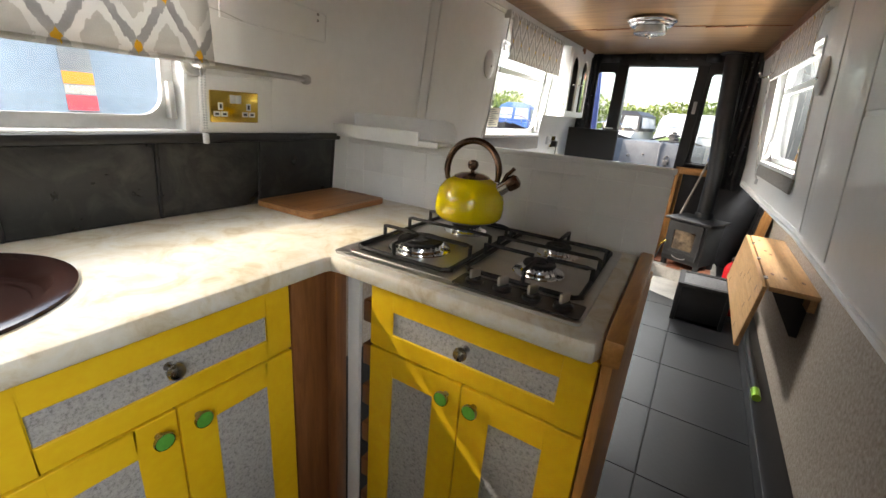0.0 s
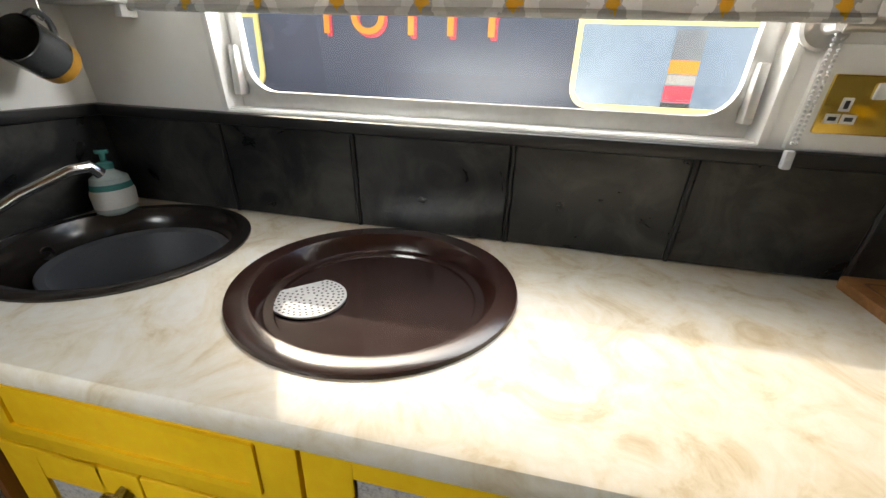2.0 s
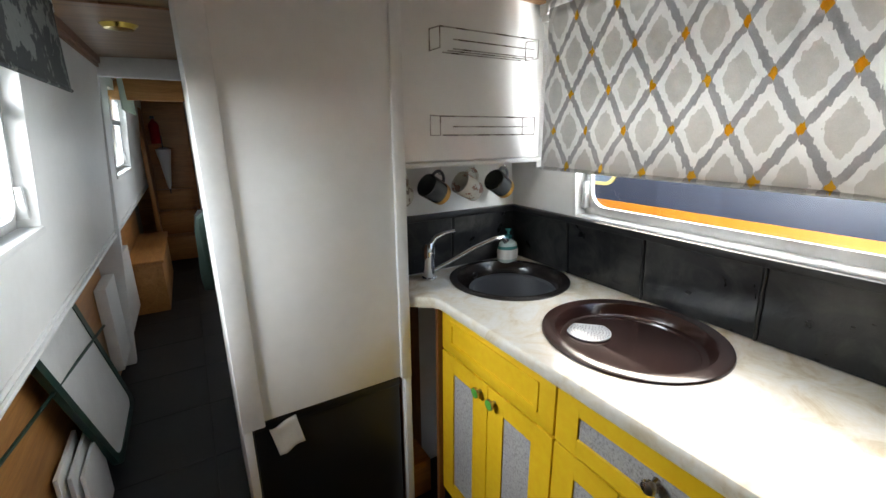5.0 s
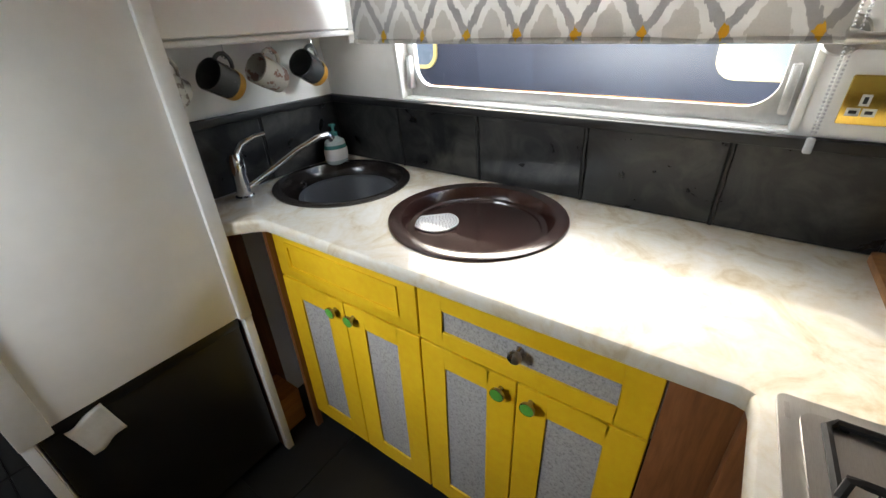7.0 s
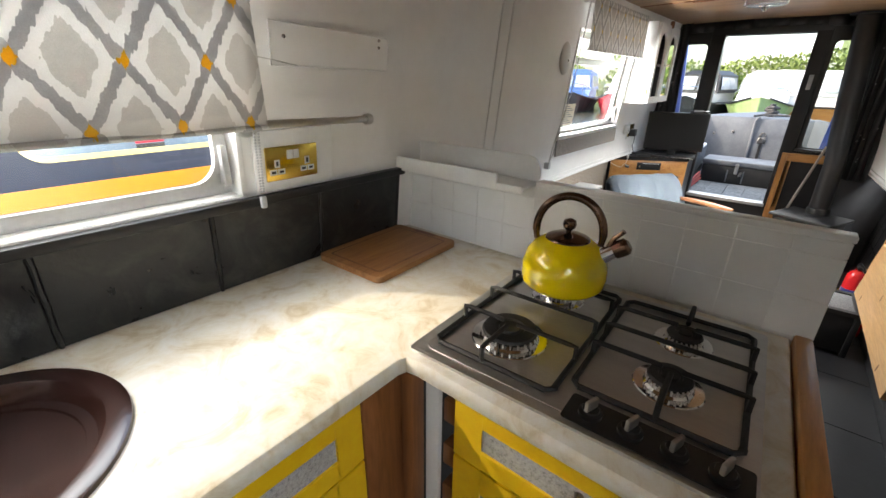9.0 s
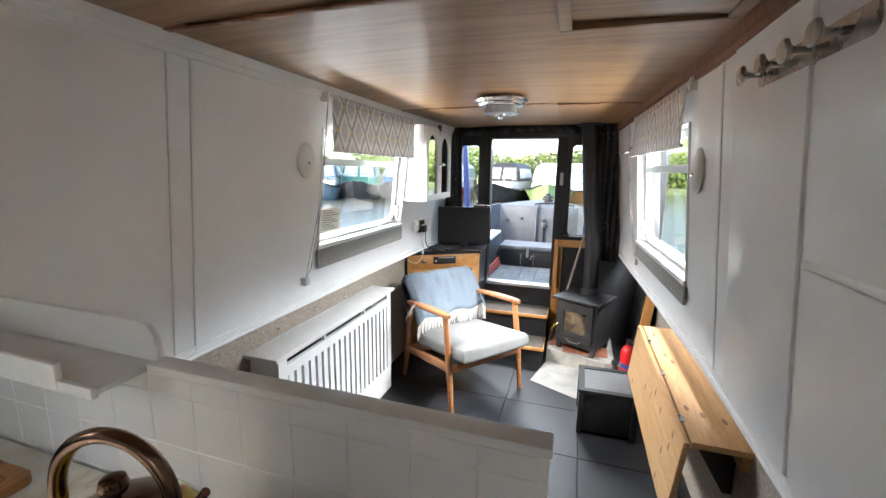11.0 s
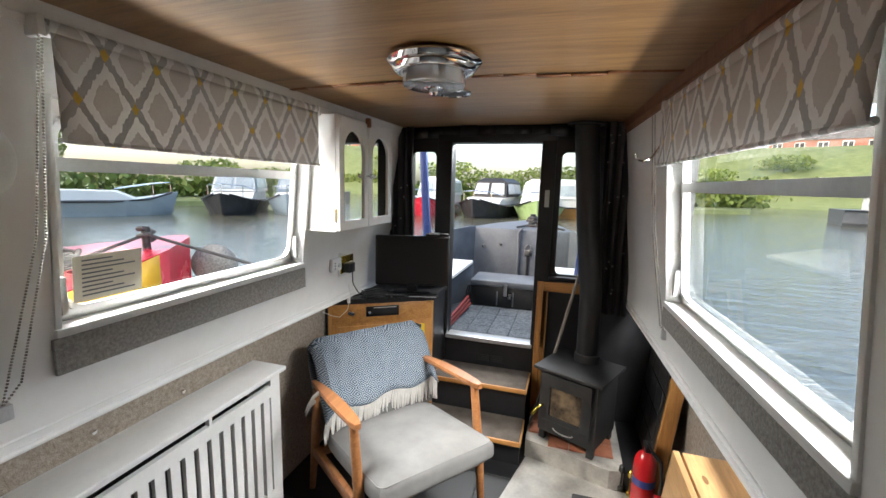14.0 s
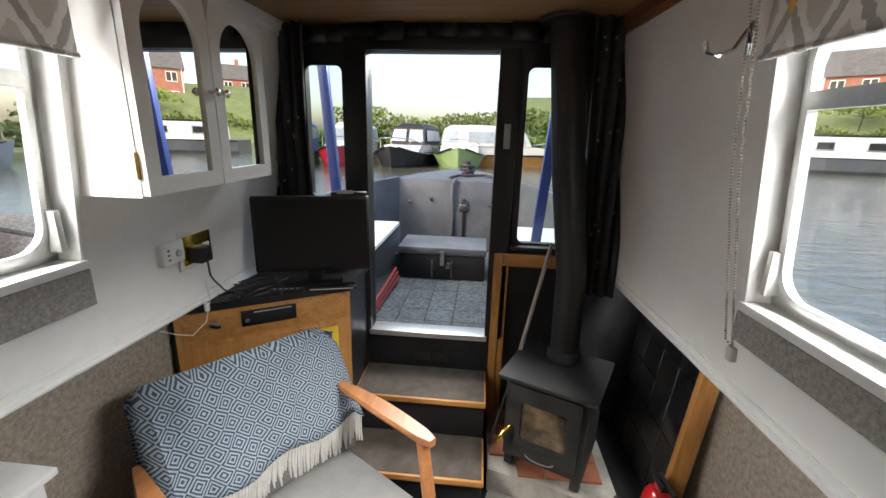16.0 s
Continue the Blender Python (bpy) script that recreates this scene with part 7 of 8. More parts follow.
part("back_batten", cube(0.905, 0.93, PYA + 0.02, PYB - 0.02, 0.56, 0.618), PINE, fo)
bm = prism(bmesh.new(), [(0.775, 0.612), (0.928, 0.612), (0.928, 0.40), (0.90, 0.40)], Matrix.Translation((0, 2.05, 0)) @ Matrix(((1, 0, 0, 0), (0, 0, -1, 0), (0, 1, 0, 0), (0, 0, 0, 1))), 0.02)
part("bracket", bm, BLACK, fo, smooth=False)
KNOT = plain("pine knot", (0.20, 0.09, 0.03), 0.5)
random.seed(12)
for _ in range(9):
    y, z = PYA + 0.05 + random.random() * 0.95, 0.36 + random.random() * 0.25
    part("knot", lathe(bmesh.new(), [(0, 0.0005), (0.006 + 0.005 * random.random(), 0.0003), (0.012, 0)], LFM @ Matrix.Translation((0.7328, y, z)) @ Matrix.Rotation(radians(-90), 4, "Y") @ Matrix.Diagonal((1.5, 0.7, 1, 1)), 10), KNOT, fo)
for _ in range(6):
    part("knot", lathe(bmesh.new(), [(0, 0.0006), (0.008, 0.0004), (0.013, 0)], Matrix.Translation((0.78 + random.random() * 0.12, PYA + 0.06 + random.random() * 0.9, 0.6401)) @ Matrix.Diagonal((0.6, 1.6, 1, 1)), 10), KNOT, fo)
pp = thing("strip_light_tube", (0.86, 2.0, 0.07), "long dark tube with a lime green end lying on the skirting", "tube")
part("tube", tube(bmesh.new(), [(0.858, 2.03, 0.088), (0.862, 3.0, 0.088)], 0.017, 12), IRON, pp)
part("end_cap", tube(bmesh.new(), [(0.858, 1.96, 0.088), (0.858, 2.035, 0.088)], 0.0185, 12), plain("lime end cap", (0.35, 0.65, 0.05), 0.35), pp)
bg = thing("clear_bag", (-0.62, 2.62, 0), "clear plastic wrap bundle on the floor", "plastic wrap")
bm = bmesh.new()
bmesh.ops.create_icosphere(bm, subdivisions=3, radius=0.07)
for v in bm.verts:
    v.co += v.co.normalized() * 0.018 * noise.noise(v.co * 28)
    v.co = Vector((v.co.x - 0.60, v.co.y + 2.60, max(0.001, v.co.z * 0.8 + 0.05)))
CLEAR = nodes_of("clear plastic film")
CLEAR[2].inputs["Base Color"].default_value = (0.7, 0.72, 0.74, 1)
CLEAR[2].inputs["Roughness"].default_value, CLEAR[2].inputs["Transmission Weight"].default_value = 0.1, 0.8
part("wrap", bm, CLEAR[0], bg)

# ---- outside: own hull, well deck ----
# unseen from inside; added to shut the wall gap that leaked daylight
for nm, s in (("gunwale_port", -1), ("gunwale_starboard", 1)):
    a = 0.895 if s < 0 else 0.868
    tagged(part(nm, cube(min(s * a, s * 1.08), max(s * a, s * 1.08), Y_AFT - 0.4, Y_BOW + 0.05, 0.846, 0.885, 0.006), HULL), "black steel gunwale of the boat", "gunwale", "", "structure")
bm = bmesh.new()
box(bm, -1.06, -1.0, Y_AFT - 0.4, 4.4, -0.45, 0.85)
box(bm, 1.0, 1.06, Y_AFT - 0.4, 4.4, -0.45, 0.85)
box(bm, -1.06, 1.06, Y_AFT - 0.45, Y_AFT - 0.38, -0.45, 1.97)
tagged(part("hull_plating", bm, HULL, None, smooth=False), "black steel hull sides of the boat", "hull", "", "structure")
dk_ = tagged(part("well_deck", cube(-0.98, 0.95, Y_BOW + 0.05, 6.0, 0.40, 0.452), DECKGREY, None, smooth=False), "grey painted well deck", "deck", "", "structure")
dm = thing("deck_mat", (-0.1, 4.6, 0.455), "grey blue patterned deck tiles", "deck tiles", "", "structure")
DT = surface("deck tile pattern", (0.05, 0.06, 0.07), (0.12, 0.135, 0.15), 0.7, 0, 55, 160, 0.5, vary=0.2, sharp=(0.46, 0.54))
for i in range(7):
    for j in range(7):
        x, y = -0.60 + i * 0.151, 4.19 + j * 0.151
        part("tile", cube(x, x + 0.148, y, y + 0.148, 0.452, 0.462, 0.001, 1), DT, dm)
BC = -0.10
for s in (-1, 1):
    bm = bmesh.new()
    P = [(BC + s * 0.92, 4.18), (BC + s * 0.90, 4.7), (BC + s * 0.72, 5.4), (BC + s * 0.50, 5.82)]
    for (xa, ya), (xb, yb) in zip(P, P[1:]):
        vs = [bm.verts.new(p) for p in ((xa, ya, -0.3), (xb, yb, -0.3), (xb, yb, 0.98 + 0.06 * (yb - 4.2)), (xa, ya, 0.98 + 0.06 * (ya - 4.2)))]
        bm.faces.new(vs)
    bmesh.ops.remove_doubles(bm, verts=bm.verts, dist=1e-4)
    ob = tagged(part("bulwark_%s" % ("port" if s < 0 else "starboard"), bm, DECKGREY, None, smooth=False), "grey painted steel bow bulwark", "bulwark", "", "structure")
    so_ = ob.modifiers.new("thick", "SOLIDIFY")
    so_.thickness = 0.03
    lk = thing("side_locker", (BC + s * 0.6, 4.7, 0.45), "dark side locker with a white bench top", "bench", "well deck lockers")
    xa, xb = sorted((BC + s * 0.345, BC + s * 0.86))
    part("front", prism(bmesh.new(), [(xa, 4.20), (xb, 4.20), (xb if s > 0 else xa + 0.12, 5.18), (xb - 0.12 if s > 0 else xb, 5.18)] if s < 0 else [(xa, 4.20), (xb, 4.20), (xb - 0.12, 5.18), (xa, 5.18)], Matrix.Translation((0, 0, 0.452)), 0.34), DECKGREY, lk, smooth=False)
    part("bench_top", cube(xa, xb - 0.04 if s > 0 else xb, 4.20, 5.16, 0.795, 0.825, 0.006), WHITE_TRIM, lk)
    ps_ = thing("cratch_post", (BC + s * 0.57, 4.6, 0.8), "blue painted cratch frame post", "post", "cratch posts")
    xp = -0.675 if s < 0 else 0.435
    m_ = Matrix.Translation((xp, 4.6, 0.8)) @ Matrix.Rotation(radians(-s * -4), 4, "Y")
    part("post", box(bmesh.new(), -0.026, 0.026, -0.02, 0.02, 0.0, 1.15, 0.003, m=m_), BLUEPAINT, ps_)
fb_ = thing("fore_bulkhead", (BC, 5.82, 0.45), "grey steel fore bulkhead with latch and cable", "bulkhead", "", "structure")
part("plate", cube(BC - 0.52, BC + 0.52, 5.80, 5.83, 0.45, 1.055, 0.004), DECKGREY, fb_)
bm = prism(bmesh.new(), [(BC - 0.53, 5.832), (BC + 0.53, 5.832), (BC + 0.36, 6.5), (BC + 0.04, 7.2), (BC - 0.04, 7.2), (BC - 0.36, 6.5)], Matrix.Translation((0, 0, 0.0)), 1.06)
part("foredeck", bm, DECKGREY, fb_, smooth=False)
part("latch_plate", cube(BC + 0.045, BC + 0.12, 5.785, 5.80, 0.80, 0.86, 0.003), PEWTER, fb_)
part("latch_ring", tube(bmesh.new(), [(BC + 0.082 + 0.025 * math.cos(radians(a)), 5.785, 0.88 + 0.03 * math.sin(radians(a))) for a in range(0, 360, 30)], 0.006, 6, True), PEWTER, fb_)
part("strap", cube(BC + 0.07, BC + 0.095, 5.79, 5.80, 0.55, 0.80), BLACK, fb_, smooth=False)
part("cable", tube(bmesh.new(), [(BC + 0.01, 5.78, 1.075), (BC - 0.02, 5.775, 1.03), (BC - 0.015, 5.78, 0.8), (BC - 0.02, 5.78, 0.47)], 0.013, 8), DECKGREY, fb_)
for x, z in ((BC - 0.20, 0.90), (BC + 0.30, 0.86), (BC - 0.38, 0.87)):
    part("bolt", lathe(bmesh.new(), [(0, 0.02), (0.014, 0.016), (0.018, 0)], Matrix.Translation((x, 5.80, z)) @ Matrix.Rotation(radians(90), 4, "X"), 12), PEWTER, fb_)
rp = thing("mooring_rope", (BC + 0.1, 6.1, 1.06), "coiled mooring rope round the bow stud", "rope")
part("stud", rod(bmesh.new(), (BC + 0.08, 6.2, 1.06), (BC + 0.08, 6.2, 1.20), 0.03), HULL, rp)
part("coil", tube(bmesh.new(), [(BC + 0.08 + (0.05 + 0.012 * math.sin(k * 0.9)) * math.cos(k * 0.7), 6.2 + 0.06 * math.sin(k * 0.7), 1.09 + 0.018 * (k / 9) + 0.01 * math.sin(k)) for k in range(40)], 0.014, 8), ROPE, rp)
part("line", tube(bmesh.new(), [(BC - 0.05, 5.9, 1.075), (BC + 0.02, 6.1, 1.08), (BC + 0.25, 6.15, 1.08), (BC + 0.42, 5.95, 1.07)], 0.012, 8), ROPE, rp)
tk = thing("trunk", (-0.125, 5.15, 0.46), "battered grey steel trunk with a hasp", "trunk")
part("body", cube(-0.42, 0.172, 5.005, 5.34, 0.463, 0.635, 0.008), STOVE, tk)
part("lid", cube(-0.428, 0.18, 4.997, 5.348, 0.635, 0.69, 0.012), DECKGREY, tk)
part("hasp", cube(-0.135, -0.105, 4.988, 5.0, 0.565, 0.665, 0.003), STEEL, tk)
part("padlock", cube(-0.095, -0.065, 4.98, 4.998, 0.545, 0.59, 0.005), PEWTER, tk)
for x in (-0.19, -0.055):
    part("rib", cube(x - 0.006, x + 0.006, 4.999, 5.006, 0.475, 0.60, 0.002), DECKGREY, tk)
ho = thing("red_hose", (-0.42, 4.6, 0.47), "coiled dark red hose on the deck", "hose")
for k in range(3):
    part("hose", tube(bmesh.new(), [(-0.43, 4.25 + 0.02 * k, 0.475 + 0.03 * k), (-0.42, 4.6, 0.48 + 0.035 * k), (-0.40 - 0.01 * k, 4.9, 0.50 + 0.03 * k)], 0.011, 8), plain("dark red rubber", (0.22, 0.035, 0.03), 0.5), ho)
lh = thing("grab_handle", (-0.40, 4.93, 0.6), "black steel grab handle on the locker", "handle")
part("handle", tube(bmesh.new(), [(-0.44, 4.9, 0.58), (-0.425, 4.92, 0.65), (-0.42, 4.97, 0.65), (-0.44, 4.99, 0.58)], 0.006, 8), IRON, lh)

# water and banks
bm = bmesh.new()
WZ = 0.10
for x0, x1, y0, y1 in ((-400, -1.05, -400, 400), (1.05, 400, -400, 400), (-1.05, 1.05, 5.3, 400), (-1.05, 1.05, -400, Y_AFT - 0.4)):
    bm.faces.new([bm.verts.new(p) for p in ((x0, y0, WZ), (x1, y0, WZ), (x1, y1, WZ), (x0, y1, WZ))])
tagged(part("water", bm, WATER, None, smooth=False), "rippled grey-green marina water", "water", "", "structure")

# ---- neighbouring blue boat ----
nb = thing("neighbour_boat", (-3.1, -1.0, 0.1), "navy narrowboat with orange coach line and red bow", "narrowboat")
NX = -2.10
part("cabin_side", cube(NX - 0.05, NX, -7.0, 1.75, 0.86, 1.72, 0.01), NAVY, nb)
part("roof", cube(NX - 2.0, NX - 0.0, -7.0, 1.75, 1.72, 1.76, 0.01), NAVY, nb)
part("cabin_end", cube(NX - 1.9, NX, 1.75, 1.80, 0.8, 1.72), BOATRED, nb)
part("coach_line", cube(NX - 0.002, NX + 0.006, -7.0, 1.78, 0.895, 0.972), ORANGE, nb, smooth=False)
part("lower_band", cube(NX - 0.02, NX + 0.02, -7.0, 1.8, 0.10, 0.888, 0.004), BOATRED, nb)
part("fine_line", cube(NX + 0.0, NX + 0.021, -7.0, 1.78, 0.872, 0.880), CREAM, nb, smooth=False)
for y0, y1 in ((-2.55, -1.385), (0.155, 1.15)):
    yc, zc, w, h = (y0 + y1) / 2, 1.305, y1 - y0, 0.47
    bm = bmesh.new()
    NM = along_y((NX + 0.001, yc, zc))
    ringplate(bm, rounded(w, h, 0.09), rounded(w - 0.045, h - 0.045, 0.07), NM, 0.014)
    w_ = part("window", bm, CREAM, nb, "cream-framed window with rounded corners")
    part("pane", prism(bmesh.new(), rounded(w - 0.04, h - 0.04, 0.07), NM, 0.006), PALEBLUE, w_, smooth=False)
    part("glazing_bar", prism(bmesh.new(), [(-w / 2 + 0.02, 0.105), (w / 2 - 0.02, 0.105), (w / 2 - 0.02, 0.12), (-w / 2 + 0.02, 0.12)], NM, 0.012), CREAM, w_, smooth=False)
hg = thing("window_hanging", (NX + 0.008, 0.60, 1.15), "grey hanging with orange and red squares in the window", "hanging")
for z0, z1, mt in ((1.085, 1.115, STOVE), (1.115, 1.185, BOATRED), (1.185, 1.228, GREYFELT), (1.228, 1.285, ORANGE), (1.285, 1.40, DECKGREY)):
    part("panel", cube(NX + 0.0075, NX + 0.010, 0.55, 0.665, max(1.085, z0), z1 - 0.004), mt, hg, smooth=False)
bm = prism(bmesh.new(), [(-2.10, 1.75), (-2.14, 2.5), (-2.32, 3.3), (-2.62, 4.0), (-2.88, 4.42), (-3.0, 4.5), (-3.12, 4.42), (-3.38, 4.0), (-3.7, 3.3), (-3.9, 2.5), (-3.95, 1.75)], Matrix.Translation((0, 0, -0.2)), 1.0)
for v in bm.verts:
    if v.co.z > 0.5:
        v.co.z = 0.74 + 0.085 * max(0, v.co.y - 1.75)
    else:
        v.co.x += (-3.03 - v.co.x) * 0.12
part("bow", bm, BOATRED, nb, "red painted bow", smooth=False)
bm = bmesh.new()
for ya, yb in ((2.55, 3.25), (3.25, 3.85)):
    def sx(y):
        return -2.14 - 0.18 * max(0, (y - 2.5) / 0.8) if y < 3.3 else -2.32 - 0.30 * (y - 3.3) / 0.7
    vs = [bm.verts.new(p) for p in ((sx(ya) + 0.010, ya, 0.45), (sx(yb) + 0.010, yb, 0.5), (sx(yb) + 0.006, yb, 0.735 + 0.085 * (yb - 1.75)), (sx(ya) + 0.006, ya, 0.725 + 0.085 * (ya - 1.75)))]
    bm.faces.new(vs)
bmesh.ops.remove_doubles(bm, verts=bm.verts, dist=0.003)
yp_ = part("bow_panel", bm, BOATYEL, nb, "yellow painted bow panel")
yp_.modifiers.new("thick", "SOLIDIFY").thickness = 0.01
nfd = thing("rope_fender", (-2.85, 4.6, 0.5), "knotted rope bow fender", "fender")
bm = bmesh.new()
bmesh.ops.create_uvsphere(bm, u_segments=28, v_segments=18, radius=0.2)
for v in bm.verts:
    a = math.atan2(v.co.y, v.co.x)
    v.co *= 1 + 0.05 * math.sin(a * 14) * math.sin(v.co.z * 70)
    v.co = Vector((v.co.x * 1.1 - 2.80, v.co.y * 0.85 + 4.60, v.co.z * 0.9 + 0.70))
part("fender", bm, ROPEPALE, nfd)
nro = thing("bow_rope", (-2.9, 3.4, 0.9), "dark mooring rope coiled on the red bow", "rope")
part("coil", tube(bmesh.new(), [(-2.75 + (0.16 + 0.05 * math.sin(k * 0.37)) * math.cos(k * 0.62), 3.15 + 0.30 * math.sin(k * 0.62), 0.90 + 0.012 * (k % 9) + 0.01 * math.sin(k * 1.3)) for k in range(70)], 0.018, 7), ROPE, nro)
part("stud", rod(bmesh.new(), (-2.85, 4.0, 0.9), (-2.85, 4.0, 1.10), 0.03), HULL, nro)
part("turns", tube(bmesh.new(), [(-2.85 + 0.055 * math.cos(k * 0.9), 4.0 + 0.055 * math.sin(k * 0.9), 0.99 + 0.008 * k) for k in range(14)], 0.016, 7), ROPE, nro)
part("line", tube(bmesh.new(), [(-2.80, 4.0, 1.03), (-2.2, 4.35, 0.80), (-1.55, 4.75, 0.55), (-1.1, 5.0, 0.42)], 0.013, 7), ROPE, nro)
part("line_aft", tube(bmesh.new(), [(-2.88, 3.98, 1.02), (-2.8, 3.6, 0.95), (-2.7, 3.3, 0.93)], 0.013, 7), ROPE, nro)


def lettering(text, y_mid, z, size, material, dx, dy, dz, parent):
    cu_ = bpy.data.curves.new("lettering", "FONT")
    cu_.body, cu_.size, cu_.align_x, cu_.extrude, cu_.space_character = text, size, "CENTER", 0.001, 1.5
    cu_.offset = 0.004
    ob = new("lettering", cu_)
    ob.matrix_basis = Matrix.Translation((NX + dx, y_mid + dy, z + dz)) @ Matrix(((0, 0, 1, 0), (1, 0, 0, 0), (0, 1, 0, 0), (0, 0, 0, 1)))
    cu_.materials.append(material)
    ob.parent = parent
    ob.matrix_parent_inverse = whole(parent).inverted()
    return ob


lettering("TOTTY", -0.617, 1.352, 0.22, ORANGE, 0.004, 0, 0, nb)
lettering("TOTTY", -0.617, 1.352, 0.22, BOATRED, 0.002, 0.014, -0.014, nb)

# ---- far boats, trees, houses ----
def heading(p, deg):
    return Matrix.Translation(p) @ Matrix.Rotation(radians(deg), 4, "Z")


CLEARVIEW = surface("clear canopy plastic", (0.30, 0.34, 0.36), (0.46, 0.50, 0.52), 0.15, 0, 1.5, 12, 0.05)


def far_boat(label, p, deg, length, hull_m, cabin_m, kind, high=1.0):
    """A moored boat: x along its length, bow at +x. kind: 'narrow', 'cruiser' or 'covered'."""
    M = heading((p[0], p[1], WZ), deg) @ Matrix.Diagonal((1, high, high, 1))
    ob = thing("moored_boat", (p[0], p[1], WZ), label, "boat", "moored boats")
    L, B = length, 1.0 if kind == "narrow" else 1.15
    flare, rise = (0.97, 0.16) if kind == "narrow" else (0.80, 0.34)
    bm = bmesh.new()
    stations = []
    for k in range(13):
        f = k / 12
        x = -L / 2 + L * f
        fw = max(0.0, (x - (L / 2 - 2.0)) / 2.0)
        b = B * (0.9 + 0.1 * min(1, f * 3)) * max(0.02, 1 - fw ** 2.2)
        zt = 0.52 + rise * fw ** 1.5
        stations.append([bm.verts.new(M @ Vector((x + dx * fw, y, z))) for y, z, dx in ((-b, zt, 0), (-b * flare, 0.1, -0.2), (-b * 0.7, -0.25, -0.45), (b * 0.7, -0.25, -0.45), (b * flare, 0.1, -0.2), (b, zt, 0))])
    for A, C in zip(stations, stations[1:]):
        for k in range(6):
            bm.faces.new((A[k], A[(k + 1) % 6], C[(k + 1) % 6], C[k]))
    bm.faces.new(stations[0]), bm.faces.new(stations[-1])
    part("hull", bm, hull_m, ob, smooth=False)
    for s in (-1, 1):
        part("rubbing_strake", tube(bmesh.new(), [M @ Vector((-L / 2, s * B * 0.92, 0.5)), M @ Vector((0, s * B * 1.01, 0.5)), M @ Vector((L / 2 - 2.0, s * B * 1.01, 0.51)), M @ Vector((L / 2 - 0.9, s * B * 0.78, 0.6)), M @ Vector((L / 2 - 0.2, s * B * 0.25, 0.52 + rise * 0.9))], 0.035, 6), PLASTB, ob)
    if kind == "narrow":
        cab = part("cabin", prism(bmesh.new(), [(-B * 0.86, 0.5), (B * 0.86, 0.5), (B * 0.74, 1.18), (B * 0.4, 1.25), (-B * 0.4, 1.25), (-B * 0.74, 1.18)], M @ Matrix(((0, 0, 1, -L / 2 + 1.2), (1, 0, 0, 0), (0, 1, 0, 0), (0, 0, 0, 1))), L - 3.6), cabin_m, ob, smooth=False)
        for s in (-1, 1):
            part("handrail", box(bmesh.new(), -L / 2 + 1.3, L / 2 - 2.5, s * B * 0.66 - 0.025, s * B * 0.66 + 0.025, 1.2, 1.26, m=M), PLASTB, cab, smooth=False)
        for i in range(max(3, int(L / 2.4))):
            x = -L / 2 + 2.0 + i * 2.0
            if x < L / 2 - 2.6:
                for s in (-1, 1):
                    wn = part("window", box(bmesh.new(), x - 0.38, x + 0.38, s * B * 0.81 - 0.03, s * B * 0.81 + 0.03, 0.74, 1.06, 0.02, m=M), STEEL, cab)
                    part("pane", box(bmesh.new(), x - 0.33, x + 0.33, s * B * 0.81 - 0.04, s * B * 0.81 + 0.04, 0.79, 1.01, m=M), PLASTB, wn, smooth=False)
    else:
        bm = prism(bmesh.new(), [(-L / 2 + 0.5, 0.5), (L / 2 - 1.3, 0.56), (L / 2 - 1.9, 0.86), (-L / 2 + 0.5, 0.98)], M @ Matrix(((1, 0, 0, 0), (0, 0, -1, B * 0.72), (0, 1, 0, 0), (0, 0, 0, 1))), B * 1.44)
        part("deck_house", bm, WHITEHULL if kind == "cruiser" else cabin_m, ob, smooth=False)
        x0, x1 = -L / 2 + 0.4, L * 0.10
        bm = bmesh.new()
        lo = [bm.verts.new(M @ Vector(v)) for v in ((x0, -B * 0.8, 0.9), (x1, -B * 0.74, 0.9), (x1, B * 0.74, 0.9), (x0, B * 0.8, 0.9))]
        mi = [bm.verts.new(M @ Vector(v)) for v in ((x0 + 0.1, -B * 0.7, 1.62), (x1 - 0.4, -B * 0.64, 1.62), (x1 - 0.4, B * 0.64, 1.62), (x0 + 0.1, B * 0.7, 1.62))]
        hi = [bm.verts.new(M @ Vector(v)) for v in ((x0 + 0.3, -B * 0.4, 1.82), (x1 - 0.7, -B * 0.38, 1.80), (x1 - 0.7, B * 0.38, 1.80), (x0 + 0.3, B * 0.4, 1.82))]
        for A, C in ((lo, mi), (mi, hi)):
            for k in range(4):
                bm.faces.new((A[k], A[(k + 1) % 4], C[(k + 1) % 4], C[k]))
        bm.faces.new(hi)
        top = part("canopy", bm, cabin_m, ob, smooth=False)

        def pane(quad):
            bm = bmesh.new()
            bm.faces.new([bm.verts.new(M @ Vector(q)) for q in quad])
            pn = part("canopy_window", bm, CLEARVIEW, top, smooth=False)
            pn.modifiers.new("thick", "SOLIDIFY").thickness = 0.02
        for s in (-1, 1):
            for f0, f1 in ((0.08, 0.48), (0.54, 0.9)):
                xa, xb = x0 + (x1 - x0) * f0, x0 + (x1 - x0) * f1
                pane(((xa, s * B * 0.795, 1.04), (xb, s * B * 0.765, 1.04), (xb - 0.22 * f1, s * B * 0.69, 1.52), (xa + 0.03, s * B * 0.715, 1.52)))
            pane(((x1 - 0.04, s * B * 0.06, 1.02), (x1 - 0.04, s * B * 0.66, 1.02), (x1 - 0.31, s * B * 0.58, 1.54), (x1 - 0.31, s * B * 0.06, 1.54)))
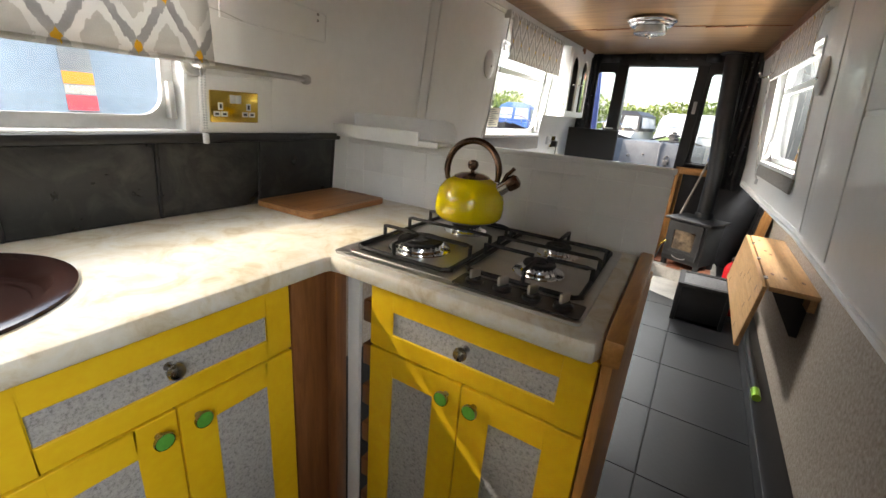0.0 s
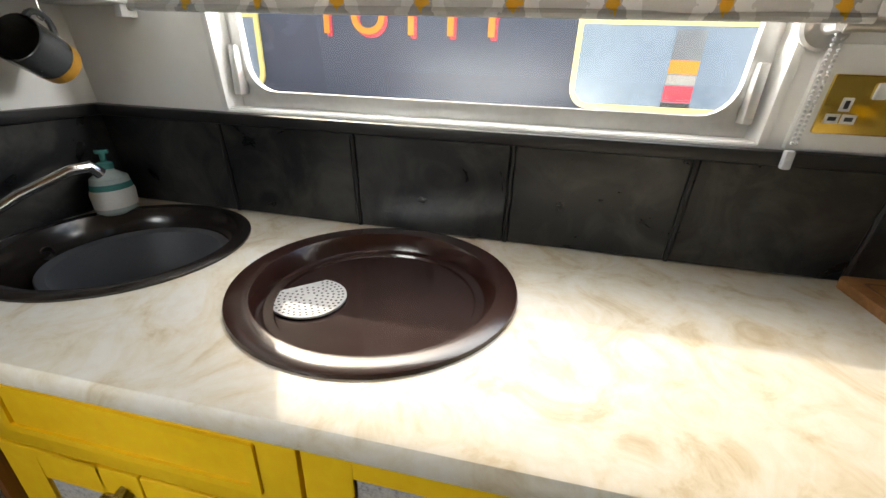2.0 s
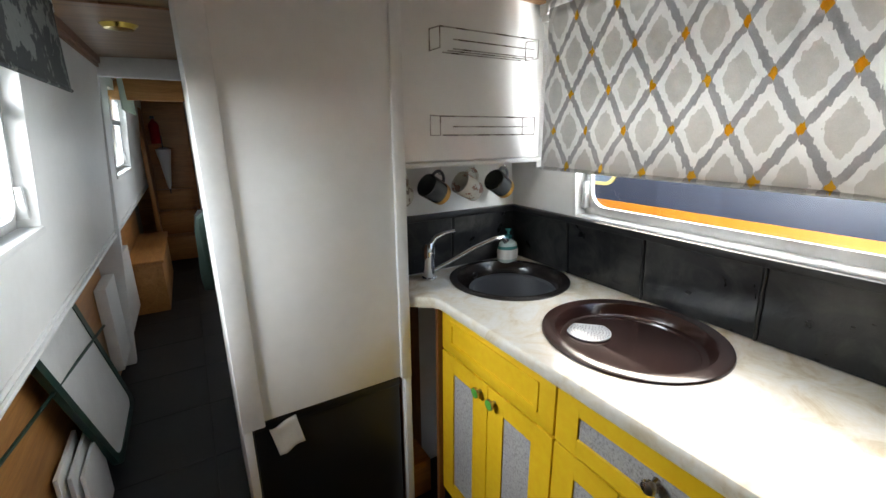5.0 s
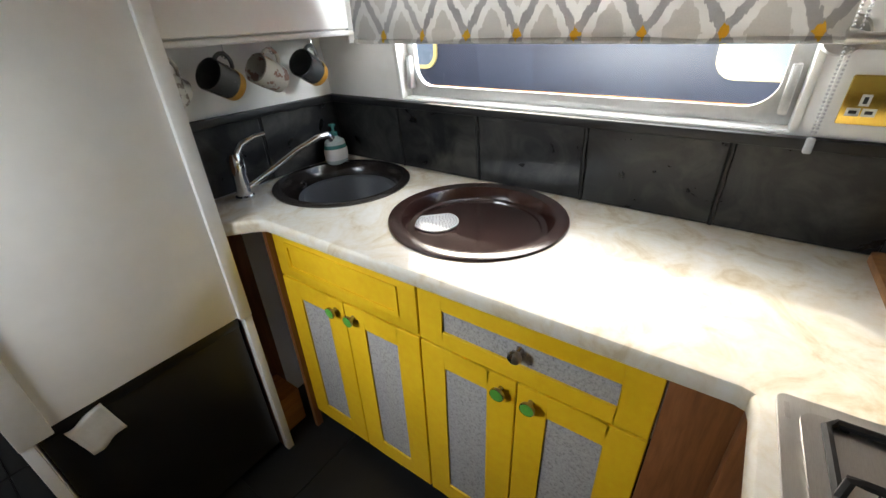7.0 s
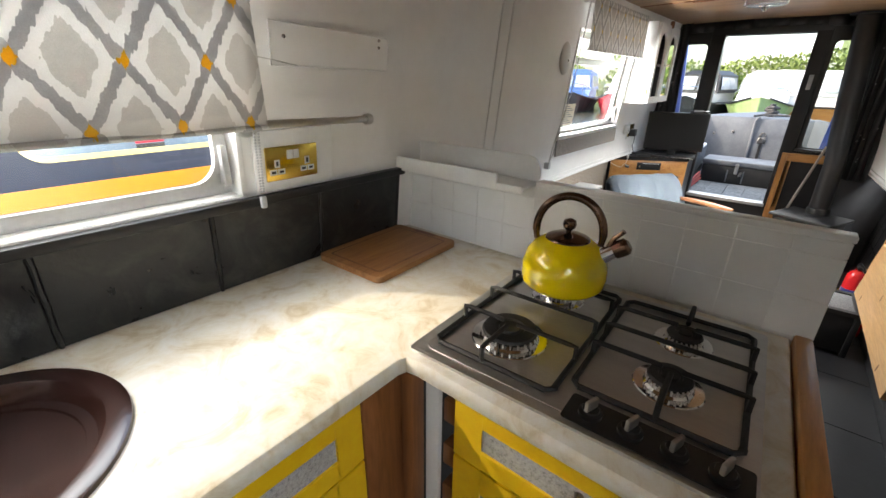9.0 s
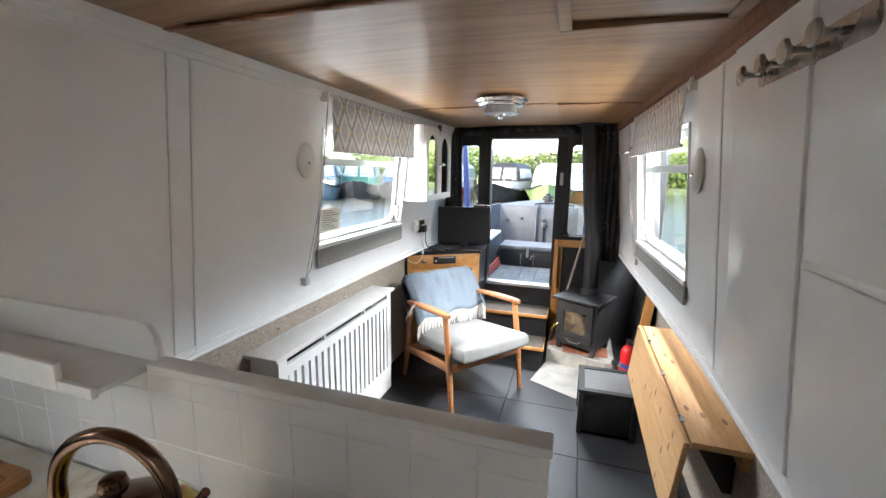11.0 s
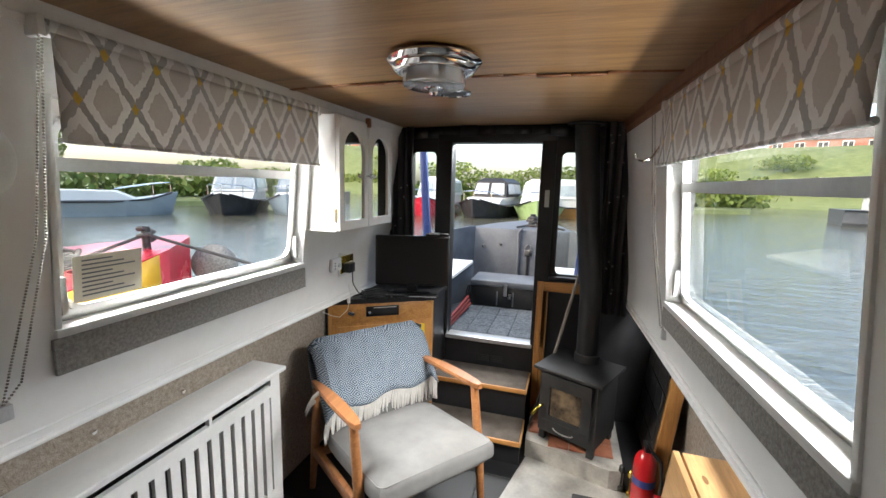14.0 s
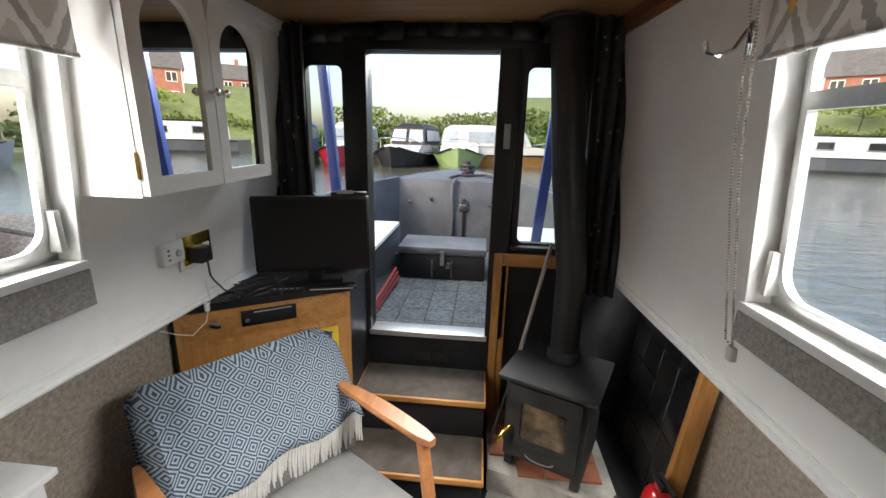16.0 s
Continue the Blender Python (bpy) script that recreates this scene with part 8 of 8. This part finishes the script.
        rail = [M @ Vector(v) for v in ((L / 2 - 1.9, -B * 0.8, 0.95), (L / 2 - 0.8, -B * 0.55, 1.15), (L / 2 - 0.25, 0, 1.2), (L / 2 - 0.8, B * 0.55, 1.15), (L / 2 - 1.9, B * 0.8, 0.95))]
        part("bow_rail", tube(bmesh.new(), rail, 0.02, 6), CHROME, ob)
        for v in ((L / 2 - 0.8, -B * 0.55), (L / 2 - 0.25, 0), (L / 2 - 0.8, B * 0.55)):
            part("stanchion", tube(bmesh.new(), [M @ Vector((v[0], v[1], 0.55)), M @ Vector((v[0], v[1], 1.16))], 0.016, 6), CHROME, ob)
    return ob


GREYBLUE = surface("grey blue paint", (0.16, 0.22, 0.27), (0.22, 0.28, 0.33), 0.4, 0, 1, 20, 0.05)
PALEHULL = surface("pale blue hull paint", (0.30, 0.36, 0.40), (0.38, 0.44, 0.47), 0.4, 0, 1, 20, 0.05)
DARKHULL = surface("dark grey hull paint", (0.06, 0.065, 0.075), (0.10, 0.105, 0.115), 0.45, 0, 1, 20, 0.05)
WHITEHULL = surface("white grp", (0.62, 0.62, 0.60), (0.72, 0.72, 0.70), 0.3, 0, 1, 12, 0.03)
TARP = surface("green tarpaulin", (0.02, 0.12, 0.09), (0.04, 0.19, 0.14), 0.7, 0, 2, 20, 0.2)
BLUETARP = surface("blue tarpaulin", (0.03, 0.09, 0.30), (0.05, 0.14, 0.4), 0.7, 0, 2, 20, 0.2)
OLIVE = surface("pale green boat paint", (0.20, 0.30, 0.12), (0.28, 0.38, 0.18), 0.4, 0, 2, 20, 0.1)
far_boat("long pale blue cruiser under a white canvas cover", (-17.2, 10.4), 52, 9.5, PALEHULL, WHITEHULL, "covered")
far_boat("white and dark cabin cruiser moored by the bank", (-13.4, 16.2), -60, 5.0, HULL, WHITEHULL, "cruiser")
far_boat("grey cruiser moored by the bank", (-11.6, 18.0), -65, 5.0, GREYBLUE, GREYBLUE, "cruiser")
far_boat("green canvas covered boat at the moorings", (-10.3, 19.6), -68, 5.0, HULL, TARP, "covered")
far_boat("blue sheeted boat at the moorings", (-8.4, 20.6), -75, 5.5, HULL, BLUETARP, "covered")
far_boat("red and white boat at the moorings", (-6.0, 21.4), -85, 6.0, BOATRED, WHITEHULL, "cruiser")
far_boat("dark boat with a clear-sided canopy", (-3.3, 22.0), -95, 6.5, HULL, STOVE, "cruiser")
far_boat("pale green moored boat", (-1.0, 22.4), -88, 6.5, OLIVE, WHITEHULL, "cruiser")
far_boat("brown wooden workboat at the jetty", (1.6, 22.8), 8, 6.0, OAK_X, WHITEHULL, "cruiser")
far_boat("white wide-beam boat with a dark grey hull across the water", (20.3, 25.0), -14, 15, DARKHULL, WHITEHULL, "narrow", 1.45)
far_boat("white wide boat on the far bank", (37, 36), -40, 16, STOVE, WHITEHULL, "narrow")
far_boat("grey narrowboat on the far bank", (10, 50), -12, 14, HULL, GREYBLUE, "narrow")
jt = thing("jetty", (3.5, 24, 0.1), "weathered timber jetty with posts", "jetty")
part("deck", cube(-9, 3.4, 25.6, 26.8, 0.40, 0.5), BARK, jt, smooth=False)
for i in range(6):
    part("post", rod(bmesh.new(), (-8.5 + i * 2.0, 25.7, -0.3), (-8.5 + i * 2.0, 25.7, 1.1), 0.09, None, 8), BARK, jt)


def bank(name, pts, label):
    """Strips of rising ground: each point (x, y, z)."""
    bm = bmesh.new()
    rows_ = [[bm.verts.new((x * k + 0.3 * math.sin(i * 2.3), y * k, z)) for i, (x, y) in enumerate(pts)] for k, z in ((1.0, -0.1), (1.01, 0.32), (1.06, 0.7), (1.13, 2.8), (1.22, 5.6), (1.32, 7.6), (3.5, 9.5))]
    for A, B in zip(rows_, rows_[1:]):
        for i in range(len(pts) - 1):
            bm.faces.new((A[i], A[i + 1], B[i + 1], B[i]))
    return tagged(part(name, bm, LAWN), label, "bank", "", "structure")


bank("bank_starboard", [(2, 56), (14, 54), (26, 49), (38, 42), (48, 33), (56, 20), (60, 0), (60, -40)], "steep grassy far bank")
bm = bmesh.new()
pts_l = [(-90, -40), (-40, -20), (-27, -2), (-22.5, 10), (-17.5, 18.5), (-11, 26), (0, 28.5), (12, 34), (2 + 16, 54)]
rows_ = [[bm.verts.new((x * k, y * k, z)) for x, y in pts_l] for k, z in ((1.0, -0.1), (1.01, 0.35), (1.3, 0.6), (8.0, 1.2))]
for A, B in zip(rows_, rows_[1:]):
    for i in range(len(pts_l) - 1):
        bm.faces.new((A[i], A[i + 1], B[i + 1], B[i]))
tagged(part("bank_port", bm, LAWN), "low grassy bank behind the moorings", "bank", "", "structure")


def leaves(bm, c, rx, ry, rz, n, size):
    for _ in range(n):
        d = Vector((random.gauss(0, 1), random.gauss(0, 1), random.gauss(0, 1))).normalized() * (0.55 + 0.5 * random.random())
        p = Vector((c[0] + d.x * rx, c[1] + d.y * ry, c[2] + d.z * rz))
        q = Euler((random.random() * 6, random.random() * 6, random.random() * 6)).to_matrix()
        s = size * (0.6 + 0.8 * random.random())
        bm.faces.new([bm.verts.new(p + q @ Vector(k) * s) for k in ((-1, -0.5, 0), (0.2, -0.7, 0.15), (1, 0.2, 0), (-0.1, 0.8, -0.15))])


def tree(label, p, h, w, n=420, tall=False):
    ob = thing("tree", p, label, "tree", "bank trees")
    x, y, z = p
    bm = bmesh.new()
    tube(bm, [(x, y, z - 0.3), (x + 0.1, y, z + h * 0.3), (x - 0.05, y, z + h * 0.75)], [h * 0.028, h * 0.02, h * 0.006], 7)
    for k in range(6):
        a = k * 2.4
        z0 = z + h * (0.28 + 0.07 * k)
        tube(bm, [(x, y, z0), (x + w * 0.5 * math.cos(a), y + w * 0.5 * math.sin(a), z0 + h * 0.15)], [h * 0.010, h * 0.003], 5)
    part("trunk", bm, BARK, ob)
    bm = bmesh.new()
    m = 9 if not tall else 7
    for k in range(m):
        a = k * 2.4
        r = w * (0.5 if not tall else 0.15) * (0.3 + 0.7 * random.random())
        zc = z + h * (0.42 + 0.5 * (k + 0.5) / m)
        taper = 1.0 - 0.55 * abs((k + 0.5) / m - 0.35)
        leaves(bm, (x + r * math.cos(a), y + r * math.sin(a), zc), w * 0.42 * taper, w * 0.42 * taper, h * 0.13, n // m, h * (0.020 if tall else 0.036))
    part("crown", bm, LEAF, ob, smooth=False)
    return ob


random.seed(21)
for x, y, h, w, tall in ((-25, 13, 6.5, 2.0, True), (-23.5, 15.2, 6.0, 1.9, True), (-19, 20.5, 3.6, 3.2, False), (-16.5, 23.5, 3.2, 3.0, False), (-31, 6, 5.0, 4.5, False), (-33, 12, 4.5, 3.5, False),
                         (-13, 27.5, 4.0, 3.6, False), (-8, 31, 4.6, 4.0, False), (-4.5, 33, 3.8, 3.6, False), (-1, 34, 4.4, 4.4, False), (3, 36, 5.2, 4.6, False), (7, 38, 4.6, 4.5, False), (11, 41, 5, 4.6, False), (38, 50, 5.5, 4.5, False), (24, 60, 5, 4, False)):
    zz = 0.5 if y < 45 else 3.2
    tree("tall dark conifer behind the moorings" if tall else "leafy spring tree on the bank", (x, y, zz), h * (0.85 if tall else 0.58), w, 1500, tall)
for nm, line, hh, n in (("hedge_port", [(-32, 2), (-27, 10), (-22, 19), (-15, 26), (-6, 31.5), (4, 34.5), (14, 38)], 1.5, 7000), ("hedge_starboard", [(12, 59), (26, 55), (40, 48), (52, 38), (60, 26)], 1.8, 6000)):
    bm = bmesh.new()
    for _ in range(n):
        k = random.random() * (len(line) - 1)
        i = int(k)
        a, b = line[i], line[i + 1]
        f = k - i
        x, y = a[0] + (b[0] - a[0]) * f + random.gauss(0, 0.5), a[1] + (b[1] - a[1]) * f + random.gauss(0, 0.5)
        z = (0.5 if nm == "hedge_port" else 1.6) + random.random() * hh * (0.75 + 0.25 * math.sin(x * 1.3))
        q = Euler((random.random() * 6, random.random() * 6, random.random() * 6)).to_matrix()
        s = 0.13 + 0.13 * random.random()
        bm.faces.new([bm.verts.new(Vector((x, y, z)) + q @ Vector(c) * s) for c in ((-1, -0.5, 0), (0.2, -0.7, 0.15), (1, 0.2, 0), (-0.1, 0.8, -0.15))])
    tagged(part(nm, bm, LEAF, None, smooth=False), "dense green hedge along the bank", "hedge", "", "stuff")


def house(p, deg, w, d, h, label):
    M = heading(p, deg)
    ob = thing("house", p, label, "house", "brick houses")
    part("wall", box(bmesh.new(), -w / 2, w / 2, -d / 2, d / 2, -1.0, h, m=M), BRICK, ob, smooth=False)
    bm = prism(bmesh.new(), [(-d / 2 - 0.3, h), (d / 2 + 0.3, h), (0, h + d * 0.38)], M @ Matrix(((0, 0, 1, -w / 2 - 0.25), (1, 0, 0, 0), (0, 1, 0, 0), (0, 0, 0, 1))), w + 0.5)
    rf_ = part("roof", bm, ROOF, ob, smooth=False)
    part("chimney", box(bmesh.new(), w * 0.3, w * 0.3 + 0.7, -0.4, 0.4, h + d * 0.2, h + d * 0.38 + 0.9, m=M), BRICK, rf_, smooth=False)
    n = max(2, int(w / 2.6))
    for fl_ in (0.6, 3.0):
        for i in range(n):
            x = -w / 2 + w * (i + 0.5) / n
            wn_ = part("window", box(bmesh.new(), x - 0.65, x + 0.65, -d / 2 - 0.06, -d / 2 + 0.02, fl_, fl_ + 1.25, m=M), WHITE_TRIM, ob, "white framed window", smooth=False)
            for e in (-0.33, 0.30):
                part("pane", box(bmesh.new(), x + e - 0.24, x + e + 0.27, -d / 2 - 0.075, -d / 2 - 0.055, fl_ + 0.1, fl_ + 1.15, m=M), PLASTB, wn_, smooth=False)
    for x in (-w / 2 + 0.15, w / 2 - 0.15):
        part("downpipe", box(bmesh.new(), x - 0.06, x + 0.06, -d / 2 - 0.1, -d / 2, 0, h, m=M), WHITE_TRIM, ob, smooth=False)
    return ob


house((41, 85, 5.6), -30, 17, 8, 4.6, "red brick terrace with grey roof above the bank")
house((47.5, 55.5, 4.3), -40, 16, 9, 4.6, "red brick house with white windows above the bank")
house((82, 55, 7.8), -58, 16, 8, 4.6, "red brick house with white windows above the bank")
house((92, 30, 7.8), -74, 16, 8, 4.6, "red brick house with white windows above the bank")
house((20, 92, 5.5), -12, 12, 8, 4.6, "red brick house partly hidden by trees")
# paper notice on the port saloon pane
ntc = thing("paper_notice", (-0.845, 2.3, 1.2), "pale printed notice stuck inside the window pane", "notice")
part("paper", cube(-0.832, -0.831, 2.265, 2.44, 1.165, 1.285, m=Matrix(((1, 0, 0.1, -0.1225), (0, 1, 0, 0), (0, 0, 1, 0), (0, 0, 0, 1)))), plain("aged paper", (0.74, 0.69, 0.58), 0.8), ntc, smooth=False)
for i in range(9):
    part("text_bar", cube(-0.831, -0.8305, 2.285, 2.42 - 0.03 * (i % 3), 1.178 + i * 0.0115, 1.182 + i * 0.0115, m=Matrix(((1, 0, 0.1, -0.1225), (0, 1, 0, 0), (0, 0, 1, 0), (0, 0, 0, 1)))), DECKGREY, ntc, smooth=False)

# ---- floor tiles, each its own piece ----
TW, TL = 0.455, 0.455
shared = {}
for i in range(5):
    for j in range(22):
        x0, y0 = -0.912 + i * TW + (0.0 if i else 0.0), Y_AFT + 0.02 + j * TL
        x1, y1 = min(x0 + TW - 0.004, 0.93), min(y0 + TL - 0.004, Y_BOW - 0.002)
        if x1 - x0 < 0.05 or y1 - y0 < 0.05:
            continue
        key = (round(x1 - x0, 3), round(y1 - y0, 3))
        if key not in shared:
            bm = cube(0, key[0], 0, key[1], -0.007, 0.0, 0.0012, 1)
            bmesh.ops.recalc_face_normals(bm, faces=bm.faces)
            me = bpy.data.meshes.new("floor_tile")
            bm.to_mesh(me)
            bm.free()
            me.materials.append(FLOORM)
            shared[key] = me
        t_ = new("tile", shared[key])
        t_.parent = floor_slab
        t_.matrix_basis = Matrix.Translation((x0, y0, 0))
